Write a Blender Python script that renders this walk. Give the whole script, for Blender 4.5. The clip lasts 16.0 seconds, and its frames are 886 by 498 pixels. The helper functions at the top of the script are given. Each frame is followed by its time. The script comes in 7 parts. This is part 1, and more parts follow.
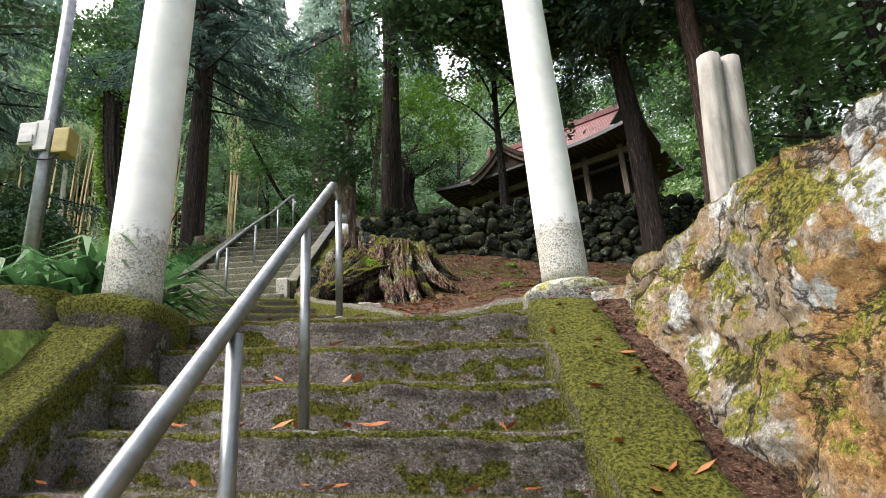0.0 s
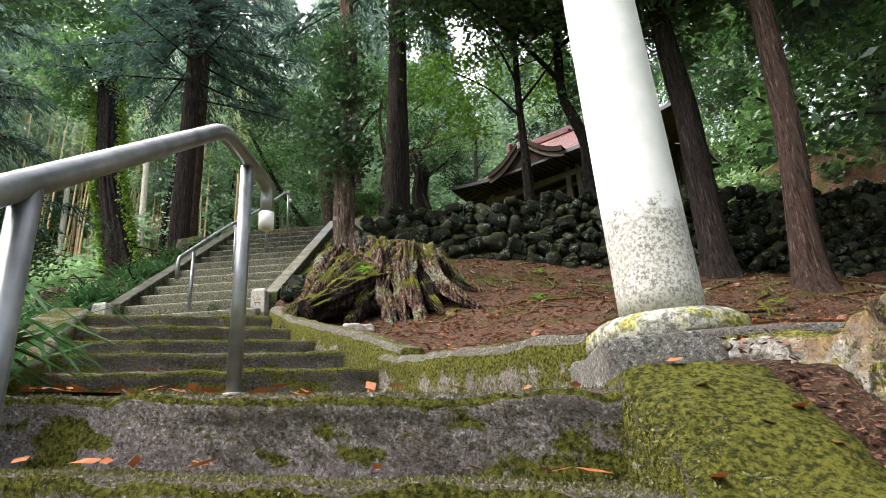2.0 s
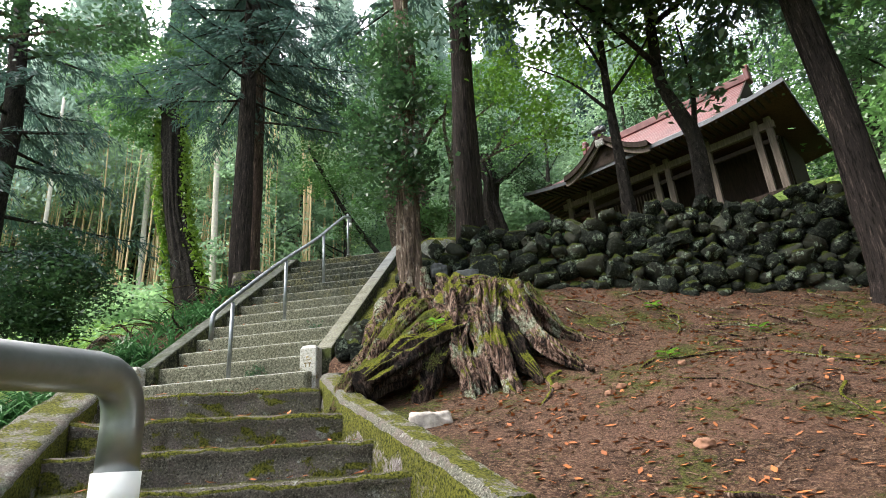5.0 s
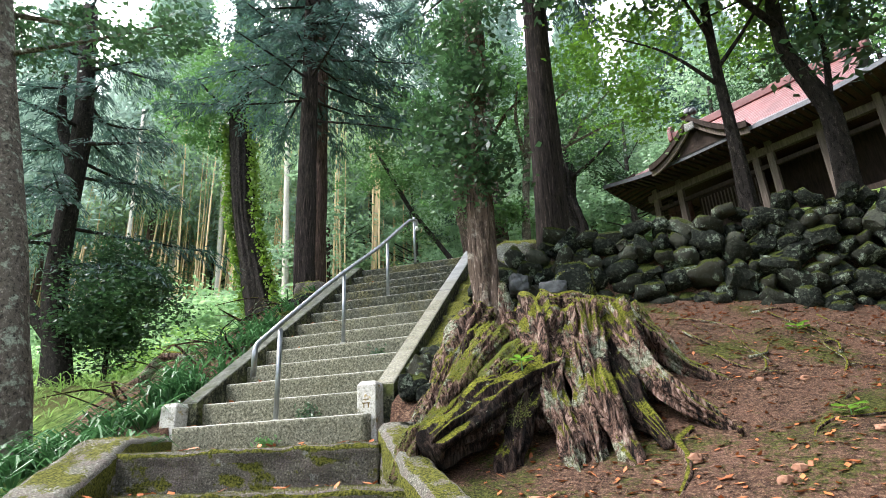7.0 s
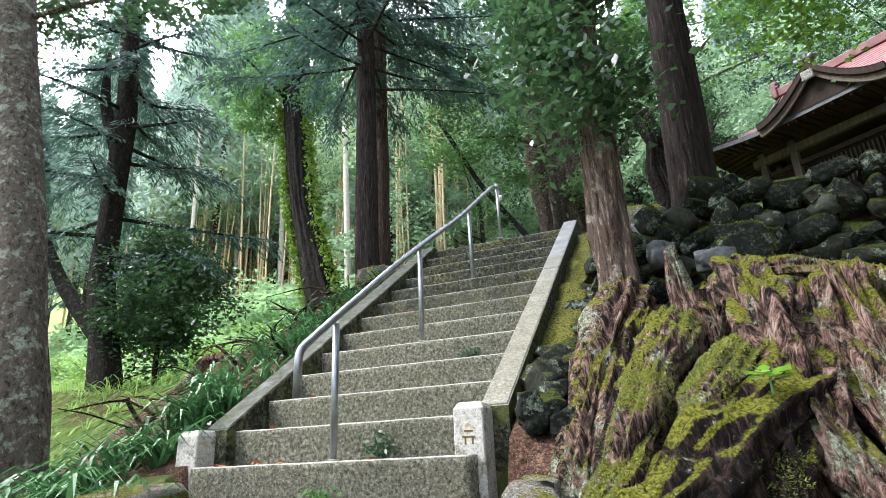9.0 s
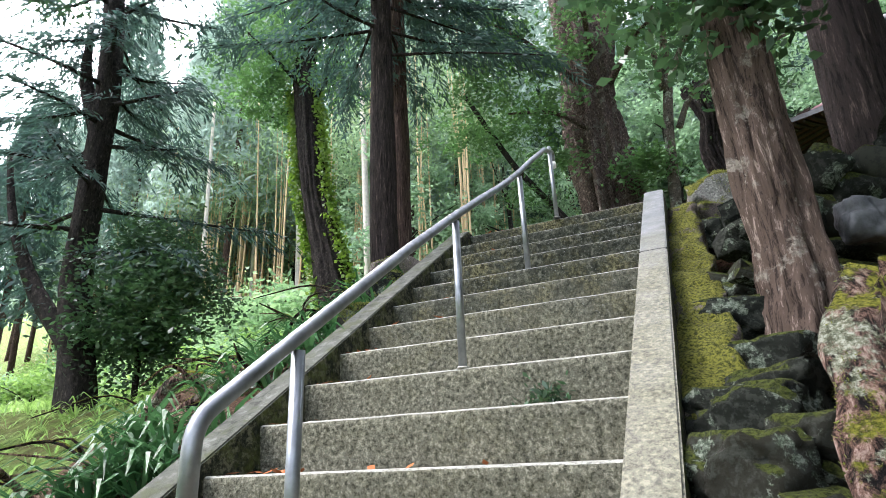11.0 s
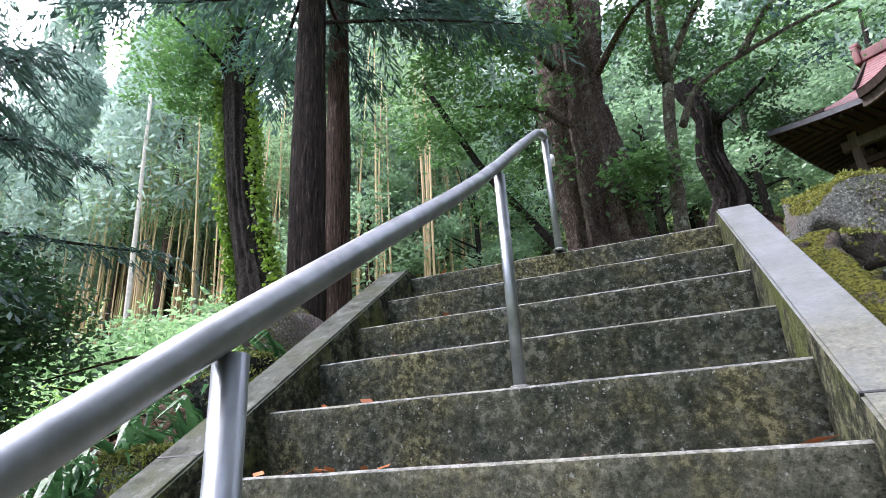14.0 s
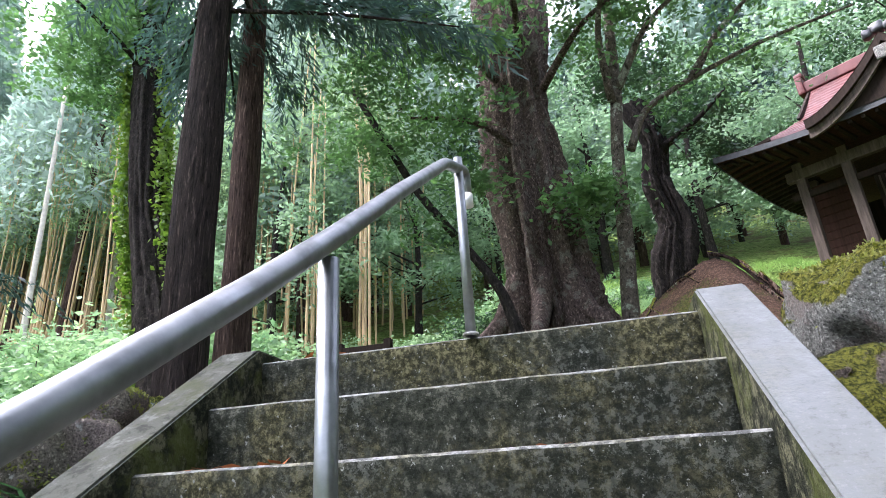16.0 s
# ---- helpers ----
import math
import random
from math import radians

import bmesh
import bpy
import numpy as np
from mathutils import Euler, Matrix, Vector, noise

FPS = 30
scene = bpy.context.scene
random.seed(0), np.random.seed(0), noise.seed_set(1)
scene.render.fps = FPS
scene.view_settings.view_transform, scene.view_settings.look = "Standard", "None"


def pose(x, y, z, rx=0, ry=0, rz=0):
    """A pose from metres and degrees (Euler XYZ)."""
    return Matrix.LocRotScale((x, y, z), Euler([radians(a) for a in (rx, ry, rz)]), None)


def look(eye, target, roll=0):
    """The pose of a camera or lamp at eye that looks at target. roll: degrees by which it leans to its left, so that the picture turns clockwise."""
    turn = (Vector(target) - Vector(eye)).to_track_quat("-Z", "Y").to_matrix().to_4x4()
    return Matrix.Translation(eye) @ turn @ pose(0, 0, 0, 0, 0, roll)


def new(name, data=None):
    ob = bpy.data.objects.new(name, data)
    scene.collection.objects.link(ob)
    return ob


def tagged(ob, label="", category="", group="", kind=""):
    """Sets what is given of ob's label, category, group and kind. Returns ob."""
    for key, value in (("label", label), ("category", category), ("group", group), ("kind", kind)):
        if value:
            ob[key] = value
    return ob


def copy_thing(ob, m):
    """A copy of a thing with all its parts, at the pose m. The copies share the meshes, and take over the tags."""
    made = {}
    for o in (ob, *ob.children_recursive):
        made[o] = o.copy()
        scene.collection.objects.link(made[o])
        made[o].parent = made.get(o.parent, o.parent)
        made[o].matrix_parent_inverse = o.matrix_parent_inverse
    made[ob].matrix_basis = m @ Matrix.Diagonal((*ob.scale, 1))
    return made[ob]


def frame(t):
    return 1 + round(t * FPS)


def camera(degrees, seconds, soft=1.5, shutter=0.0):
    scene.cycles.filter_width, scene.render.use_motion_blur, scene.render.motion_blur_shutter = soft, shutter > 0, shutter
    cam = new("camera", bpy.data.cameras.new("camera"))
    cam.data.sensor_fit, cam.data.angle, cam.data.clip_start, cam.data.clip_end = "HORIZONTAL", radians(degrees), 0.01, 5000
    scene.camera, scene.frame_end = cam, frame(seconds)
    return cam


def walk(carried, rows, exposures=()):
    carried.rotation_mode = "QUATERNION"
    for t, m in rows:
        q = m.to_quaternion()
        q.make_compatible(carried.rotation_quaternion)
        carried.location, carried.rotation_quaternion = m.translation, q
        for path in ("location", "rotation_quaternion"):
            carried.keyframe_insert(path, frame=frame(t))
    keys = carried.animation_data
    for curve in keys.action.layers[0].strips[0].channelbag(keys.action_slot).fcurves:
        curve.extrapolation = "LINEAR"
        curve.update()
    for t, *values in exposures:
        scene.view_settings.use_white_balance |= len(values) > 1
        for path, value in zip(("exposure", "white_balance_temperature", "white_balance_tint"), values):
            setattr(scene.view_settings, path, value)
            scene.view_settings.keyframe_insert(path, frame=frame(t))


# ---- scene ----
cam = camera(74.5, 16.0, soft=0.9)
PATH = [
    (0, (0.888, -0.07, 1.667), (0.93, 1.814, 2.337), -4.1),
    (0.5, (0.886, 0.36, 1.731), (0.923, 2.246, 2.394), -4.4),
    (1, (0.918, 0.763, 1.82), (0.934, 2.647, 2.491), -4.1),
    (1.5, (0.988, 1.186, 2.007), (0.987, 3.068, 2.685), -3.7),
    (2, (0.986, 1.478, 2.227), (0.967, 3.358, 2.909), -3.7),
    (2.5, (1.028, 1.7, 2.453), (0.977, 3.579, 3.138), -3.6),
    (3, (1.058, 1.922, 2.629), (0.973, 3.796, 3.323), -3.5),
    (5.3, (0.818, 2.857, 3.177), (0.525, 4.703, 3.889), -3.7),
    (5.5, (0.821, 2.95, 3.257), (0.502, 4.791, 3.971), -3.4),
    (6, (0.768, 3.14, 3.354), (0.389, 4.969, 4.07), -3.2),
    (6.5, (0.689, 3.343, 3.463), (0.25, 5.157, 4.181), -2.9),
    (7, (0.619, 3.639, 3.597), (0.124, 5.443, 4.304), -2.8),
    (7.5, (0.477, 4.009, 3.752), (-0.073, 5.799, 4.454), -2.6),
    (8, (0.247, 4.374, 3.882), (-0.352, 6.15, 4.582), -2.6),
    (8.5, (0.014, 4.73, 3.944), (-0.631, 6.491, 4.64), -2.4),
    (9, (-0.23, 5.137, 4.009), (-0.924, 6.882, 4.697), -2.5),
    (9.5, (-0.387, 5.556, 4.085), (-1.119, 7.287, 4.771), -2.5),
    (10, (-0.545, 5.932, 4.236), (-1.31, 7.649, 4.92), -2.2),
    (10.2, (-0.649, 6.09, 4.288), (-1.418, 7.805, 4.972), -2.3),
    (12.5, (-1.46, 7.823, 4.984), (-2.208, 9.539, 5.69), -2.9),
    (13, (-1.55, 8.169, 5.17), (-2.292, 9.899, 5.881), -3.0),
    (13.5, (-1.642, 8.547, 5.334), (-2.345, 10.278, 6.048), -3.1),
    (14, (-1.668, 8.86, 5.579), (-2.33, 10.626, 6.296), -3.3),
    (14.5, (-1.675, 9.12, 5.745), (-2.291, 10.905, 6.457), -3.3),
    (15, (-1.7, 9.322, 5.883), (-2.267, 11.1, 6.599), -3.5),
    (15.5, (-1.663, 9.553, 6.032), (-2.187, 11.345, 6.756), -3.5),
    (16, (-1.651, 9.796, 6.195), (-2.129, 11.596, 6.924), -3.6),
]
walk(cam, [(t, look(eye, target, roll)) for t, eye, target, roll in PATH],
     exposures=[(0, 2.0, 6700, 15), (1.5, 2.15, 6700, 15), (3, 2.1, 6650, 14), (5.5, 2.5, 6450, 11), (7, 2.7, 6250, 14), (9, 2.7, 6100, 17), (10, 2.68, 6150, 17),
                (12.5, 2.65, 5980, 23), (16, 2.82, 5950, 23)])


# ---- world, sun, exposure ----
world = bpy.data.worlds.new("overcast_sky")
world.use_nodes = True
scene.world = world
wn = world.node_tree.nodes
wn.clear()
sky = wn.new("ShaderNodeTexSky")
sky.sky_type, sky.sun_disc = "NISHITA", False
sky.sun_elevation, sky.sun_rotation = radians(52), radians(-60)
sky.air_density, sky.dust_density, sky.ozone_density = 1.0, 4.0, 1.0
grey = wn.new("ShaderNodeHueSaturation")
grey.inputs["Saturation"].default_value = 0.42
bg = wn.new("ShaderNodeBackground")
bg.inputs["Strength"].default_value = 0.15
wout = wn.new("ShaderNodeOutputWorld")
world.node_tree.links.new(sky.outputs[0], grey.inputs["Color"])
world.node_tree.links.new(grey.outputs[0], bg.inputs["Color"])
world.node_tree.links.new(bg.outputs[0], wout.inputs["Surface"])

sun = new("sun", bpy.data.lights.new("sun", "SUN"))
sun.data.energy, sun.data.angle, sun.data.color = 1.2, radians(25), (1.0, 0.97, 0.92)
sun.matrix_world = look((-30, -12, 45), (0, 8, 4))


# ---- materials ----
class Nodes:
    """A small helper to wire a node material."""

    def __init__(self, name, rough=0.8, metal=0.0):
        self.m = bpy.data.materials.new(name)
        self.m.use_nodes = True
        self.t = self.m.node_tree
        self.b = self.t.nodes["Principled BSDF"]
        self.b.inputs["Roughness"].default_value = rough
        self.b.inputs["Metallic"].default_value = metal
        self.b.inputs["Specular IOR Level"].default_value = 0.12 if rough >= 0.75 else 0.35
        self.co = self.t.nodes.new("ShaderNodeTexCoord")

    def put(self, sock, value):
        if isinstance(value, bpy.types.NodeSocket):
            self.t.links.new(value, sock)
        elif isinstance(value, tuple) and len(value) == 3 and sock.type == "RGBA":
            sock.default_value = (*value, 1)
        else:
            sock.default_value = value

    def where(self, space="Object", scale=(1, 1, 1)):
        n = self.t.nodes.new("ShaderNodeMapping")
        n.inputs["Scale"].default_value = scale
        self.t.links.new(self.co.outputs[space], n.inputs["Vector"])
        return n.outputs[0]

    def position(self):
        return self.t.nodes.new("ShaderNodeNewGeometry").outputs["Position"]

    def noise(self, scale, detail=5, rough=0.6, vec=None, warp=0.0):
        n = self.t.nodes.new("ShaderNodeTexNoise")
        n.inputs["Scale"].default_value, n.inputs["Detail"].default_value = scale, detail
        n.inputs["Roughness"].default_value, n.inputs["Distortion"].default_value = rough, warp
        self.t.links.new(vec or self.position(), n.inputs["Vector"])
        return n.outputs["Fac"]

    def cells(self, scale, vec=None, feature="F1", out="Distance"):
        n = self.t.nodes.new("ShaderNodeTexVoronoi")
        n.feature = feature
        n.inputs["Scale"].default_value = scale
        self.t.links.new(vec or self.position(), n.inputs["Vector"])
        return n.outputs[out]

    def ramp(self, fac, *stops):
        n = self.t.nodes.new("ShaderNodeValToRGB")
        while len(n.color_ramp.elements) < len(stops):
            n.color_ramp.elements.new(0.5)
        for e, (p, c) in zip(n.color_ramp.elements, stops):
            e.position = p
            e.color = (*c, 1) if isinstance(c, tuple) else (c, c, c, 1)
        self.t.links.new(fac, n.inputs[0])
        return n.outputs[0]

    def mix(self, fac, a, b, how="MIX"):
        n = self.t.nodes.new("ShaderNodeMix")
        n.data_type, n.blend_type = "RGBA", how
        self.put(n.inputs[0], fac), self.put(n.inputs[6], a), self.put(n.inputs[7], b)
        return n.outputs[2]

    def sum(self, op, a, b):
        n = self.t.nodes.new("ShaderNodeMath")
        n.operation = op
        self.put(n.inputs[0], a), self.put(n.inputs[1], b)
        return n.outputs[0]

    def blot(self, scale, at, edge=0.03, detail=6, rough=0.7, warp=0.0, amount=1.0):
        """Sharp-edged blotches: 0 or amount."""
        return self.ramp(self.noise(scale, detail, rough, warp=warp), (at - edge, 0.0), (at + edge, amount))

    def axis(self, vec, i):
        n = self.t.nodes.new("ShaderNodeSeparateXYZ")
        self.t.links.new(vec, n.inputs[0])
        return n.outputs[i]

    def up(self):
        """How far the true face looks up, 0 to 1."""
        return self.axis(self.t.nodes.new("ShaderNodeNewGeometry").outputs["Normal"], 2)

    def island(self):
        return self.t.nodes.new("ShaderNodeNewGeometry").outputs["Random Per Island"]

    def each(self):
        return self.t.nodes.new("ShaderNodeObjectInfo").outputs["Random"]

    def bump(self, height, strength=0.5, distance=0.02):
        n = self.t.nodes.new("ShaderNodeBump")
        n.inputs["Strength"].default_value, n.inputs["Distance"].default_value = strength, distance
        self.t.links.new(height, n.inputs["Height"])
        self.t.links.new(n.outputs[0], self.b.inputs["Normal"])

    def done(self, colour, rough=None):
        self.put(self.b.inputs["Base Color"], colour)
        if rough is not None:
            self.put(self.b.inputs["Roughness"], rough)
        return self.m


def moss_over(n, colour, low, high, scale=3.0, green=((0.03, 0.038, 0.007), (0.18, 0.182, 0.03))):
    """Moss that grows where the face looks up, in ragged patches."""
    patch = n.sum("ADD", n.sum("MULTIPLY", n.noise(scale, 4, 0.6), 0.65), n.sum("MULTIPLY", n.noise(scale * 12, 6, 0.75), 0.35))
    amount = n.sum("ADD", n.sum("MULTIPLY", n.up(), 0.55), patch)
    mid = (low + high) / 2
    mask = n.ramp(amount, (mid - 0.025, 0.0), (mid + 0.025, 1.0))
    hue = n.ramp(n.noise(70, 4, 0.7), (0.4, green[0]), (0.5, tuple((a + c) / 2 for a, c in zip(*green))), (0.6, green[1]))
    return n.mix(mask, colour, hue), mask


def mottle(n, scale, dark, mid, light, spread=0.05):
    """Three tones with crisp ragged edges."""
    return n.ramp(n.noise(scale, 10, 0.78), (0.5 - spread, dark), (0.5 - spread * 0.3, mid), (0.5 + spread * 0.5, mid), (0.5 + spread, light))


def low_steps(n):
    """The older, paler and yellower concrete of the lower steps, with a ragged border."""
    edge = n.sum("ADD", n.axis(n.position(), 1), n.sum("MULTIPLY", n.noise(3, 8, 0.75), 2.4))
    return n.ramp(n.sum("MULTIPLY", edge, 0.05), (0.545, 0.8), (0.595, 0.0))


def concrete():
    n = Nodes("weathered_concrete", 0.7)
    c = mottle(n, 30, (0.06, 0.062, 0.056), (0.165, 0.168, 0.153), (0.32, 0.32, 0.298))
    c = n.mix(n.blot(4, 0.53, 0.05, 8, amount=0.7), c, mottle(n, 60, (0.04, 0.04, 0.025), (0.1, 0.098, 0.05), (0.2, 0.19, 0.1)))
    c = n.mix(low_steps(n), c, mottle(n, 56, (0.1, 0.1, 0.075), (0.27, 0.268, 0.215), (0.42, 0.415, 0.345), 0.07))
    n.bump(n.noise(70, 8, 0.75), 0.7, 0.008)
    return n.done(c, n.ramp(n.noise(4, 3), (0.3, 0.3), (0.7, 0.65)))


# riser concrete: much darker than the treads, in green-grey and yellowish blotches
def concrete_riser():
    n = Nodes("dark_mottled_concrete", 0.85)
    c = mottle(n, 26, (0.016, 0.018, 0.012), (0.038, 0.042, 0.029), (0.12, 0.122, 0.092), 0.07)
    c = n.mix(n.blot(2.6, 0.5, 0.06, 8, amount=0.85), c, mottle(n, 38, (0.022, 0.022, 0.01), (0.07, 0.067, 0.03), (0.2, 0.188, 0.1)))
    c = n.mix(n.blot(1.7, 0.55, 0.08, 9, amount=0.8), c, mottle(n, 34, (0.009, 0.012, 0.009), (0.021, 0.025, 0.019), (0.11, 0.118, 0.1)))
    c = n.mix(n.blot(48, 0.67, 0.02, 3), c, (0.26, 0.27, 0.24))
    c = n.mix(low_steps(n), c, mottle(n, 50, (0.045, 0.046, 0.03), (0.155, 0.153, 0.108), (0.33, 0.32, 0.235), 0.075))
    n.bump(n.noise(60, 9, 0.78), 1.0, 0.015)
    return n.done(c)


def ramp_concrete():
    n = Nodes("smooth_wet_concrete", 0.45)
    c = mottle(n, 38, (0.095, 0.102, 0.096), (0.13, 0.14, 0.135), (0.16, 0.17, 0.166), 0.12)
    c = n.mix(n.blot(2.2, 0.55, 0.08, 9, amount=0.55), c, mottle(n, 60, (0.06, 0.062, 0.042), (0.1, 0.102, 0.07), (0.14, 0.14, 0.1)))
    worn = n.sum("ADD", n.axis(n.position(), 1), n.sum("MULTIPLY", n.noise(5, 9, 0.75), 1.6))
    c = n.mix(n.ramp(n.sum("MULTIPLY", worn, 0.05), (0.54, 0.9), (0.585, 0.0)), c, mottle(n, 46, (0.04, 0.04, 0.022), (0.115, 0.112, 0.068), (0.2, 0.195, 0.125), 0.07))
    n.bump(n.noise(90, 5), 0.4, 0.004)
    return n.done(c, n.ramp(n.noise(6, 4), (0.35, 0.32), (0.7, 0.7)))


# upright faces of the side walls: far darker than the tops, with green blots
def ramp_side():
    n = Nodes("dark_side_concrete", 0.9)
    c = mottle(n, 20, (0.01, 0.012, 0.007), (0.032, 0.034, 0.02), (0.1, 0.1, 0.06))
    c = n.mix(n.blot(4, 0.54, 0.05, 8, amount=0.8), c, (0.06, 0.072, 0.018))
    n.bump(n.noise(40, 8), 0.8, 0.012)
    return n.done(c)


def mossy_stone(name="mossy_stone", low=0.5, high=0.56, tint=(0.14, 0.125, 0.105), scale=3.0):
    n = Nodes(name, 0.9)
    dark = tuple(v * 0.22 for v in tint)
    light = tuple(min(0.6, v * 1.9) for v in tint)
    c = mottle(n, 75, dark, tuple(v * 0.75 for v in tint), light, 0.09)
    c = n.mix(n.blot(4.5, 0.53, 0.04, 9, amount=0.6), c, mottle(n, 110, (0.05, 0.04, 0.036), (0.19, 0.152, 0.138), (0.4, 0.335, 0.3), 0.08))
    c = n.mix(n.blot(7, 0.62, 0.02, 9, amount=0.85), c, mottle(n, 90, (0.2, 0.21, 0.18), (0.38, 0.39, 0.34), (0.52, 0.52, 0.47)))
    c = n.mix(n.blot(160, 0.63, 0.02, 2, amount=0.8), c, tuple(v * 0.12 for v in tint))
    c, mask = moss_over(n, c, low, high, scale)
    n.bump(n.sum("ADD", n.noise(45, 10, 0.78), n.sum("MULTIPLY", n.noise(130, 3, 0.6), 0.5)), 1.0, 0.03)
    return n.done(c)


def lichen_rock():
    n = Nodes("lichen_covered_rock", 0.9)
    c = mottle(n, 11, (0.1, 0.075, 0.05), (0.37, 0.29, 0.2), (0.62, 0.54, 0.42), 0.1)
    c = n.mix(n.blot(1.7, 0.53, 0.04, 9, amount=0.85), c, mottle(n, 26, (0.13, 0.065, 0.025), (0.42, 0.235, 0.085), (0.62, 0.42, 0.18), 0.07))
    c = n.mix(n.blot(2.4, 0.55, 0.03, 10, amount=0.85), c, mottle(n, 36, (0.16, 0.16, 0.14), (0.4, 0.39, 0.35), (0.64, 0.63, 0.57), 0.06))
    c = n.mix(n.blot(2.1, 0.585, 0.012, 10, 0.62), c, mottle(n, 44, (0.45, 0.48, 0.47), (0.64, 0.67, 0.66), (0.8, 0.82, 0.8)))
    patch = n.sum("ADD", n.sum("MULTIPLY", n.up(), 0.2), n.sum("ADD", n.sum("MULTIPLY", n.noise(3.3, 4, 0.6), 0.6), n.sum("MULTIPLY", n.noise(30, 6, 0.75), 0.4)))
    hue = n.ramp(n.noise(60, 5, 0.7), (0.4, (0.035, 0.042, 0.008)), (0.5, (0.16, 0.16, 0.024)), (0.62, (0.36, 0.34, 0.06)))
    c = n.mix(n.ramp(patch, (0.56, 0.0), (0.585, 0.95)), c, hue)
    crack = n.noise(1.5, 9, 0.62, warp=0.6)
    line = n.ramp(crack, (0.482, 0.0), (0.496, 0.85), (0.504, 0.85), (0.518, 0.0))
    c = n.mix(line, c, (0.03, 0.024, 0.016))
    n.bump(n.sum("SUBTRACT", n.noise(26, 13, 0.74), n.sum("MULTIPLY", line, 0.4)), 1.0, 0.05)
    return n.done(c)


def wall_stone():
    n = Nodes("dark_field_stone", 0.92)
    base = n.ramp(n.each(), (0.0, (0.006, 0.008, 0.006)), (0.55, (0.012, 0.015, 0.011)), (0.85, (0.026, 0.025, 0.016)), (1.0, (0.08, 0.085, 0.065)))
    c = n.mix(n.blot(30, 0.53, 0.04, 9, amount=0.8), base, (0.04, 0.045, 0.034))
    c = n.mix(n.blot(7, 0.57, 0.02, 9, amount=0.85), c, mottle(n, 50, (0.05, 0.065, 0.045), (0.13, 0.165, 0.115), (0.27, 0.31, 0.24)))
    c, mask = moss_over(n, c, 0.8, 0.92, 4.0, ((0.014, 0.02, 0.004), (0.06, 0.075, 0.012)))
    n.bump(n.noise(30, 10, 0.8), 1.0, 0.03)
    return n.done(c)


def soil():
    n = Nodes("forest_soil_with_litter", 0.95)
    c = mottle(n, 34, (0.024, 0.014, 0.01), (0.105, 0.06, 0.04), (0.27, 0.17, 0.11), 0.08)
    c = n.mix(n.blot(1.1, 0.52, 0.05, 8, amount=0.7), c, mottle(n, 70, (0.04, 0.022, 0.015), (0.16, 0.088, 0.06), (0.3, 0.18, 0.125), 0.07))
    c = n.mix(n.blot(2.3, 0.57, 0.04, 8, amount=0.75), c, mottle(n, 50, (0.012, 0.008, 0.006), (0.045, 0.027, 0.019), (0.14, 0.09, 0.06), 0.07))
    c = n.mix(n.blot(95, 0.6, 0.02, 3), c, (0.32, 0.2, 0.12))
    moss = n.sum("ADD", n.sum("MULTIPLY", n.noise(1.5, 5, 0.6), 0.65), n.sum("MULTIPLY", n.noise(26, 6, 0.75), 0.35))
    c = n.mix(n.ramp(moss, (0.52, 0.0), (0.57, 0.9)), c, mottle(n, 60, (0.025, 0.034, 0.007), (0.07, 0.085, 0.016), (0.15, 0.165, 0.035)))
    n.bump(n.sum("ADD", n.noise(30, 12, 0.82), n.sum("MULTIPLY", n.noise(5, 4, 0.6), 0.5)), 1.0, 0.06)
    return n.done(c)


def grass_ground():
    n = Nodes("undergrowth_ground", 0.95)
    c = mottle(n, 5, (0.06, 0.1, 0.02), (0.17, 0.26, 0.06), (0.3, 0.42, 0.12), 0.08)
    c = n.mix(n.blot(0.5, 0.58, 0.06, 8, amount=0.8), c, (0.13, 0.09, 0.045))
    n.bump(n.noise(9, 12, 0.82), 1.0, 0.2)
    return n.done(c)


def torii_paint():
    n = Nodes("white_painted_column", 0.55)
    z = n.axis(n.where("Object"), 2)
    rag = n.sum("ADD", z, n.sum("MULTIPLY", n.sum("SUBTRACT", n.noise(26, 8, 0.8), 0.5), 0.55))
    white = n.ramp(n.noise(5, 6, 0.6), (0.3, (0.62, 0.63, 0.61)), (0.7, (0.78, 0.79, 0.77)))
    white = n.mix(n.ramp(n.noise(9, 9, 0.8, vec=n.where("Object", (1, 1, 0.3))), (0.6, 0.0), (0.75, 0.55)), white, (0.42, 0.42, 0.37))
    bare = n.ramp(n.noise(13, 8, 0.75), (0.3, (0.09, 0.09, 0.075)), (0.6, (0.3, 0.29, 0.24)), (0.8, (0.46, 0.44, 0.36)))
    bare = n.mix(n.blot(75, 0.49, 0.03, 8, 0.75), bare, (0.5, 0.5, 0.46))
    bare = n.mix(n.ramp(n.noise(6, 5), (0.6, 0.0), (0.7, 0.7)), bare, (0.28, 0.3, 0.06))
    c = n.mix(n.ramp(rag, (0.36, 1.0), (0.42, 0.0)), white, bare)
    n.bump(n.noise(40, 6), 0.25, 0.006)
    return n.done(c)


def steel():
    n = Nodes("galvanised_steel_tube", 0.38, 0.85)
    c = n.ramp(n.noise(12, 6), (0.3, (0.17, 0.183, 0.185)), (0.7, (0.31, 0.33, 0.335)))
    c = n.mix(n.ramp(n.noise(20, 8, 0.8), (0.62, 0.0), (0.72, 0.5)), c, (0.2, 0.2, 0.14))
    n.bump(n.noise(60, 3), 0.1, 0.002)
    return n.done(c, n.ramp(n.noise(15, 5), (0.3, 0.3), (0.7, 0.55)))


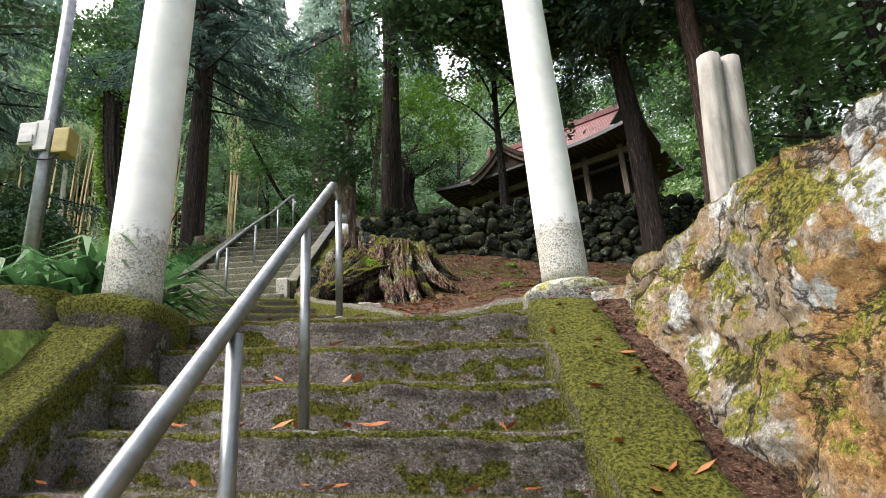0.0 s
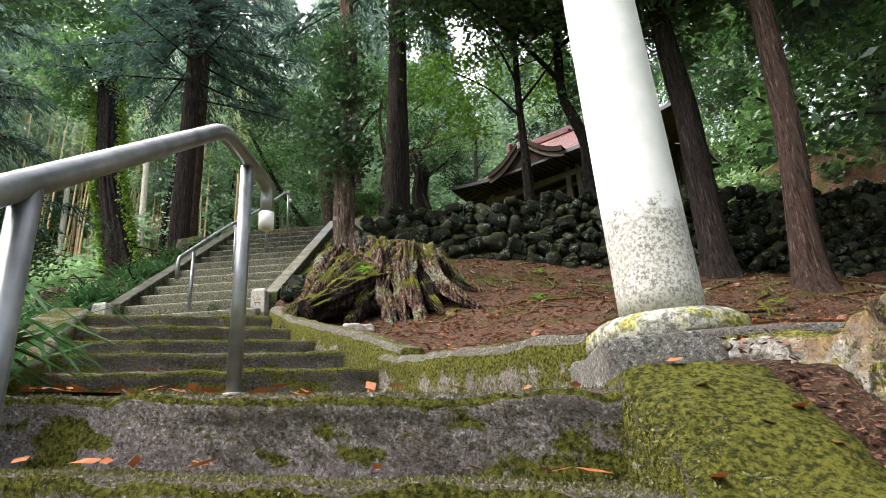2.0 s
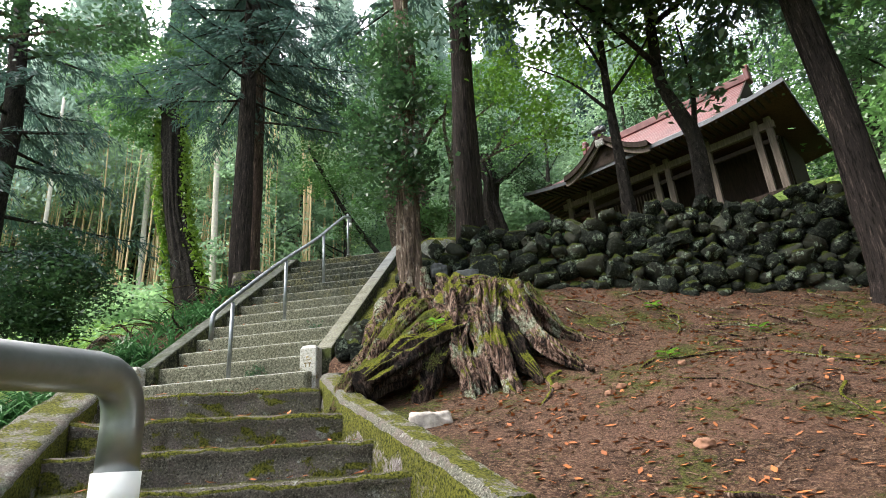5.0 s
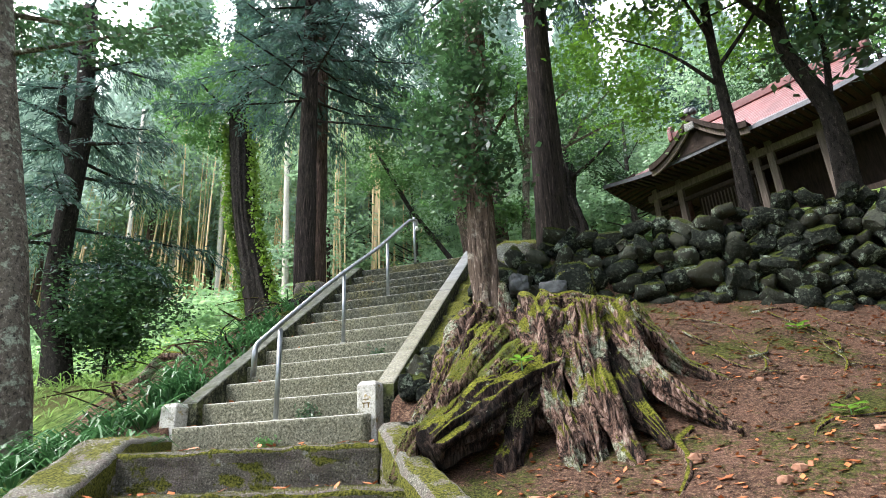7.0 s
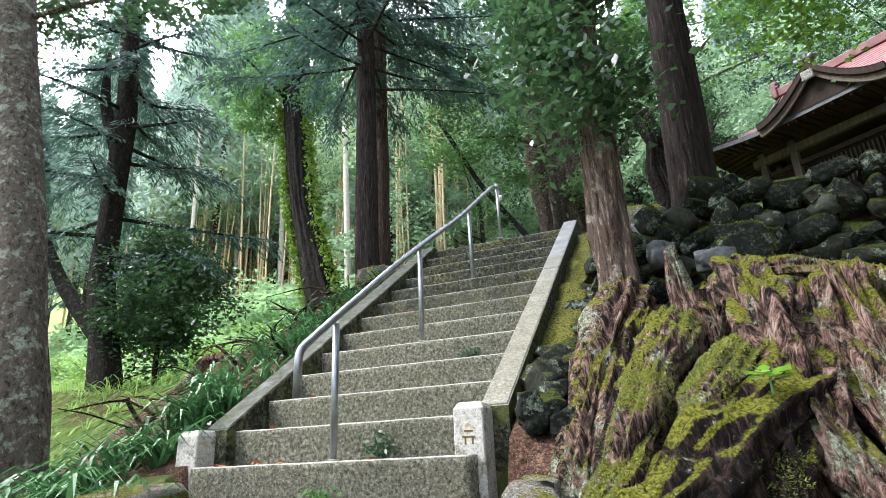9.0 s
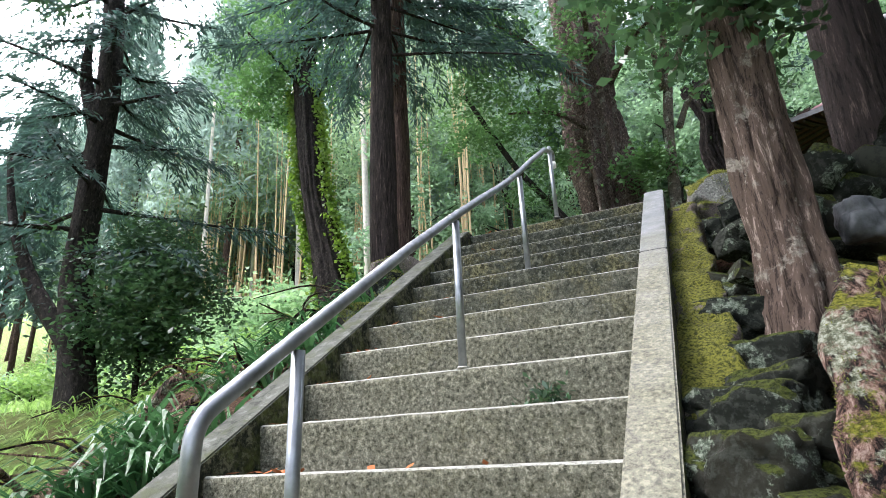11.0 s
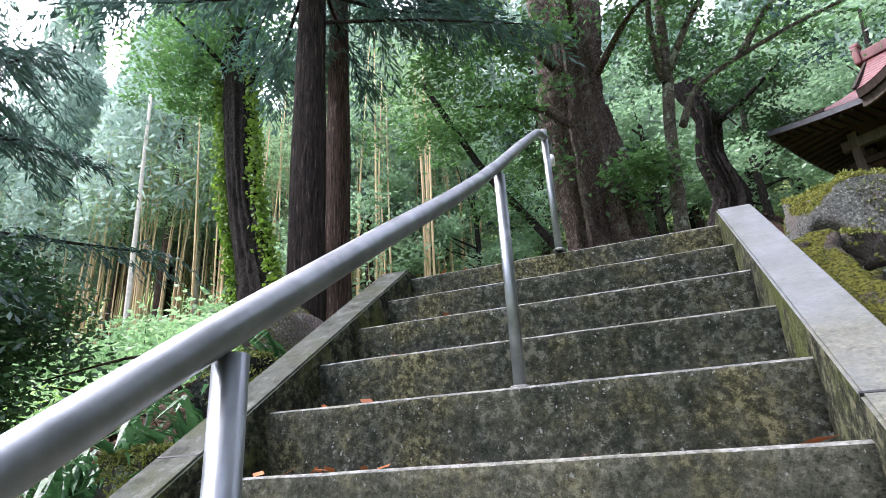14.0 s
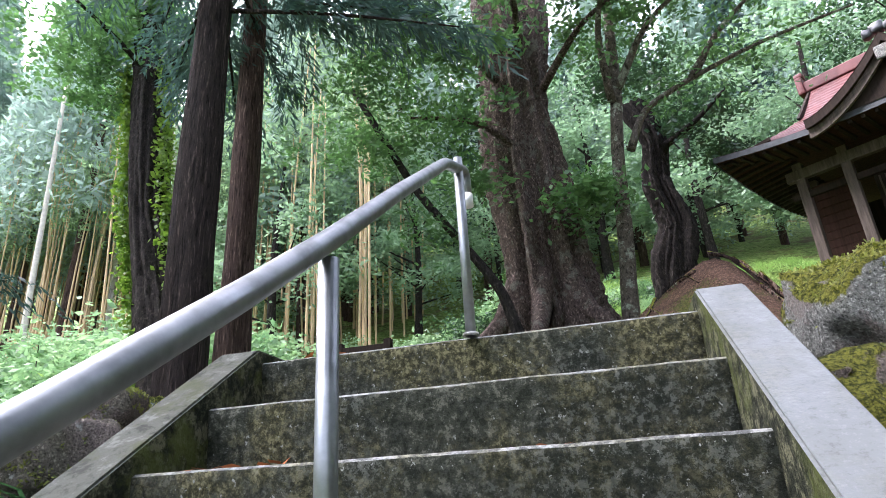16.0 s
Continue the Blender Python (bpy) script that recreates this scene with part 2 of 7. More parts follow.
def bark(name, dark, light, stretch=0.18, scale=14, moss=1.25, patch=None):
    n = Nodes(name, 0.92)
    v = n.where("Object", (1, 1, stretch))
    f = n.noise(scale * 1.6, 10, 0.78, vec=v, warp=0.4)
    c = n.ramp(f, (0.42, tuple(x * 0.3 for x in dark)), (0.47, dark), (0.55, dark), (0.62, light))
    if patch:
        c = n.mix(n.blot(5, 0.57, 0.025, 9, amount=0.85), c, n.mix(n.blot(50, 0.5, 0.03), patch, tuple(x * 0.55 for x in patch)))
    c, mask = moss_over(n, c, moss, moss + 0.1, 2.6)
    n.bump(f, 1.0, 0.06)
    return n.done(c)


def stump_wood(name="rotten_mossy_wood", dim=1.0):
    n = Nodes(name, 0.95)
    v = n.where("Object", (1, 1, 0.14))
    f = n.noise(26, 10, 0.8, vec=v, warp=0.6)
    c = n.ramp(f, (0.42, (0.004, 0.003, 0.003)), (0.47, (0.05 * dim, 0.032 * dim, 0.024 * dim)), (0.53, (0.2 * dim, 0.118 * dim, 0.085 * dim)), (0.61, (0.5 * dim, 0.37 * dim, 0.3 * dim)))
    c = n.mix(n.blot(2.2, 0.57, 0.05, 6, amount=0.75), c, n.ramp(f, (0.42, (0.004, 0.004, 0.003)), (0.5, (0.016, 0.013, 0.011)), (0.62, (0.06, 0.05, 0.04))))
    c = n.mix(n.blot(3.4, 0.56 if dim > 0.5 else 0.62, 0.02, 10, 0.75, amount=0.85), c, mottle(n, 50, (0.09, 0.105, 0.06), (0.27, 0.3, 0.2), (0.55, 0.58, 0.45)))
    c, mask = moss_over(n, c, 0.82, 0.92, 2.4, ((0.05, 0.06, 0.004), (0.24, 0.245, 0.03)))
    n.bump(f, 1.0, 0.07)
    return n.done(c)


def leaves(name, dark, light, glow=0.45, rough=0.5):
    m = bpy.data.materials.new(name)
    m.use_nodes = True
    t = m.node_tree
    t.nodes.clear()
    geo, ramp = t.nodes.new("ShaderNodeNewGeometry"), t.nodes.new("ShaderNodeValToRGB")
    ramp.color_ramp.elements[0].color, ramp.color_ramp.elements[1].color = (*dark, 1), (*light, 1)
    big = t.nodes.new("ShaderNodeTexNoise")
    big.inputs["Scale"].default_value = 0.8
    t.links.new(geo.outputs["Position"], big.inputs["Vector"])
    mx = t.nodes.new("ShaderNodeMath")
    mx.operation = "MULTIPLY_ADD"
    t.links.new(geo.outputs["Random Per Island"], mx.inputs[0])
    mx.inputs[1].default_value = 0.6
    sub = t.nodes.new("ShaderNodeMath")
    sub.operation = "SUBTRACT"
    t.links.new(big.outputs["Fac"], sub.inputs[0])
    sub.inputs[1].default_value = 0.3
    t.links.new(sub.outputs[0], mx.inputs[2])
    t.links.new(mx.outputs[0], ramp.inputs[0])
    d, tr, gl = t.nodes.new("ShaderNodeBsdfDiffuse"), t.nodes.new("ShaderNodeBsdfTranslucent"), t.nodes.new("ShaderNodeBsdfGlossy")
    gl.inputs["Roughness"].default_value = rough
    for s in (d, tr):
        t.links.new(ramp.outputs[0], s.inputs["Color"])
    a, b, out = t.nodes.new("ShaderNodeMixShader"), t.nodes.new("ShaderNodeMixShader"), t.nodes.new("ShaderNodeOutputMaterial")
    a.inputs[0].default_value, b.inputs[0].default_value = glow, 0.06
    t.links.new(d.outputs[0], a.inputs[1]), t.links.new(tr.outputs[0], a.inputs[2])
    t.links.new(a.outputs[0], b.inputs[1]), t.links.new(gl.outputs[0], b.inputs[2])
    t.links.new(b.outputs[0], out.inputs["Surface"])
    return m


def plain(name, colour, rough=0.6, metal=0.0, vary=0.25, scale=8):
    n = Nodes(name, rough, metal)
    lo, hi = tuple(v * (1 - vary) for v in colour), tuple(min(1, v * (1 + vary)) for v in colour)
    c = n.ramp(n.noise(scale, 7, 0.7), (0.3, lo), (0.7, hi))
    n.bump(n.noise(scale * 6, 4), 0.3, 0.005)
    return n.done(c)


def wood(name, dark, light, stretch=(1, 1, 0.12), scale=18):
    n = Nodes(name, 0.8)
    f = n.noise(scale, 8, 0.7, vec=n.where("Object", stretch), warp=0.4)
    c = n.ramp(f, (0.3, dark), (0.7, light))
    n.bump(f, 0.5, 0.01)
    return n.done(c)


def roof_sheet():
    n = Nodes("weathered_red_sheet_roof", 0.5, 0.1)
    c = n.ramp(n.noise(1.5, 7, 0.7), (0.3, (0.055, 0.012, 0.01)), (0.7, (0.125, 0.03, 0.024)))
    c = n.mix(n.ramp(n.noise(3.5, 8, 0.75), (0.56, 0.0), (0.74, 0.3)), c, (0.17, 0.1, 0.09))
    n.bump(n.noise(20, 5), 0.3, 0.01)
    return n.done(c, n.ramp(n.noise(5, 4), (0.3, 0.4), (0.7, 0.65)))


def dirty_concrete():
    n = Nodes("dirty_lichened_concrete", 0.8)
    c = mottle(n, 12, (0.035, 0.038, 0.028), (0.075, 0.08, 0.062), (0.13, 0.136, 0.115), 0.09)
    c = n.mix(n.blot(5, 0.56, 0.05, 8, amount=0.7), c, (0.05, 0.058, 0.022))
    n.bump(n.noise(70, 6), 0.4, 0.005)
    return n.done(c)


CONCRETE, RISER, RAMP_TOP, RAMP_SIDE = concrete(), concrete_riser(), ramp_concrete(), ramp_side()
RAMP_DIRTY = dirty_concrete()
MOSSY, MOSSIER = mossy_stone(low=0.455, high=0.505, tint=(0.4, 0.35, 0.33)), mossy_stone("deeply_mossed_stone", 0.98, 1.1, (0.17, 0.155, 0.12))
KERB = mossy_stone("lichened_kerb_stone", 0.96, 1.04, (0.24, 0.235, 0.19), 5.0)
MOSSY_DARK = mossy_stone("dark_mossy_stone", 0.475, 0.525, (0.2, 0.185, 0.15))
MOSS_SLAB = mossy_stone("moss_blanketed_stone", 0.68, 0.8, (0.12, 0.11, 0.085))
ROCK, FIELD, SOIL, GREEN = lichen_rock(), wall_stone(), soil(), grass_ground()
WHITE, STEEL = torii_paint(), steel()
CEDAR_BARK = bark("cedar_bark", (0.032, 0.025, 0.022), (0.11, 0.083, 0.07), 0.1, 20)
RED_BARK = bark("reddish_cedar_bark", (0.07, 0.046, 0.037), (0.21, 0.15, 0.12), 0.1, 22)
GREY_BARK = bark("grey_lichen_bark", (0.11, 0.094, 0.072), (0.29, 0.25, 0.2), 0.7, 12, 1.0, (0.36, 0.4, 0.3))
DARK_BARK = bark("dark_wet_bark", (0.025, 0.021, 0.018), (0.08, 0.068, 0.056), 0.4, 14)
OLD_BARK = bark("old_fissured_bark", (0.09, 0.066, 0.054), (0.36, 0.28, 0.23), 0.5, 19, 1.0, (0.2, 0.19, 0.15))
SNAG = bark("dead_peeling_wood", (0.11, 0.08, 0.06), (0.38, 0.3, 0.24), 0.14, 16, 1.2, (0.33, 0.3, 0.24))
STUMP, STUMP_DARK = stump_wood(), stump_wood("dark_rotten_wood", 0.22)
BAMBOO = plain("bamboo_culm", (0.52, 0.37, 0.2), 0.5, vary=0.4, scale=0.6)
CUT_WOOD = wood("barkless_grey_wood", (0.2, 0.19, 0.17), (0.42, 0.4, 0.36), (1, 1, 0.2), 22)
PALE_TRUNK = plain("pale_dead_trunk", (0.5, 0.46, 0.39), 0.8, vary=0.25)
L_CEDAR = leaves("cedar_needles", (0.018, 0.046, 0.04), (0.085, 0.165, 0.13), 0.45)
# far cedars: aerial haze is put into the needle colour, paler and bluer
L_FAR_HAZED = leaves("hazed_cedar_needles", (0.18, 0.28, 0.23), (0.42, 0.55, 0.45), 0.6)
L_DARK = leaves("dark_evergreen_leaf", (0.016, 0.045, 0.02), (0.07, 0.155, 0.055), 0.4, 0.35)
L_MID = leaves("green_broad_leaf", (0.035, 0.095, 0.03), (0.15, 0.31, 0.085), 0.5, 0.4)
L_BRIGHT = leaves("bright_maple_leaf", (0.06, 0.16, 0.015), (0.2, 0.4, 0.04), 0.6)
# bamboo leaf tones raised to carry the haze over the grove
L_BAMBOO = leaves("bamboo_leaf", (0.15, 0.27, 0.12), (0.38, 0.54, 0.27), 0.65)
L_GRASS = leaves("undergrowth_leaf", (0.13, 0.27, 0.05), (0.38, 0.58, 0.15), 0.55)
# clearing leaves with the haze of distance mixed into their green
L_PALE_HAZED = leaves("hazed_undergrowth_leaf", (0.15, 0.3, 0.13), (0.42, 0.61, 0.29), 0.6)
L_IVY = leaves("ivy_leaf", (0.07, 0.15, 0.015), (0.24, 0.38, 0.04), 0.5)
L_BLADE = leaves("strap_leaf", (0.018, 0.068, 0.02), (0.09, 0.21, 0.075), 0.35, 0.25)
L_LITTER = leaves("fallen_orange_leaf", (0.14, 0.04, 0.012), (0.5, 0.17, 0.05), 0.1, 0.5)
L_BROWN = leaves("fallen_brown_leaf", (0.038, 0.024, 0.015), (0.19, 0.108, 0.06), 0.05, 0.6)
ROOF, WOOD_DARK = roof_sheet(), wood("dark_aged_timber", (0.012, 0.009, 0.007), (0.045, 0.031, 0.023))
WOOD_RED, WOOD_GREY = wood("reddish_timber", (0.03, 0.015, 0.011), (0.085, 0.042, 0.03)), wood("grey_weathered_post", (0.06, 0.047, 0.038), (0.17, 0.135, 0.11))
TILE = plain("dark_roof_tile", (0.06, 0.063, 0.067), 0.35, vary=0.4)
BOX_GREY, BOX_YELLOW = plain("grey_plastic_box", (0.5, 0.5, 0.48), 0.5), plain("yellowed_box", (0.35, 0.28, 0.09), 0.5)
BLACK = plain("black_cable", (0.02, 0.02, 0.02), 0.5)
INSCRIPTION = plain("yellow_lichen_lettering", (0.13, 0.09, 0.03), 0.9)
PALE_STONE = mossy_stone("pale_cut_stone", 1.05, 1.25, (0.3, 0.3, 0.27))


# ---- mesh helpers ----
def mesh_of(name, verts, faces, mats, smooth=False, slots=None):
    me = bpy.data.meshes.new(name)
    me.from_pydata([tuple(map(float, v)) for v in verts], [], [tuple(map(int, f)) for f in faces])
    for m in mats if isinstance(mats, (list, tuple)) else [mats]:
        me.materials.append(m)
    if slots is not None:
        me.polygons.foreach_set("material_index", np.asarray(slots, dtype=np.int32))
    if smooth:
        me.polygons.foreach_set("use_smooth", np.ones(len(me.polygons), dtype=bool))
    me.update()
    return me


def quads_mesh(name, v, mat):
    """A mesh of loose quads from an array of n x 4 x 3 corners."""
    n = len(v)
    me = bpy.data.meshes.new(name)
    me.vertices.add(n * 4)
    me.vertices.foreach_set("co", np.ascontiguousarray(v, dtype=np.float32).ravel())
    me.loops.add(n * 4)
    me.loops.foreach_set("vertex_index", np.arange(n * 4, dtype=np.int32))
    me.polygons.add(n)
    me.polygons.foreach_set("loop_start", np.arange(0, n * 4, 4, dtype=np.int32))
    me.materials.append(mat)
    me.update()
    me.validate()
    return me


def thing(name, label, category, group="", kind="", at=(0, 0, 0)):
    ob = new(name)
    ob.location = at
    return tagged(ob, label, category, group, kind)


def part(name, me, parent, label="", at=None):
    ob = new(name, me)
    ob.parent = parent
    if at is not None:
        ob.matrix_basis = at if isinstance(at, Matrix) else Matrix.Translation(at)
    return tagged(ob, label)


def bm_mesh(name, bm, mats, smooth=False):
    me = bpy.data.meshes.new(name)
    bm.to_mesh(me)
    bm.free()
    for m in mats if isinstance(mats, (list, tuple)) else [mats]:
        me.materials.append(m)
    if smooth:
        me.polygons.foreach_set("use_smooth", np.ones(len(me.polygons), dtype=bool))
    return me


def box_bm(x0, x1, y0, y1, z0, z1, bevel=0.0, cuts=0, rough=0.0, seed=0):
    bm = bmesh.new()
    bmesh.ops.create_cube(bm, size=1, matrix=Matrix.Translation(((x0 + x1) / 2, (y0 + y1) / 2, (z0 + z1) / 2)) @ Matrix.Diagonal((x1 - x0, y1 - y0, z1 - z0, 1)))
    if bevel:
        bmesh.ops.bevel(bm, geom=bm.edges[:], offset=bevel, segments=2, affect="EDGES", profile=0.6)
    if cuts:
        bmesh.ops.subdivide_edges(bm, edges=[e for e in bm.edges if e.calc_length() > 0.12], cuts=cuts, use_grid_fill=True)
    if rough:
        for v in bm.verts:
            d = noise.noise_vector(v.co * 5 + Vector((seed * 7.3, 0, 0)))
            v.co += d * rough
    return bm


def tube(path, radii, seg=12, wob=0.0, freq=2.0, seed=0, squash=0.0, caps=True):
    """Rings along a path: verts and quads."""
    path = [Vector(p) for p in path]
    verts, faces = [], []
    side = Vector((1, 0, 0))
    for i, p in enumerate(path):
        d = (path[min(i + 1, len(path) - 1)] - path[max(i - 1, 0)]).normalized()
        side = (side - d * side.dot(d))
        side = side.normalized() if side.length > 1e-4 else d.orthogonal().normalized()
        up = d.cross(side)
        for k in range(seg):
            a = 2 * math.pi * k / seg
            o = side * math.cos(a) + up * math.sin(a)
            r = radii[i]
            if wob:
                r *= 1 + wob * noise.noise(Vector((math.cos(a) * freq, math.sin(a) * freq, p.z * freq * 0.35 + seed * 11.7)))
                if squash:
                    r *= 1 + squash * abs(math.sin(a * 2.5 + seed)) * max(0.0, 1 - i / (len(path) * 0.45))
            verts.append(p + o * r)
    for i in range(len(path) - 1):
        for k in range(seg):
            a, b = i * seg + k, i * seg + (k + 1) % seg
            faces.append((a, b, b + seg, a + seg))
    if caps:
        faces.append(tuple(range(seg))[::-1])
        faces.append(tuple(range((len(path) - 1) * seg, len(path) * seg)))
    return verts, faces


def gnarled(path, radii, seg=60, ridges=2.6, deep=0.35, seed=0, lumps=0.25, run=0.5):
    """Like tube, but with ridges that run along it, hollows and knots."""
    path = [Vector(p) for p in path]
    verts, faces = [], []
    side, off = Vector((1, 0, 0)), Vector((seed * 2.3, seed * 5.1, seed * 0.7))
    s = 0.0
    for i, p in enumerate(path):
        s += (p - path[max(i - 1, 0)]).length
        d = (path[min(i + 1, len(path) - 1)] - path[max(i - 1, 0)]).normalized()
        side = (side - d * side.dot(d))
        side = side.normalized() if side.length > 1e-4 else d.orthogonal().normalized()
        up = d.cross(side)
        for k in range(seg):
            a = 2 * math.pi * k / seg
            o = side * math.cos(a) + up * math.sin(a)
            q = Vector((math.cos(a) * ridges, math.sin(a) * ridges, s * run / max(0.1, radii[0]) * 0.4)) + off
            ridge = abs(noise.noise(q)) * 2.2 - 0.5
            fine = abs(noise.noise(Vector((q.x * 3.1, q.y * 3.1, q.z * 1.6)))) - 0.25
            w = p + o * radii[i]
            lump = noise.noise(w * (0.5 / max(0.05, radii[0])) + off)
            verts.append(p + o * radii[i] * max(0.25, 1 + deep * ridge + deep * 0.6 * fine + lumps * lump) + noise.noise_vector(w * 11) * radii[i] * 0.09)
    for i in range(len(path) - 1):
        for k in range(seg):
            a, b = i * seg + k, i * seg + (k + 1) % seg
            faces.append((a, b, b + seg, a + seg))
    faces.append(tuple(range(seg))[::-1])
    faces.append(tuple(range((len(path) - 1) * seg, len(path) * seg)))
    return verts, faces


def join(*pieces):
    verts, faces = [], []
    for v, f in pieces:
        o = len(verts)
        verts += list(v)
        faces += [tuple(i + o for i in q) for q in f]
    return verts, faces


def blob(seed, size, detail=3, rough=0.28, flat=0.0):
    """An uneven boulder as a bmesh round the origin."""
    bm = bmesh.new()
    bmesh.ops.create_icosphere(bm, subdivisions=detail, radius=1)
    off = Vector((seed * 3.17, seed * 1.71, seed * 0.93))
    for v in bm.verts:
        n = v.co.normalized()
        r = 1 + rough * noise.noise(n * 1.3 + off) + rough * 0.45 * noise.noise(n * 3.4 + off)
        c = n * r
        for k in range(3):
            c[k] = max(-0.82, min(0.82, c[k]))
        v.co = Vector((c.x * size[0], c.y * size[1], c.z * size[2]))
    return bm


# ---- the lie of the land ----
TREAD, RISE = 0.329, 0.2215
TOP_Y, TOP_Z = 12.0, 6.7
LX, RX = -3.07, -1.315
MN = Vector((-0.317, 0.948, 0))
MD = Vector((0.948, 0.317, 0))
KNOT_Y = [-400, -60, -12, 0, 2, 3.6, 5, 6.55, 7.6, 9.9, 12, 16, 20, 26, 40, 80, 200, 420]
KNOT_Z = [-30, -14, -3, 1.2, 2.25, 2.52, 2.78, 3.3, 3.75, 5.05, 6.45, 7.2, 8.2, 10.2, 16, 38, 110, 230]


def smooth(a, b, x):
    t = np.clip((x - a) / (b - a), 0, 1)
    return t * t * (3 - 2 * t)


def inside(poly, x, y):
    r = np.zeros_like(x, dtype=bool)
    for (x0, y0), (x1, y1) in zip(poly, poly[1:] + poly[:1]):
        if y0 == y1:
            continue
        c = (y0 > y) != (y1 > y)
        r ^= c & (x < (x1 - x0) * (y - y0) / (y1 - y0) + x0)
    return r


MID_POLY = [(-2.75, 7.3), (-1.3, 4.7), (-1.0, 3.0), (1.5, 3.0), (1.5, 3.9), (0.65, 5.3), (-1.0, 7.65), (-1.2, 8.4), (-3.15, 8.4)]


def height(x, y):
    x, y = np.asarray(x, float), np.asarray(y, float)
    z = np.interp(y, KNOT_Y, KNOT_Z)
    z = z - 1.1 * smooth(-3.6, -7.5, x) * smooth(2, 9, y) * smooth(60, 20, y)
    z = z - 0.1 * np.clip(x - 1, 0, 6) * smooth(6, 10, y) * smooth(14, 10.05, y)
    depth = (x - 1.22) * 0.586 + (y - 22.08) * 0.81
    low = 5.9 + 0.1 * np.clip(y - 10.3, 0, 12)
    terrace = low + (9.42 - low) * smooth(-2.8, 0.7, depth)
    blend = smooth(-0.4, 0.7, x)
    z = np.where((y > 10.25) & (depth < 7), terrace * blend + z * (1 - blend), z)
    z = z - 0.42 * smooth(-1.25, -0.95, x) * smooth(0.9, 0.2, x) * smooth(10.2, 10.7, y) * smooth(12.4, 11.9, y)
    z = z + 1.0 * np.exp(-((x + 0.1) / 1.1) ** 2 - ((y - 16.6) / 1.3) ** 2)
    high = 2.55
    z = np.where((x > 2.3) & (y < 3.7) & (y > -6), high - 0.03 * np.clip(3.7 - y, 0, 10), z)
    z = np.where((x < -0.8) & (y < 3.4), np.interp(y, [-12, 0, 2.4, 3.4], [-3, 0.6, 2.3, 2.42]), z)
    z = z + 0.05 * np.sin(x * 1.7 + y * 0.6) * smooth(1.5, 4, np.abs(x + 2)) + 0.04 * np.sin(y * 2.3 - x)
    z = np.where((x > -0.95) & (x <= 2.3) & (y <= 3.1), 2.43 - (3.15 - y) * 0.74 - 0.45, z)
    z = np.where((x > -0.95) & (x <= 2.3) & (y < -0.4), np.minimum(-0.05, z), z)
    z = np.where(inside(MID_POLY, x, y), z - 0.7, z)
    z = np.where((x > LX - 0.1) & (x < RX + 0.1) & (y > 7.5) & (y < 12.4), z - 0.75, z)
    z = np.where((x > LX - 0.2) & (x < RX + 0.2) & (y >= 12.3) & (y < 13), z - 0.1, z)
    return z


def hz(x, y):
    return float(height(np.array([x]), np.array([y]))[0])


def ground_sheet(name, xs, ys, keep, mats, slot):
    X, Y = np.meshgrid(xs, ys)
    Z = height(X, Y)
    nx, ny = len(xs), len(ys)
    verts = np.stack([X.ravel(), Y.ravel(), Z.ravel()], 1)
    faces, slots = [], []
    for j in range(ny - 1):
        for i in range(nx - 1):
            a = j * nx + i
            faces.append((a, a + 1, a + nx + 1, a + nx))
            slots.append(slot((xs[i] + xs[i + 1]) / 2, (ys[j] + ys[j + 1]) / 2))
    return mesh_of(name, verts, faces, mats, True, slots)


gx = np.unique(np.concatenate([np.array([-420, -250, -150, -100, -70, -50, -40, -32]), np.arange(-26, -7, 1.0), np.arange(-7, 9.01, 0.14), np.arange(10, 27, 1.0), np.array([32, 40, 55, 80, 120, 200, 420])]))
gy = np.unique(np.concatenate([np.array([-400, -200, -100, -60, -30, -18, -12, -8, -6]), np.arange(-4, 13.5, 0.14), np.arange(14, 40, 0.9), np.array([42, 50, 60, 80, 110, 150, 200, 300, 420])]))
ground = new("ground", ground_sheet("ground", gx, gy, None, [SOIL, GREEN], lambda x, y: 0 if (x > -1.6 and 3.2 < y < 10.4 and x < 9) or (-3.5 < x < 5 and 10.4 <= y < 14.5) or (-1.3 < x < 3 and 14.5 <= y < 21.5) or (-7.0 < x < -3 and 8 < y < 15) or (x > 4 and 10 < y < 16) else 1))
tagged(ground, "sloping forest floor of brown soil, moss and undergrowth", "ground", kind="structure")


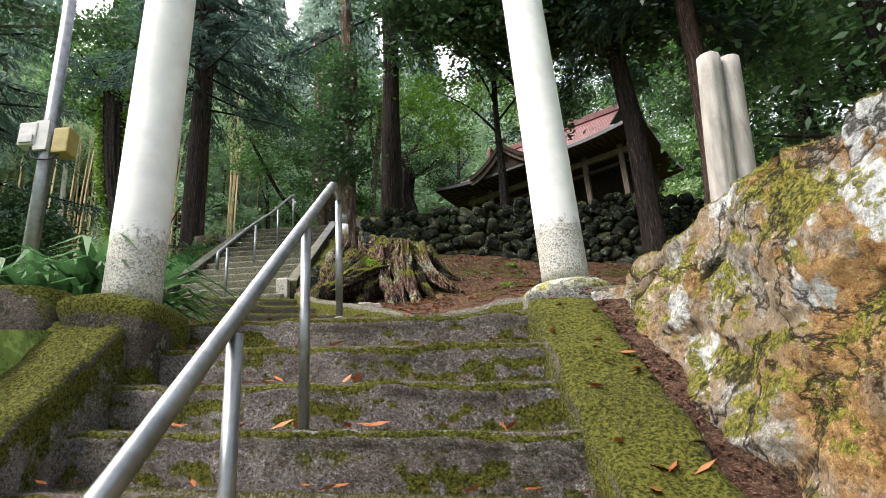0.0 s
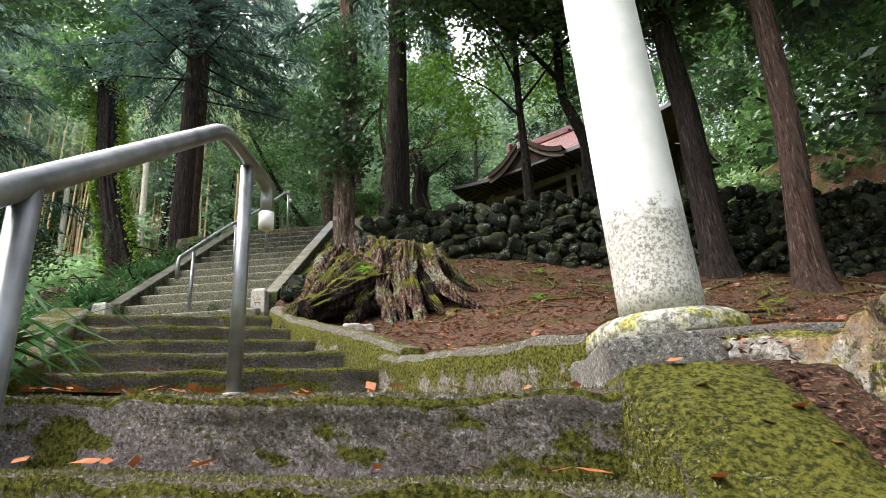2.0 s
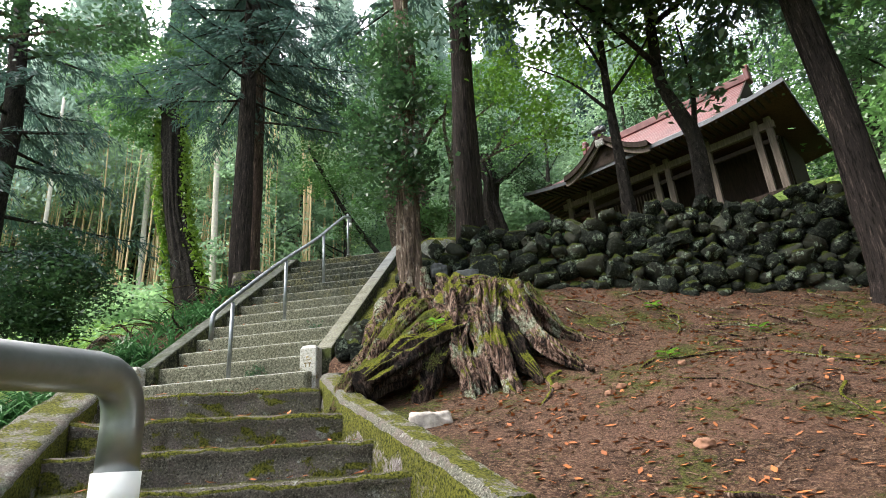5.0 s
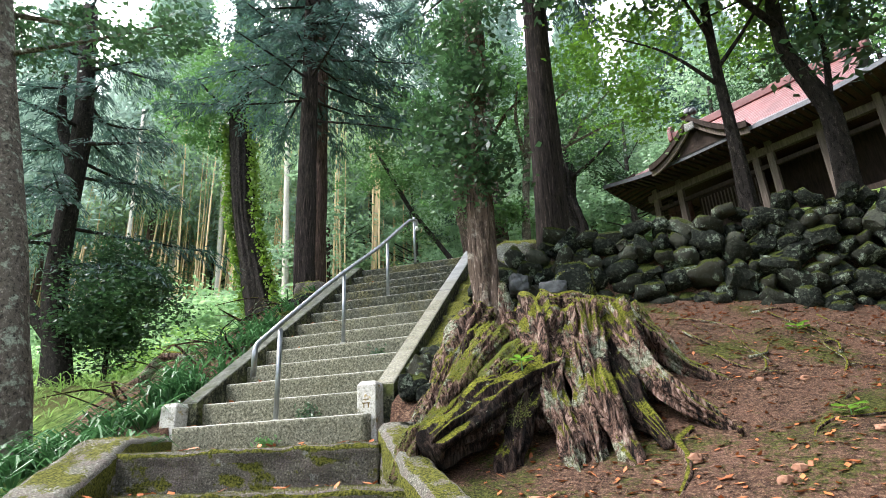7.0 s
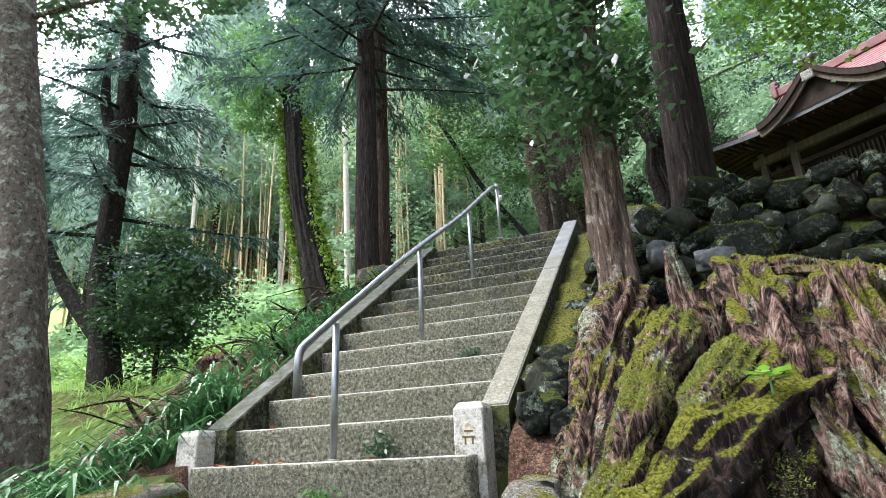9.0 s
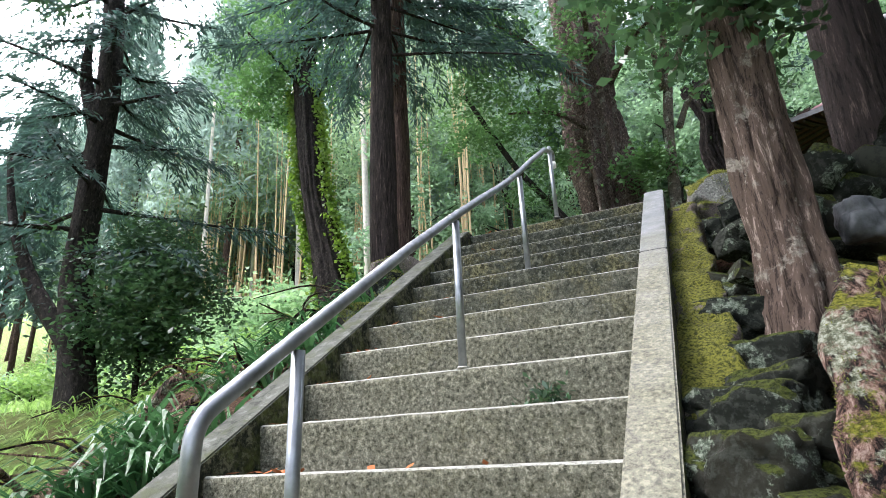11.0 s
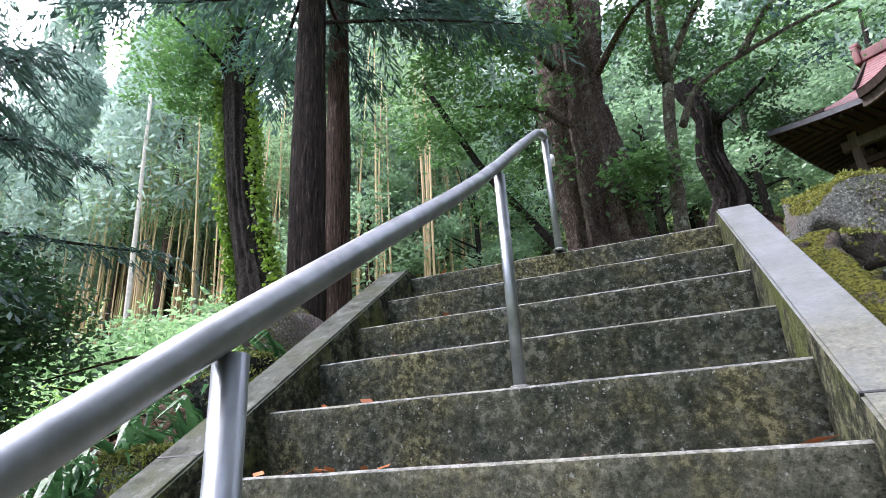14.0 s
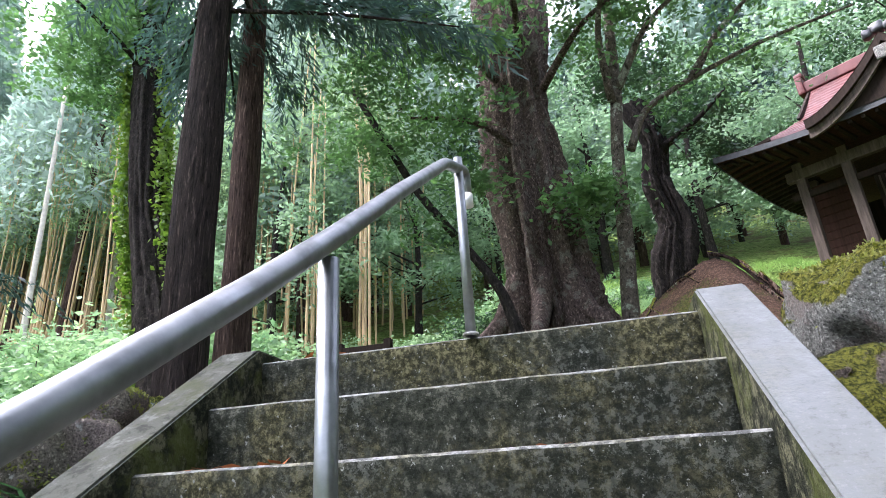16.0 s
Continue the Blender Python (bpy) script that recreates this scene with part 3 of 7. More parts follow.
# ---- lower flight, landing, torii ----
def step_mesh(name, a, b, z, deep, tall, mats, rough, seed, nose=0.012, tilt=0.0, cell=0.06):
    """A step with its nosing from a to b; it reaches back by deep and down by tall."""
    a, b = Vector((*a, 0)), Vector((*b, 0))
    along = (b - a).normalized()
    back = Vector((-along.y, along.x, 0))
    n = max(6, int((b - a).length / cell))
    front = max(3, int(tall / cell))
    flat = max(2, int(deep / cell))
    prof = [(0.02 * (1 - i / front), -tall + (tall - 0.04) * i / front) for i in range(front)] + [(-nose, -0.035), (-nose * 0.6, -0.008), (0.012, 0.0)]
    lip = len(prof) - 2
    prof += [(deep * i / flat, 0.0) for i in range(1, flat + 1)] + [(deep, -tall)]
    m = len(prof)
    verts, faces, slots = [], [], []
    for i in range(n + 1):
        p = a.lerp(b, i / n)
        for k, (d, h) in enumerate(prof):
            c = p + back * d + Vector((0, 0, z + h + tilt * p.x))
            w = noise.noise_vector(c * 4.5 + Vector((seed * 3.1, 0, 0))) * rough + noise.noise_vector(c * 15) * rough * 0.6 + noise.noise_vector(c * 37) * rough * 0.35
            if k >= m - 2:
                w *= 0.2
            if k > lip:
                w.z *= 0.5
            verts.append(c + w)
    for i in range(n):
        for k in range(m):
            q = i * m + k, i * m + (k + 1) % m, (i + 1) * m + (k + 1) % m, (i + 1) * m + k
            faces.append(q[::-1])
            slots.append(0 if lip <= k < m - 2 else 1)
    faces += [tuple(range(m)), tuple(range(n * m, n * m + m))[::-1]]
    slots += [1, 1]
    return mesh_of(name, verts, faces, mats, True, slots)


lower = thing("stone_stairs", "rough mossy stone stairs up to the white gateway columns", "stairs", kind="structure")
LA = radians(-10.8)
LTILT = -0.075
LRISE, LTREAD = 0.216, 0.305
for k in range(12):
    y = 3.13 - LTREAD * k
    z = 2.44 - LRISE * k
    a = (-0.85, y + (-0.85 - 0.35) * math.tan(LA))
    b = (1.45, y + (1.45 - 0.35) * math.tan(LA))
    part("step", step_mesh("step", a, b, z - LTILT * 0.35, LTREAD + 0.12, LRISE + 0.06, [MOSSIER, MOSSY], 0.022, k, tilt=LTILT, cell=0.024 if k < 5 else 0.05), lower)


def stringer(name, pts, width, tall, mats, rough, seed, crown=0.0):
    """A sloping kerb slab along pts, its inner edge on them; width to its right."""
    path = [Vector(p) for p in pts]
    dense = []
    for p, q in zip(path, path[1:]):
        n = max(2, int((q - p).length / 0.035))
        dense += [p.lerp(q, i / n) for i in range(n)]
    dense.append(path[-1])
    verts, faces = [], []
    prof = [(0, -tall), (0, -tall * 0.6), (0, -tall * 0.3), (0, -0.03), (0.02 * np.sign(width), 0)] + [(width * q, 0.015) for q in (0.15, 0.25, 0.35, 0.45, 0.55, 0.65, 0.75, 0.85)] + [(width * 0.97, 0), (width, -0.04), (width, -tall)]
    for i, p in enumerate(dense):
        d = dense[min(i + 1, len(dense) - 1)] - dense[max(i - 1, 0)]
        s = Vector((d.y, -d.x, 0)).normalized()
        for o, h in prof:
            c = p + s * o + Vector((0, 0, h))
            verts.append(c + noise.noise_vector(c * 4 + Vector((seed, 0, 0))) * rough + noise.noise_vector(c * 13) * rough * 0.6 + noise.noise_vector(c * 31) * rough * 0.35)
    m = len(prof)
    slots = []
    for i in range(len(dense) - 1):
        for k in range(m):
            faces.append((i * m + k, (i + 1) * m + k, (i + 1) * m + (k + 1) % m, i * m + (k + 1) % m))
            slots.append(0 if 3 <= k <= 13 else 1)
    faces += [tuple(range(m)), tuple(range((len(dense) - 1) * m, len(dense) * m))[::-1]]
    slots += [1, 1]
    return mesh_of(name, verts, faces, mats, True, slots)


part("kerb", stringer("kerb", [(1.37, -1.2, -0.55), (1.37, 2.9, 2.40), (1.4, 3.2, 2.42)], 0.35, 0.6, [MOSS_SLAB, MOSSY], 0.02, 3), lower, "sloping kerb slab under thick moss")
part("kerb", stringer("kerb", [(-0.62, -1.2, -0.6), (-0.64, 2.85, 2.44), (-0.66, 3.1, 2.5)], -0.42, 0.6, [MOSS_SLAB, MOSSY], 0.02, 5), lower, "sloping kerb slab under thick moss")

# rough retaining wall beside the lower flight
rock_wall = thing("retaining_wall", "rough rock retaining wall with lichen and moss", "wall", kind="structure")


def rock_face(y0, y1):
    """One weathered face of tightly fitted rocks, with its rough top."""
    n, m = int((y1 - y0) / 0.022), 110
    verts, faces = [], []
    for j in range(m + 9):
        h = min(j / m, 1.0)
        for i in range(n + 1):
            y = y0 + (y1 - y0) * i / n
            foot = max(-0.9, 1.75 + (y - 2.9) * 0.72)
            top = 2.5 - 0.04 * max(0, 1.6 - y) + 0.1 * noise.noise(Vector((y * 1.9, 4, 1))) + 0.05 * noise.noise(Vector((y * 6, 2, 7)))
            z = foot + (top - foot) * h
            x = 1.8 + 0.12 * (z - foot) + max(0, j - m) * 0.09 + 0.05 * max(0, 1 - (3.9 - y) * 2)
            c = Vector((x, y, z))
            big = noise.noise(c * 1.25 + Vector((2, 0, 0)))
            crack = max(0.0, 1 - abs(noise.noise(c * 1.9 + Vector((7, 3, 1)))) * 16) * 0.05
            e = 0.06 * big - 0.13 * (abs(noise.noise(c * 2.1)) - 0.2) - 0.045 * (abs(noise.noise(c * 5.6 + Vector((3, 1, 0)))) - 0.2) + 0.014 * noise.noise(c * 18) + 0.011 * noise.noise(c * 44)
            verts.append((x + e + crack, y + 0.02 * noise.noise(c * 7), z + (0.05 * noise.noise(c * 5) if j > m else 0)))
    w = n + 1
    for j in range(m + 8):
        for i in range(n):
            faces.append((j * w + i, j * w + i + 1, (j + 1) * w + i + 1, (j + 1) * w + i)[::-1])
    return mesh_of("rock_face", verts, faces, ROCK, True)


part("rock_face", rock_face(-2.5, 3.85), rock_wall)

left_wall = thing("low_stone_wall", "dark low wall of mossy stones beside the stairs", "wall", kind="structure")
for k in range(7):
    y = 3.05 - 0.52 * k
    bm = blob(k + 40, (0.36, 0.36, 0.34), 3, 0.2)
    part("stone", bm_mesh("stone", bm, MOSS_SLAB, True), left_wall, at=pose(-1.33 - 0.04 * (k % 2), y, 2.38 - 0.36 * k * 0.75, 0, 0, 17 * k))

landing = thing("landing", "mossy earth landing strewn with fallen leaves", "pavement", kind="structure")


def landing_mesh():
    poly = [(-0.95, 3.3), (1.5, 2.86), (1.5, 3.9), (0.62, 5.32), (-1.35, 4.75)]
    xs, ys = np.arange(-1.7, 1.9, 0.09), np.arange(2.9, 5.5, 0.09)
    X, Y = np.meshgrid(xs, ys)
    keep = inside(poly, X, Y)
    idx = -np.ones(X.shape, int)
    verts, faces = [], []
    for j in range(len(ys)):
        for i in range(len(xs)):
            x, y = xs[i], ys[j]
            s = -0.317 * x + 0.948 * y
            z0 = 2.435 + LTILT * (x - 0.35)
            z = z0 + (2.63 - z0) * max(0, min(1, (s - 2.9) / 2.1)) + 0.015 * noise.noise(Vector((x * 3, y * 3, 0)))
            idx[j, i] = len(verts)
            verts.append((x, y, z))
    for j in range(len(ys) - 1):
        for i in range(len(xs) - 1):
            if keep[j, i] or keep[j + 1, i + 1] or keep[j + 1, i] or keep[j, i + 1]:
                if ys[j] > 3.13 + (xs[i] - 0.35) * math.tan(LA) + 0.06:
                    faces.append((idx[j, i], idx[j, i + 1], idx[j + 1, i + 1], idx[j + 1, i]))
    return mesh_of("landing_soil", verts, faces, mossy_stone("mossy_landing_earth", 0.78, 1.0, (0.15, 0.115, 0.075)), True)


part("landing_soil", landing_mesh(), landing)
part("kerb", stringer("kerb", [(1.52, 3.85, 2.68), (1.2, 4.35, 2.74), (0.62, 5.2, 2.86), (0.45, 5.5, 2.95)], 0.2, 0.5, [KERB, MOSSY], 0.016, 8), landing, "stone kerb along the earth slope")


def footing_stone():
    n = Nodes("footing_stone", 0.9)
    c = mottle(n, 30, (0.11, 0.115, 0.095), (0.27, 0.275, 0.23), (0.46, 0.46, 0.4))
    c = n.mix(n.blot(9, 0.54, 0.04, 8, amount=0.85), c, mottle(n, 60, (0.08, 0.085, 0.015), (0.24, 0.235, 0.04), (0.42, 0.39, 0.08)))
    n.bump(n.noise(50, 8, 0.75), 0.8, 0.01)
    return n.done(c)


FOOTING = footing_stone()


def column(x, y, z, r, lean, label):
    pad = 1.0 if x > 0 else 0.62
    t = thing("gateway_column", label, "column", "white gateway columns", at=(x, y, z))
    path = [(lean * h, 0, h) for h in np.linspace(0, 5.2, 60)]
    v, f = tube(path, [r * (1 - 0.008 * h) for h in np.linspace(0, 5.2, 60)], 40, 0.006, 3)
    part("shaft", mesh_of("shaft", v, f, WHITE, True), t, "white painted shaft, bare and speckled at the foot")
    if x < 0:
        return t
    prof = [(0.0, -0.13), (0.27, -0.13), (0.29, -0.1), (0.285, -0.05), (0.24, -0.02), (0.15, -0.012)]
    verts, faces = [], []
    for rr, h in prof:
        for k in range(36):
            a = 2 * math.pi * k / 36
            q = 1 + 0.04 * noise.noise(Vector((math.cos(a) * 2, math.sin(a) * 2, h * 4 + x)))
            verts.append((rr * pad * q * math.cos(a), rr * pad * q * math.sin(a), h))
    for i in range(len(prof) - 1):
        for k in range(36):
            faces.append((i * 36 + k, i * 36 + (k + 1) % 36, (i + 1) * 36 + (k + 1) % 36, (i + 1) * 36 + k))
    part("footing", mesh_of("footing", verts, faces, FOOTING, True), t, "round stone footing with yellow lichen")
    return t


column(1.765, 3.63, 2.68, 0.155, -0.012, "tall white gateway column on a round footing above the rock wall")
column(-0.75, 3.0, 2.53, 0.15, 0.016, "tall white gateway column beside the strap-leaved plants")
block = thing("footing_block", "moss-covered stone block under the gateway column", "block", kind="structure")
part("block", bm_mesh("block", box_bm(-1.02, -0.54, 2.78, 3.28, 2.05, 2.555, 0.06, 5, 0.05, 9), mossy_stone("thick_moss_cover", 0.42, 0.48, (0.12, 0.11, 0.085)), True), block)
plinth = thing("plinth", "square stone plinth under the gateway column", "plinth", kind="structure")
part("slab", bm_mesh("slab", box_bm(1.46, 2.9, 3.3, 4.3, 2.1, 2.56, 0.02, 4, 0.02, 4), PALE_STONE, True), plinth)

# ---- middle flight ----
middle = thing("stone_stairs", "short skewed flight of mossy stone steps with kerbs", "stairs", kind="structure")
M_ROWS = [(5.1, 2.86, -1.5, 0.5), (5.62, 3.07, -1.75, 0.2), (6.2, 3.28, -2.05, -0.2), (6.76, 3.52, -2.3, -0.62), (7.42, 3.79, -2.62, -1.08)]
for k, (s, z, xl, xr) in enumerate(M_ROWS):
    deep = (M_ROWS[k + 1][0] - s + 0.15) if k < 4 else 1.25
    a = (xl, (s + 0.317 * xl) / 0.948)
    b = (xr + 0.12, (s + 0.317 * (xr + 0.12)) / 0.948)
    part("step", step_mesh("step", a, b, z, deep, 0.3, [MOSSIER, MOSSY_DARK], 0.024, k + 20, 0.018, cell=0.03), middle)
part("kerb", stringer("kerb", [(0.62, 5.3, 2.93), (0.2, 5.85, 3.18), (-0.25, 6.5, 3.42), (-0.62, 7.0, 3.62), (-1.0, 7.6, 3.9), (-1.02, 7.95, 3.92)], 0.22, 0.6, [KERB, MOSSY], 0.014, 11), middle, "kerb slab with moss and pale lichen")
part("kerb", stringer("kerb", [(-1.25, 4.4, 2.8), (-1.55, 5.05, 3.0), (-1.95, 5.75, 3.3), (-2.35, 6.45, 3.6), (-2.7, 7.2, 3.9), (-3.0, 7.95, 3.95)], -0.34, 0.7, [KERB, MOSSY], 0.014, 14), middle, "kerb slab with moss and pale lichen")

# ---- upper flight ----
upper = thing("concrete_stairs", "steep weathered concrete stairs with sloping side walls", "stairs", kind="structure")
for k in range(13):
    z, y = TOP_Z - RISE * k, TOP_Y - TREAD * k
    deep = TREAD + 0.05 if k else 0.55
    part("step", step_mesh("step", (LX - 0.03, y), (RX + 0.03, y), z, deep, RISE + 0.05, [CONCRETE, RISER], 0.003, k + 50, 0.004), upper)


def side_wall(x0, x1, y_lo, up, top=RAMP_TOP):
    slope = RISE / TREAD
    z_lo = TOP_Z + slope * (y_lo - TOP_Y) + up
    y_top = TOP_Y - 0.03
    z_top = TOP_Z - slope * 0.03 + up
    prof = [(y_lo, z_lo), (y_top, z_top), (y_top + 0.28, z_top - 0.01), (y_top + 0.28, TOP_Z - 0.9), (y_top - 0.5, TOP_Z - 1.4), (y_lo, z_lo - 0.95)]
    bm = bmesh.new()
    lo = [bm.verts.new((x0, y, z)) for y, z in prof]
    hi = [bm.verts.new((x1, y, z)) for y, z in prof]
    bm.faces.new(lo), bm.faces.new(hi[::-1])
    for i in range(6):
        f = bm.faces.new((lo[i], hi[i], hi[(i + 1) % 6], lo[(i + 1) % 6]))
        f.material_index = 0
    for f in bm.faces:
        if abs(f.normal.x if f.normal.length else 0) > 0.5:
            f.material_index = 1
    bm.normal_update()
    bmesh.ops.recalc_face_normals(bm, faces=bm.faces[:])
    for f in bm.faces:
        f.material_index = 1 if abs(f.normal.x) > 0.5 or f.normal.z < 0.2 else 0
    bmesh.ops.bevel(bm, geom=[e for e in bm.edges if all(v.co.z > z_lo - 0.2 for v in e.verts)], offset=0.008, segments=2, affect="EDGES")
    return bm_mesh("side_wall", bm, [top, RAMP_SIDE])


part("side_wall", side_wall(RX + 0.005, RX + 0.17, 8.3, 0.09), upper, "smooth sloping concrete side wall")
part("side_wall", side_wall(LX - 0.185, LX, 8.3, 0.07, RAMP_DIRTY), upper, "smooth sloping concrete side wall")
for y in (10.36,):
    for x, up in ((RX + 0.0875, 0.09), (LX - 0.0925, 0.07)):
        z = TOP_Z + RISE / TREAD * (y - TOP_Y) + up
        bm = box_bm(-0.083, 0.083, -0.004, 0.004, -0.02, 0.0015)
        part("joint", bm_mesh("joint", bm, BLACK), upper, at=pose(x, y, z, math.degrees(math.atan(RISE / TREAD)), 0, 0))


def cut_stone():
    n = Nodes("pale_dressed_stone", 0.85)
    c = mottle(n, 60, (0.2, 0.195, 0.165), (0.4, 0.39, 0.34), (0.54, 0.53, 0.47), 0.09)
    c = n.mix(n.blot(9, 0.57, 0.03, 8, amount=0.8), c, mottle(n, 70, (0.05, 0.05, 0.035), (0.13, 0.125, 0.08), (0.24, 0.23, 0.15)))
    c = n.mix(n.blot(14, 0.63, 0.02, 8, amount=0.8), c, (0.3, 0.21, 0.06))
    n.bump(n.noise(90, 6), 0.4, 0.004)
    return n.done(c)


DRESSED = cut_stone()


def newel(x0, x1, y, z0, z1, letters):
    t = thing("newel_post", "short cut-stone newel post with a worn top" + (" and lichen-filled carved letters" if letters else ""), "post", at=((x0 + x1) / 2, y, z0))
    w, h = (x1 - x0) / 2, z1 - z0
    bm = box_bm(-w, w, -0.11, 0.11, -0.1, h - 0.035)
    top = [f for f in bm.faces if f.normal.z > 0.9]
    r = bmesh.ops.extrude_face_region(bm, geom=top)
    for v in r["geom"]:
        if isinstance(v, bmesh.types.BMVert):
            v.co.z += 0.035
            v.co.x *= 0.78
            v.co.y *= 0.78
    bmesh.ops.bevel(bm, geom=bm.edges[:], offset=0.008, segments=1, affect="EDGES")
    part("shaft", bm_mesh("shaft", bm, DRESSED), t)
    if letters:
        for i, (cx, cz, ww, hh) in enumerate([(0, 0.40, 0.07, 0.012), (0, 0.37, 0.1, 0.012), (-0.02, 0.35, 0.012, 0.05), (0.02, 0.35, 0.012, 0.05), (0, 0.27, 0.08, 0.012), (0, 0.24, 0.012, 0.07), (0, 0.22, 0.09, 0.012), (-0.025, 0.13, 0.012, 0.09), (-0.03, 0.14, 0.06, 0.012), (0.025, 0.13, 0.012, 0.09), (0.02, 0.15, 0.06, 0.012)]):
            part("carved_stroke", bm_mesh("carved_stroke", box_bm(cx - ww * 0.36, cx + ww * 0.36, -0.112, -0.108, cz - hh * 0.36, cz + hh * 0.36), INSCRIPTION), t)
    return t


part("moss_strip", stringer("moss_strip", [(RX + 0.168, 8.4, 4.2), (RX + 0.168, 10.0, 5.28), (RX + 0.168, 11.7, 6.42)], 0.24, 0.75, [MOSS_SLAB, MOSS_SLAB], 0.045, 31), upper, "mossy strip along the side wall")
newel(-1.41, -1.24, 8.25, 3.76, 4.31, True)
newel(-3.33, -3.16, 8.25, 3.76, 4.27, False)


# ---- handrails ----
def round_corner(pts, r=0.06):
    out = [Vector(pts[0])]
    for a, b, c in zip(pts, pts[1:], pts[2:]):
        a, b, c = Vector(a), Vector(b), Vector(c)
        p, q = b + (a - b).normalized() * r, b + (c - b).normalized() * r
        for i in range(6):
            t = i / 5
            out.append((p.lerp(b, t)).lerp(b.lerp(q, t), t))
    out.append(Vector(pts[-1]))
    return out


def handrail(name, label, posts, rail, base, rail_r=0.023, post_r=0.021):
    t = thing(name, label, "handrail", at=base)
    b = Vector(base)
    for foot, head in posts:
        v, f = tube([Vector(foot) - b, Vector(head) - b], [post_r, post_r], 20)
        p = part("post", mesh_of("post", v, f, STEEL, True), t)
        v, f = tube([Vector(foot) - b + Vector((0, 0, 0)), Vector(foot) - b + Vector((0, 0, 0.012))], [0.034, 0.03], 18)
        part("collar", mesh_of("collar", v, f, CONCRETE, True), p)
    path = [p - b for p in round_corner(rail)]
    v, f = tube(path, [rail_r] * len(path), 20)
    part("rail", mesh_of("rail", v, f, STEEL, True), t, "smooth grey steel rail tube")
    end = path[-1]
    v, f = tube([end, end - Vector((0, 0, 0.06))], [rail_r + 0.003] * 2, 18)
    part("end_cap", mesh_of("end_cap", v, f, WHITE, True), t, "white plastic end cap")


PX = -2.14
UP_Y, UP_Z = [8.126, 9.4, 10.765, 11.98], [4.04, 4.928, 5.814, 6.7]
heads = [(PX, y, z + 0.79) for y, z in zip(UP_Y, UP_Z)]
handrail("handrail", "grey steel handrail up the middle of the concrete stairs", [((PX, y, z), h) for y, z, h in zip(UP_Y, UP_Z, heads)],
         [(PX, y, z) for y, z in ((7.76, 4.36), (7.76, 4.61), (8.126, 4.875), (8.85, 5.385), (9.35, 5.72), (9.8, 6.01), (10.2, 6.262), (10.5, 6.46), (10.78, 6.655), (11.2, 6.96), (11.75, 7.345), (12.0, 7.45), (12.12, 7.5), (12.12, 7.38))], (PX, 8.126, 4.04))
handrail("handrail", "grey steel handrail up the mossy stone stairs", [((0.37, 1.42, 1.12), (0.37, 1.42, 2.0)), ((0.36, 2.252, 1.755), (0.36, 2.252, 2.65)), ((0.35, 3.15, 2.43), (0.35, 3.15, 3.16))],
         [(0.36, -0.6, 0.52), (0.36, 2.92, 3.16), (0.35, 3.36, 3.2), (0.35, 3.36, 3.09)], (0.36, 1.35, 1.08))


# ---- dry stone wall ----
dry = thing("dry_stone_wall", "dark dry stone wall of rounded field stones", "wall", kind="structure")
rng = random.Random(5)
stone_shapes = [bm_mesh("stone", blob(i + 3, (1, 0.95, 0.95), 2, 0.8), FIELD, i % 4 > 0) for i in range(14)]


def wall_line(x):
    """The wall's foot: y and z, and its top's z."""
    return 10.12 - 0.06 * (x - 0.4) + 0.02 * x * x * 0.3, hz(x, 9.75) - 0.02, 6.1 + 0.02 * math.sin(x * 3)


z_up = 0.0
while z_up < 1.45:
    x = -0.9 + rng.uniform(0, 0.25)
    tall = rng.uniform(0.09, 0.12)
    while x < 9.4:
        w = rng.choice((0.075, 0.09, 0.1, 0.12, 0.14, 0.17))
        x += w
        y, z0, z1 = wall_line(x)
        if x < 0:
            z0, z1 = z0 + 0.1, 5.95
        z = z0 + 0.07 + z_up
        if z < z1 + 0.02:
            m = pose(x, y + 0.12 * z_up + rng.uniform(-0.07, 0.07), z + rng.uniform(-0.05, 0.05), rng.uniform(-40, 40), rng.uniform(-50, 50), rng.uniform(-40, 40)) @ Matrix.Diagonal((w * 1.25, 0.17, min(w * 1.15, rng.uniform(0.1, 0.16)), 1))
            part("stone", rng.choice(stone_shapes), dry, at=m)
        x += w * 0.9
    z_up += 0.16
core = part("earth_core", mesh_of("earth_core", [(-0.1, 10.3, 4.6), (9.5, 10.6, 4.0), (9.5, 10.6, 6.0), (-0.1, 10.3, 5.85), (-0.1, 10.9, 4.6), (9.5, 11.1, 4.0), (9.5, 11.1, 6.0), (-0.1, 10.9, 5.85)],
            [(0, 1, 2, 3), (7, 6, 5, 4), (3, 2, 6, 7), (0, 3, 7, 4), (1, 5, 6, 2)], SOIL), dry)


# ---- stump, snag and boulders ----
stump = thing("tree_stump", "huge rotten mossy stump with spreading roots on the slope", "stump", at=(0.12, 8.25, 3.6))


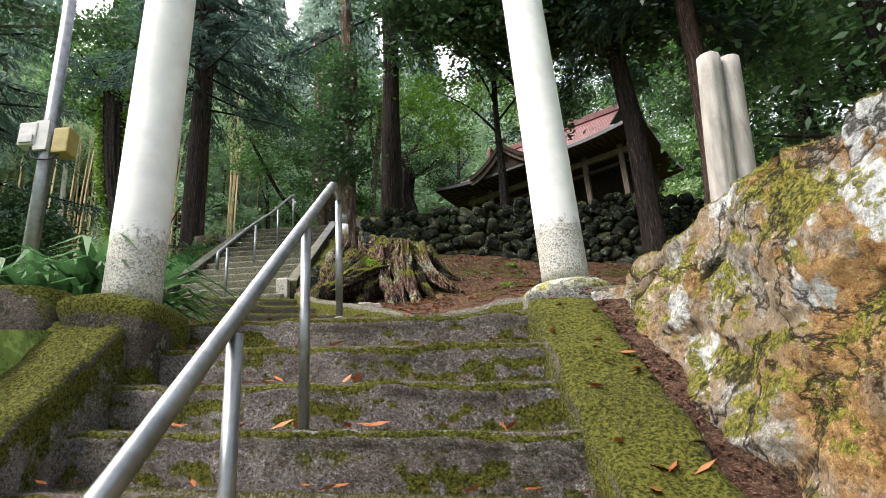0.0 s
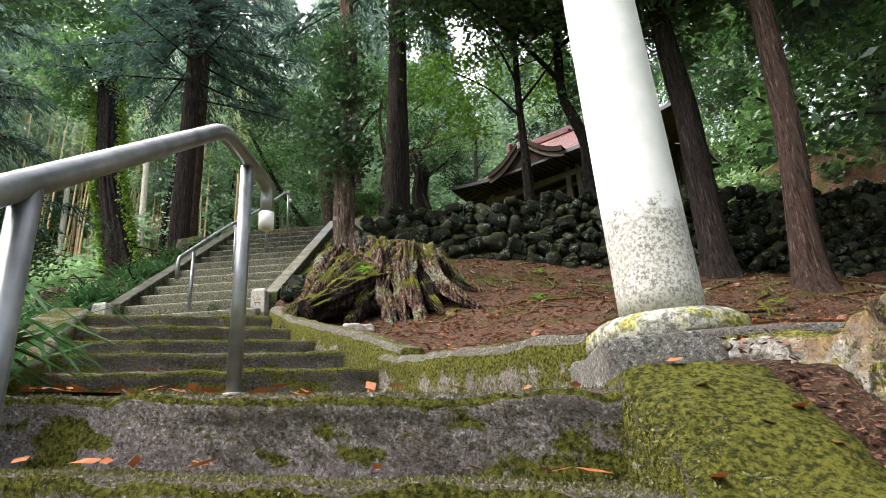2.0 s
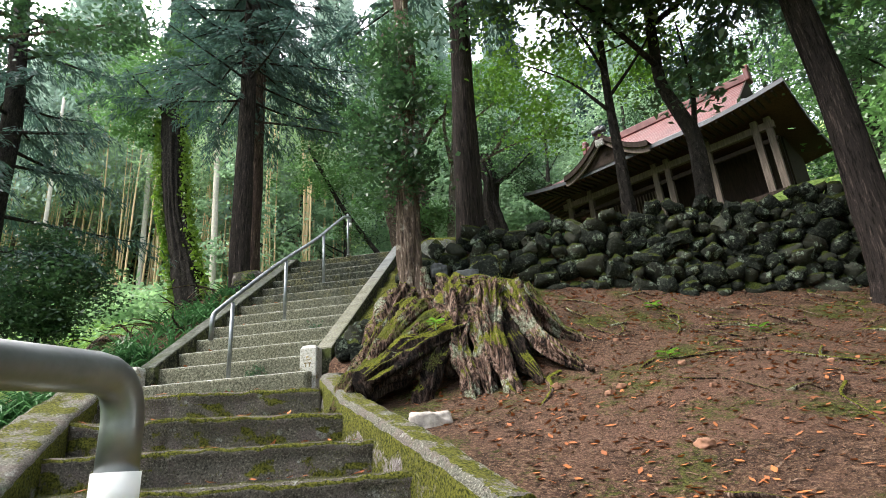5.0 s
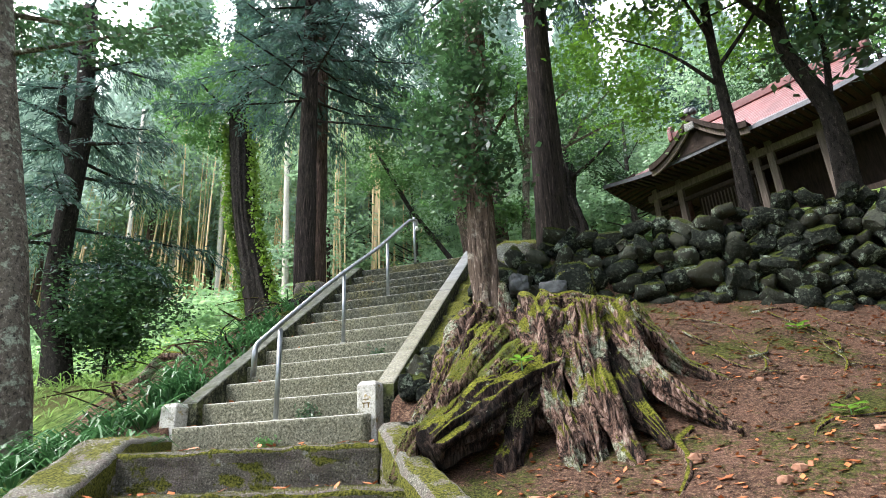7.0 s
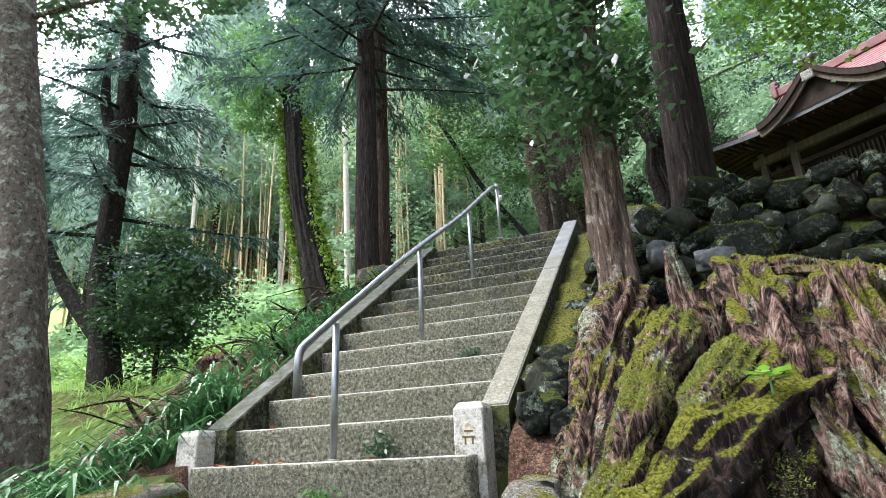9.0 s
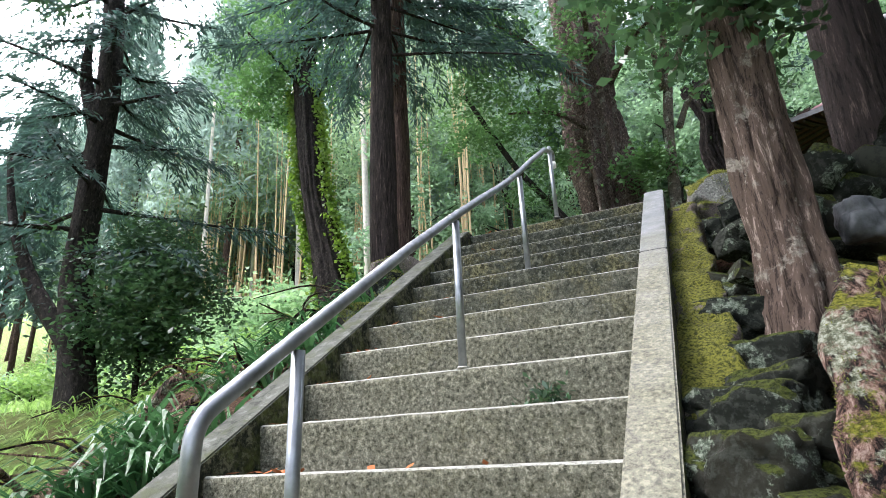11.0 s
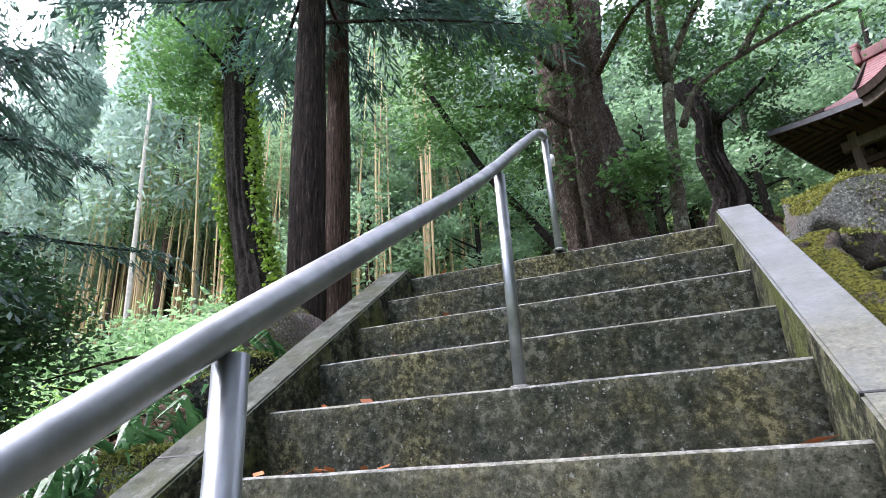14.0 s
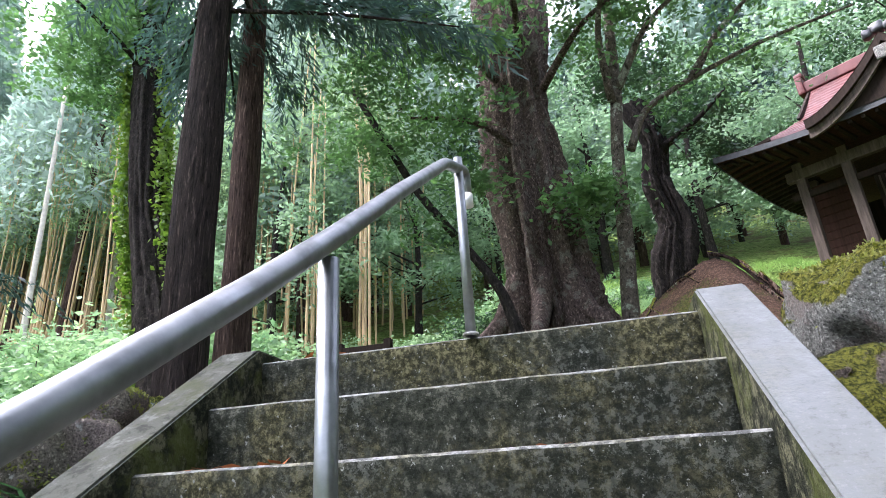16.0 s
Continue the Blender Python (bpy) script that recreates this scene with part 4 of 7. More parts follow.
def stump_body():
    n, m = 260, 60
    verts, faces = [], []
    for j in range(m + 10):
        h = min(j / m, 1.0)
        for i in range(n):
            a = 2 * math.pi * i / n
            d = Vector((math.cos(a), math.sin(a), 0))
            fin = abs(noise.noise(d * 2.6 + Vector((0, 0, h * 0.9)))) * 1.9
            groove = abs(noise.noise(d * 8 + Vector((3, 1, h * 0.7))))
            fine = abs(noise.noise(d * 21 + Vector((1, 4, h * 1.5))))
            flare = (1 - h) ** 1.6
            r = 0.31 + 0.12 * flare + (0.4 * flare + 0.14) * fin - 0.26 * (1 - groove * 3 if groove < 0.33 else 0) * (0.5 + 0.5 * h) - 0.07 * fine
            top = 0.98 + 0.3 * noise.noise(d * 2.2 + Vector((5, 0, 0))) + 0.3 * abs(noise.noise(d * 9)) - 0.1 * d.x
            if j > m:
                q = (j - m) / 10
                r *= 1 - 0.9 * q
                z = top * (1 - 0.5 * q) + 0.1 * noise.noise(d * 6 + Vector((q, 0, 0)))
            else:
                z = -0.3 + (top + 0.3) * h
            c = Vector((0.06 + d.x * r * 1.15, 0.12 + d.y * r * 0.85, z))
            c += noise.noise_vector(c * 6) * 0.05 + noise.noise_vector(c * 16) * 0.02
            verts.append(c)
    for j in range(m + 9):
        for i in range(n):
            k = (i + 1) % n
            faces.append((j * n + i, j * n + k, (j + 1) * n + k, (j + 1) * n + i))
    return mesh_of("trunk_base", verts, faces, STUMP, True)


part("trunk_base", stump_body(), stump)


def root(pts, r0, r1, seed, mat, label, deep=0.62):
    dense = []
    for p, q in zip(pts, pts[1:]):
        dense += [Vector(p).lerp(Vector(q), i / 16) for i in range(16)]
    dense.append(Vector(pts[-1]))
    for _ in range(10):
        dense = [dense[0]] + [(dense[i - 1] + dense[i] * 2 + dense[i + 1]) / 4 for i in range(1, len(dense) - 1)] + [dense[-1]]
    v, f = gnarled(dense, [r0 + (r1 - r0) * i / (len(dense) - 1) for i in range(len(dense))], 56, 2.4, deep, seed, 0.5)
    part("root", mesh_of("root", v, f, mat, True), stump, label)


LOG, STRIPPED = "dark rotten fallen log", "stripped reddish root with pale lichen"
MOSSED, RIDGE_MOSS = "lichen-grey root bulge", "moss-blanketed root ridge"
root([(0.08, -0.4, 0.6), (-0.15, -0.6, 0.46), (-0.38, -0.85, 0.28), (-0.6, -1.12, 0.1)], 0.15, 0.135, 3, STUMP_DARK, LOG, 0.3)
root([(0.0, -0.5, 0.5), (-0.12, -0.75, 0.28), (-0.16, -0.9, 0.02), (-0.16, -0.98, -0.15)], 0.1, 0.06, 4, STUMP_DARK, LOG, 0.4)
root([(-0.36, 0.0, 1.0), (-0.46, -0.3, 0.76), (-0.56, -0.6, 0.45), (-0.74, -0.92, 0.16), (-0.82, -1.08, -0.08)], 0.11, 0.085, 5, STUMP, RIDGE_MOSS, 0.4)
root([(-0.1, -0.3, 0.78), (-0.26, -0.55, 0.6), (-0.42, -0.8, 0.38)], 0.1, 0.06, 6, STUMP, RIDGE_MOSS, 0.4)
root([(-0.22, 0.25, 0.7), (-0.28, 0.25, 1.15), (-0.32, 0.24, 1.5)], 0.12, 0.025, 7, STUMP, STRIPPED)
root([(-0.05, 0.2, 0.7), (-0.02, 0.16, 1.1), (-0.03, 0.14, 1.32)], 0.12, 0.04, 8, STUMP, STRIPPED)
root([(-0.58, 0.55, 1.36), (-0.7, 0.25, 0.98), (-0.8, -0.05, 0.62), (-0.86, -0.4, 0.26), (-0.86, -0.6, 0.05)], 0.14, 0.08, 9, STUMP, MOSSED, 0.45)
root([(-0.48, 0.2, 1.08), (-0.58, -0.1, 0.75), (-0.66, -0.4, 0.35), (-0.7, -0.6, 0.12)], 0.1, 0.07, 10, STUMP_DARK, MOSSED)
root([(0.05, -0.05, 1.05), (0.07, -0.3, 0.8), (0.1, -0.6, 0.4), (0.22, -0.88, 0.04), (0.26, -1.0, -0.12)], 0.12, 0.045, 11, STUMP, STRIPPED)
root([(-0.03, 0.1, 1.22), (0.0, -0.25, 0.9), (0.02, -0.5, 0.5), (0.04, -0.6, 0.2)], 0.12, 0.08, 12, STUMP, STRIPPED)
root([(0.24, -0.02, 1.06), (0.27, -0.4, 0.66), (0.33, -0.72, 0.2), (0.36, -0.9, -0.08)], 0.1, 0.045, 13, STUMP, STRIPPED)
root([(0.38, 0.0, 1.1), (0.39, -0.35, 0.7), (0.42, -0.65, 0.34), (0.53, -0.88, 0.06), (0.58, -0.98, -0.08)], 0.13, 0.05, 14, STUMP, STRIPPED)
root([(0.54, 0.1, 1.12), (0.62, -0.15, 0.82), (0.74, -0.38, 0.55), (0.95, -0.55, 0.3), (1.2, -0.64, 0.08)], 0.12, 0.03, 15, STUMP, STRIPPED)
root([(0.5, 0.0, 0.95), (0.56, -0.35, 0.55), (0.66, -0.6, 0.26), (0.78, -0.82, 0.05)], 0.1, 0.04, 16, STUMP_DARK, STRIPPED)
root([(0.67, 0.35, 1.12), (0.85, 0.22, 0.86), (1.0, 0.15, 0.66), (1.2, 0.1, 0.5), (1.4, 0.05, 0.38)], 0.14, 0.05, 17, STUMP, RIDGE_MOSS)
root([(-0.02, 0.38, 1.32), (0.35, 0.36, 1.27), (0.72, 0.36, 1.16)], 0.075, 0.05, 18, STUMP, "flat piece of loose bark across the stump")
root([(0.75, -0.1, 0.4), (1.1, -0.35, 0.25), (1.5, -0.3, 0.17), (2.1, -0.6, 0.1)], 0.08, 0.02, 19, STUMP, STRIPPED)


def boulder(name, label, x, y, z, size, seed, mat, rz=0, rough=0.3, rx=0):
    bm = blob(seed, size, 4, rough)
    s = min(size)
    for v in bm.verts:
        v.co += noise.noise_vector(v.co * (1.3 / s) + Vector((seed, 0, 0))) * s * 0.2 * (rough + 0.1) + noise.noise_vector(v.co * (5 / s)) * s * 0.07
    ob = new(name, bm_mesh(name, bm, mat, True))
    ob.matrix_basis = pose(x, y, z, rx, 0, rz)
    return tagged(ob, label, "rock")


PALE_ROCK = plain("pale_granite", (0.32, 0.29, 0.255), 0.85, vary=0.45, scale=18)
PALE_ROCK_DARK = plain("grey_wall_stone", (0.05, 0.055, 0.055), 0.7, vary=0.6, scale=14)
RUST_ROCK = plain("rusty_rock", (0.26, 0.14, 0.09), 0.85, vary=0.35)
boulder("rock", "pale grey rock half sunk in the leaf litter", 0.12, 6.66, 3.36, (0.17, 0.11, 0.09), 2, PALE_ROCK, 20)
boulder("boulder", "broad mossy boulder built into the dry wall", 0.36, 10.02, 5.45, (0.26, 0.16, 0.28), 41, FIELD, 10, 0.3)
boulder("rock", "flat pale grey stone behind the stump", -0.24, 9.9, 5.5, (0.13, 0.1, 0.13), 42, PALE_ROCK_DARK, 15, 0.35)
boulder("rock", "flat grey stone behind the stump", 0.14, 9.85, 5.38, (0.18, 0.1, 0.1), 43, PALE_ROCK_DARK, 0, 0.3)
boulder("boulder", "large boulder with a thick moss cap beside the stair top", -0.54, 12.25, 6.64, (0.5, 0.34, 0.29), 11, mossy_stone("moss_capped_boulder", 0.56, 0.66, (0.26, 0.27, 0.24)), 8, 0.35)
boulder("boulder", "smooth round wet grey boulder", -0.52, 11.72, 6.34, (0.16, 0.16, 0.14), 12, plain("wet_grey_stone", (0.09, 0.097, 0.095), 0.4, vary=0.5, scale=14), 0, 0.08)
boulder("boulder", "mossy boulder beside the stairs", -0.83, 11.85, 6.36, (0.16, 0.16, 0.13), 13, MOSS_SLAB, 30)
boulder("boulder", "dark angular boulder beside the stairs", -0.84, 11.5, 6.06, (0.18, 0.17, 0.17), 14, FIELD, 60, 0.45)
boulder("boulder", "grey boulder at the end of the dry wall", -0.3, 11.55, 6.05, (0.2, 0.2, 0.22), 15, FIELD, 10, 0.4)
boulder("boulder", "dark boulder wedged under the round one", -0.58, 11.75, 6.08, (0.17, 0.17, 0.15), 18, FIELD, 80, 0.4)
boulder("rock", "pale lichen-covered rock leaning on the soil bank", -0.62, 11.5, 5.9, (0.12, 0.1, 0.12), 16, PALE_STONE, 30, 0.45)
boulder("rock", "rusty red flat rock beside the stair top", -0.75, 12.0, 6.28, (0.17, 0.11, 0.05), 17, RUST_ROCK, 20)
for k, (x, y, s) in enumerate([(-0.84, 8.45, 0.12), (-0.8, 8.75, 0.14), (-0.84, 9.1, 0.15), (-0.8, 9.45, 0.14), (-0.86, 9.9, 0.17), (-0.76, 10.3, 0.18), (-0.84, 10.65, 0.18), (-0.62, 8.55, 0.13), (-0.97, 8.3, 0.15), (-0.98, 8.62, 0.17), (-0.96, 8.95, 0.16), (-0.74, 8.2, 0.12)]):
    boulder("boulder", "dark field stone between the stair wall and the stump", x, y, hz(x, y) + s * 0.35, (s * 1.0, s * 1.5, s * 0.9), 60 + k, FIELD, 25 * k, 0.6)
for k, (x, y, s) in enumerate([(-3.6, 11.2, 0.3), (-3.75, 11.75, 0.26), (-4.6, 13.4, 0.35), (-4.3, 12.4, 0.3), (-3.55, 10.6, 0.2)]):
    boulder("boulder", "grey mossy boulder beside the stair wall", x, y, hz(x, y) + s * 0.3, (s, s * 0.8, s * 0.75), 20 + k, [FIELD, MOSSIER][k % 2], 40 * k)


# ---- leaves and trees ----
def leaf_quads(c, length, width, rng, droop=0.0, flat=0.5):
    n = len(c)
    a = rng.normal(size=(n, 3))
    a[:, 2] = a[:, 2] * (1 - flat) - droop
    a /= np.linalg.norm(a, axis=1, keepdims=True)
    u = rng.normal(size=(n, 3))
    u[:, 2] += 1.2
    b = np.cross(u, a)
    b /= np.linalg.norm(b, axis=1, keepdims=True) + 1e-9
    ln = (length * rng.uniform(0.6, 1.3, (n, 1))) * 0.5
    wd = (width * rng.uniform(0.6, 1.3, (n, 1))) * 0.5
    k = a * ln * 0.25
    return np.stack([c - a * ln, c - k + b * wd, c + a * ln, c - k - b * wd], 1)


def clumps(centres, radius, count, rng, flat=0.7):
    out = []
    for c, s, k in zip(centres, radius, count):
        p = rng.normal(size=(k, 3)) * s * 0.55
        p[:, 2] *= flat
        out.append(np.asarray(c) + p)
    return np.concatenate(out)


def spray_quads(starts, dirs, per, reach, needle, width, rn):
    """Flat drooping conifer sprays: needles set along both sides of a bending twig."""
    n = len(starts) * per
    s, d = np.repeat(np.asarray(starts, float), per, 0), np.repeat(np.asarray(dirs, float), per, 0)
    r = np.repeat(reach * rn.uniform(0.55, 1.25, (len(starts), 1)), per, 0)
    u, sign = rn.random((n, 1)), rn.choice([-1.0, 1.0], (n, 1))
    side = np.cross(d, [0, 0, 1.0])
    side /= np.linalg.norm(side, axis=1, keepdims=True) + 1e-9
    c = s + d * u * r + np.array([0, 0, -0.5]) * r * u ** 2 + side * sign * r * 0.34 * (1.05 - 0.8 * u) * rn.random((n, 1)) + rn.normal(size=(n, 3)) * 0.025
    a = d * 0.7 + side * sign * 0.6 + rn.normal(size=(n, 3)) * 0.22
    a[:, 2] -= 0.3 + 0.5 * u[:, 0]
    a /= np.linalg.norm(a, axis=1, keepdims=True)
    b = np.cross(a, rn.normal(size=(n, 3)) * 0.6 + [0, 0, 1.0])
    b /= np.linalg.norm(b, axis=1, keepdims=True) + 1e-9
    ln, wd = needle * rn.uniform(0.35, 0.65, (n, 1)), width * rn.uniform(0.35, 0.65, (n, 1))
    return np.stack([c - a * ln, c + b * wd, c + a * ln, c - b * wd], 1)


def bent(points, steps=5):
    out = []
    for p, q in zip(points, points[1:]):
        out += [Vector(p).lerp(Vector(q), i / steps) for i in range(steps)]
    out.append(Vector(points[-1]))
    for _ in range(2):
        out = [out[0]] + [(out[i - 1] + out[i] * 2 + out[i + 1]) / 4 for i in range(1, len(out) - 1)] + [out[-1]]
    return out


def trunk_mesh(path, r0, r1, bark_mat, seed, flare=0.6, wob=0.16, seg=22, squash=0.25, gnarl=0.0):
    d = bent(path, 26 if gnarl else 9)
    n = len(d)
    radii = []
    for i in range(n):
        t = i / (n - 1)
        radii.append((r0 + (r1 - r0) * t) * (1 + flare * math.exp(-t * (d[-1] - d[0]).length / 0.55)))
    v, f = gnarled(d, radii, 90, 2.4, gnarl, seed, gnarl * 0.8, 0.45) if gnarl else tube(d, radii, seg, wob, 2.2, seed, squash)
    return mesh_of("trunk", v, f, bark_mat, True)


def limb_mesh(path, r0, r1, bark_mat, seed, seg=8):
    d = bent(path, 4)
    n = len(d)
    v, f = tube(d, [r0 + (r1 - r0) * i / (n - 1) for i in range(n)], seg, 0.25, 2, seed)
    return mesh_of("limb", v, f, bark_mat, True)


def tree(name, label, path, r0, r1, bark_mat, leaf_mat, seed, limbs=(), crown=(), leaf=(0.12, 0.06), per=60, flare=0.6, auto=None, conifer=False, wob=0.16, squash=0.25, seg=22, flat=0.7, limb_r=0.35, gnarl=0.0):
    """A tree along path (world points). limbs: lists of world points; auto: (count, from height, to height, reach, rise)."""
    rs = random.Random(seed)
    rn = np.random.default_rng(seed)
    base = Vector(path[0])
    t = thing(name, label, "tree", at=base)
    rel = [Vector(p) - base for p in path]
    part("trunk", trunk_mesh(rel, r0, r1, bark_mat, seed, flare, wob, seg, squash, gnarl), t)
    tips, all_limbs = [], []
    for l in limbs:
        q = [Vector(p) - base for p in l]
        all_limbs.append((q, r0 * limb_r))
    if auto:
        count, z0, z1, reach, rise = auto
        dense = bent(rel, 9)
        for k in range(count):
            h = z0 + (z1 - z0) * (k + rs.random() * 0.8) / count
            p = min(dense, key=lambda q: abs(q.z - h))
            a = k * 2.4 + rs.uniform(-0.5, 0.5)
            ln = reach * rs.uniform(0.6, 1.15) * (1.0 - 0.45 * (h - z0) / max(0.1, z1 - z0) if conifer else 1.0)
            e = Vector((math.cos(a), math.sin(a), 0)) * ln
            mid = p + e * 0.5 + Vector((0, 0, rise * 0.6 + rs.uniform(-0.1, 0.1)))
            end = p + e + Vector((0, 0, rise + rs.uniform(-0.2, 0.2)))
            all_limbs.append(([p, mid, end], max(0.012, r0 * 0.16)))
    cen, rad, cnt, twigs = [], [], [], []
    for k, (q, r) in enumerate(all_limbs):
        part("limb", limb_mesh(q, r, r * 0.25, bark_mat, seed + k), t)
        d = bent(q, 4)
        n = len(d)
        for i in range(int(n * (0.3 if conifer else 0.4)), n):
            c = d[i]
            f = i / n
            if conifer:
                run = d[-1] - d[0]
                yaw = math.atan2(run.y, run.x)
                for q in range(3):
                    w = yaw + rs.uniform(-1.5, 1.5) * (1.1 - 0.5 * f)
                    twigs.append((c, (math.cos(w), math.sin(w), rs.uniform(-0.35, 0.1))))
            else:
                for _ in range(2):
                    o = Vector((rs.gauss(0, 0.3), rs.gauss(0, 0.3), rs.gauss(0.05, 0.18)))
                    cen.append(c + o), rad.append(rs.uniform(0.22, 0.45)), cnt.append(per)
    for c, s, k in crown:
        c = Vector(c) - base
        for _ in range(max(1, int(k / 60))):
            o = Vector((rs.gauss(0, s * 0.5), rs.gauss(0, s * 0.5), rs.gauss(0, s * 0.3)))
            cen.append(c + o), rad.append(rs.uniform(0.2, 0.5)), cnt.append(60)
    if twigs:
        q = spray_quads([tuple(c) for c, _ in twigs], [w for _, w in twigs], per, 0.75, leaf[0], leaf[1], rn)
        part("crown", quads_mesh("crown", q, leaf_mat), t)
    if cen:
        pts = clumps([tuple(c) for c in cen], rad, cnt, rn, flat)
        q = leaf_quads(pts, leaf[0], leaf[1], rn, 0.15, 0.55)
        part("crown", quads_mesh("crown", q, leaf_mat), t)
    return t


def on(x, y, dz=-0.15):
    return (x, y, hz(x, y) + dz)


# named trees round the path
tree("dead_tree", "thin peeling dead trunk wrapped in ivy behind the stump", [(-0.58, 9.75, 4.75), (-0.59, 9.79, 5.4), (-0.62, 9.8, 7.36), (-0.5, 9.85, 8.6), (-0.62, 9.8, 11.5)], 0.15, 0.11, SNAG, L_DARK, 3, flare=0.55, gnarl=0.22,
     crown=[((-0.66, 9.6, 6.75), 0.22, 600), ((-0.78, 9.55, 7.3), 0.36, 1000), ((-0.6, 9.6, 8.1), 0.32, 900), ((-0.6, 9.6, 8.9), 0.36, 900), ((-1.0, 9.55, 7.7), 0.4, 700), ((-0.35, 9.6, 6.9), 0.25, 400)], leaf=(0.1, 0.055))
tree("cedar_tree", "tall dark cedar with a flared foot on the stone wall", [(0.16, 10.75, 5.5), (0.15, 10.72, 6.4), (0.28, 10.7, 10.1), (0.35, 10.7, 16)], 0.23, 0.15, CEDAR_BARK, L_CEDAR, 4, flare=1.1, squash=0.35,
     auto=(16, 5.5, 10, 2.4, -0.4), conifer=True, leaf=(0.17, 0.04), per=45)
tree("maple_tree", "slender maple with bright green leaves before the shrine", [(2.42, 10.6, 5.8), (2.43, 10.55, 7.0), (2.43, 10.5, 8.15), (2.5, 10.5, 10.0), (2.4, 10.5, 11.5)], 0.085, 0.035, DARK_BARK, L_BRIGHT, 5, flare=0.3,
     limbs=[[(2.43, 10.5, 8.15), (2.85, 10.5, 8.65), (3.2, 10.4, 9.1), (3.6, 10.2, 9.9)], [(2.43, 10.5, 7.9), (1.9, 10.4, 8.5), (1.3, 10.3, 8.8)], [(2.45, 10.5, 8.6), (2.1, 10.1, 9.2), (1.6, 9.7, 9.7)]],
     crown=[((1.4, 11.2, 8.3), 0.6, 800), ((3.0, 11.4, 9.2), 0.6, 700), ((1.2, 11.2, 9.3), 0.8, 1200)], leaf=(0.09, 0.055), auto=(7, 3.0, 5.2, 1.2, 0.35), per=26)
tree("evergreen_tree", "leaning dark evergreen with spreading limbs on the stone wall", [(3.5, 10.75, 5.8), (3.56, 10.65, 7.4), (3.22, 10.55, 8.3), (3.3, 10.5, 9.9), (3.4, 10.3, 11)], 0.11, 0.06, DARK_BARK, L_DARK, 6, flare=0.4,
     limbs=[[(3.56, 10.65, 7.4), (3.7, 10.6, 8.2), (3.68, 10.6, 9.4)], [(3.22, 10.5, 8.6), (2.4, 9.9, 9.2), (1.4, 9.2, 9.6)], [(3.3, 10.4, 9.3), (4.2, 9.8, 9.6), (5.0, 9.4, 9.7)]],
     crown=[((2.0, 9.2, 10.2), 1.0, 3600), ((3.4, 8.8, 10.2), 1.0, 3600), ((4.6, 9.0, 9.9), 0.9, 2800), ((1.0, 9.4, 10.2), 0.9, 2600), ((5.6, 8.8, 10.0), 1.0, 2600), ((2.6, 7.4, 10.8), 1.3, 3600), ((4.6, 7.0, 10.8), 1.3, 3600), ((6.4, 7.6, 10.4), 1.2, 3000), ((3.0, 9.0, 9.6), 0.9, 1800), ((5.2, 9.0, 9.4), 1.0, 2200), ((6.8, 9.0, 9.0), 1.0, 2200), ((2.6, 9.6, 9.7), 0.8, 2400), ((4.0, 9.4, 9.6), 0.8, 2400), ((2.2, 9.8, 10.5), 0.8, 3000), ((3.4, 9.8, 10.5), 0.8, 3000), ((4.6, 9.6, 10.3), 0.8, 2600)], leaf=(0.15, 0.07), limb_r=0.45)
tree("cedar_tree", "dark leaning cedar trunk on the leaf-strewn slope", [(4.75, 9.4, 4.2), (4.78, 9.4, 5.2), (4.82, 9.4, 7.1), (4.72, 9.4, 9.4), (4.5, 9.4, 14)], 0.2, 0.15, CEDAR_BARK, L_CEDAR, 7, flare=0.6,
     auto=(16, 5.0, 9.0, 2.2, -0.2), conifer=True, leaf=(0.17, 0.04), per=40)
tree("cedar_tree", "reddish-barked cedar trunk on the slope", [(5.1, 8.0, 3.6), (5.16, 8.0, 4.4), (5.35, 8.0, 5.8), (5.5, 8.0, 8.0), (5.7, 8.0, 13)], 0.17, 0.13, RED_BARK, L_CEDAR, 8, flare=0.9,
     auto=(16, 5.0, 9.0, 2.0, -0.2), conifer=True, leaf=(0.17, 0.04), per=40)
tree("old_camphor_tree", "giant gnarled old tree with fissured bark above the stairs", [(-2.3, 19.2, 7.7), (-2.34, 19.2, 9.0), (-2.42, 19.2, 11.2), (-2.45, 19.2, 13.2), (-2.5, 19.2, 15.5), (-2.7, 19.3, 18)], 0.6, 0.42, OLD_BARK, L_MID, 9, flare=0.8, gnarl=0.55, squash=0.16, seg=64, limb_r=0.13,
     limbs=[[(-2.4, 18.9, 11.4), (-3.2, 18.2, 11.9), (-4.2, 17.8, 11.9)], [(-2.0, 18.8, 12.6), (-1.2, 18.0, 13.2), (-0.4, 17.4, 13.2)], [(-2.8, 18.8, 13.0), (-3.6, 17.6, 13.6), (-4.4, 16.6, 13.8)], [(-2.3, 18.7, 13.5), (-2.2, 17.2, 14.2), (-2.0, 15.8, 14.4)]],
     crown=[((-3.4, 17.6, 12.8), 0.9, 1000), ((-4.6, 17.6, 13.2), 1.0, 900), ((-1.6, 17.2, 13.9), 0.9, 1700), ((-2.6, 16.4, 14.4), 1.0, 1800), ((-5.4, 18.5, 12.2), 0.9, 700), ((-3.2, 18.0, 10.6), 0.5, 450), ((-1.5, 18.2, 10.0), 0.55, 1100), ((0.2, 17.8, 14.2), 1.0, 1400)], leaf=(0.15, 0.065))
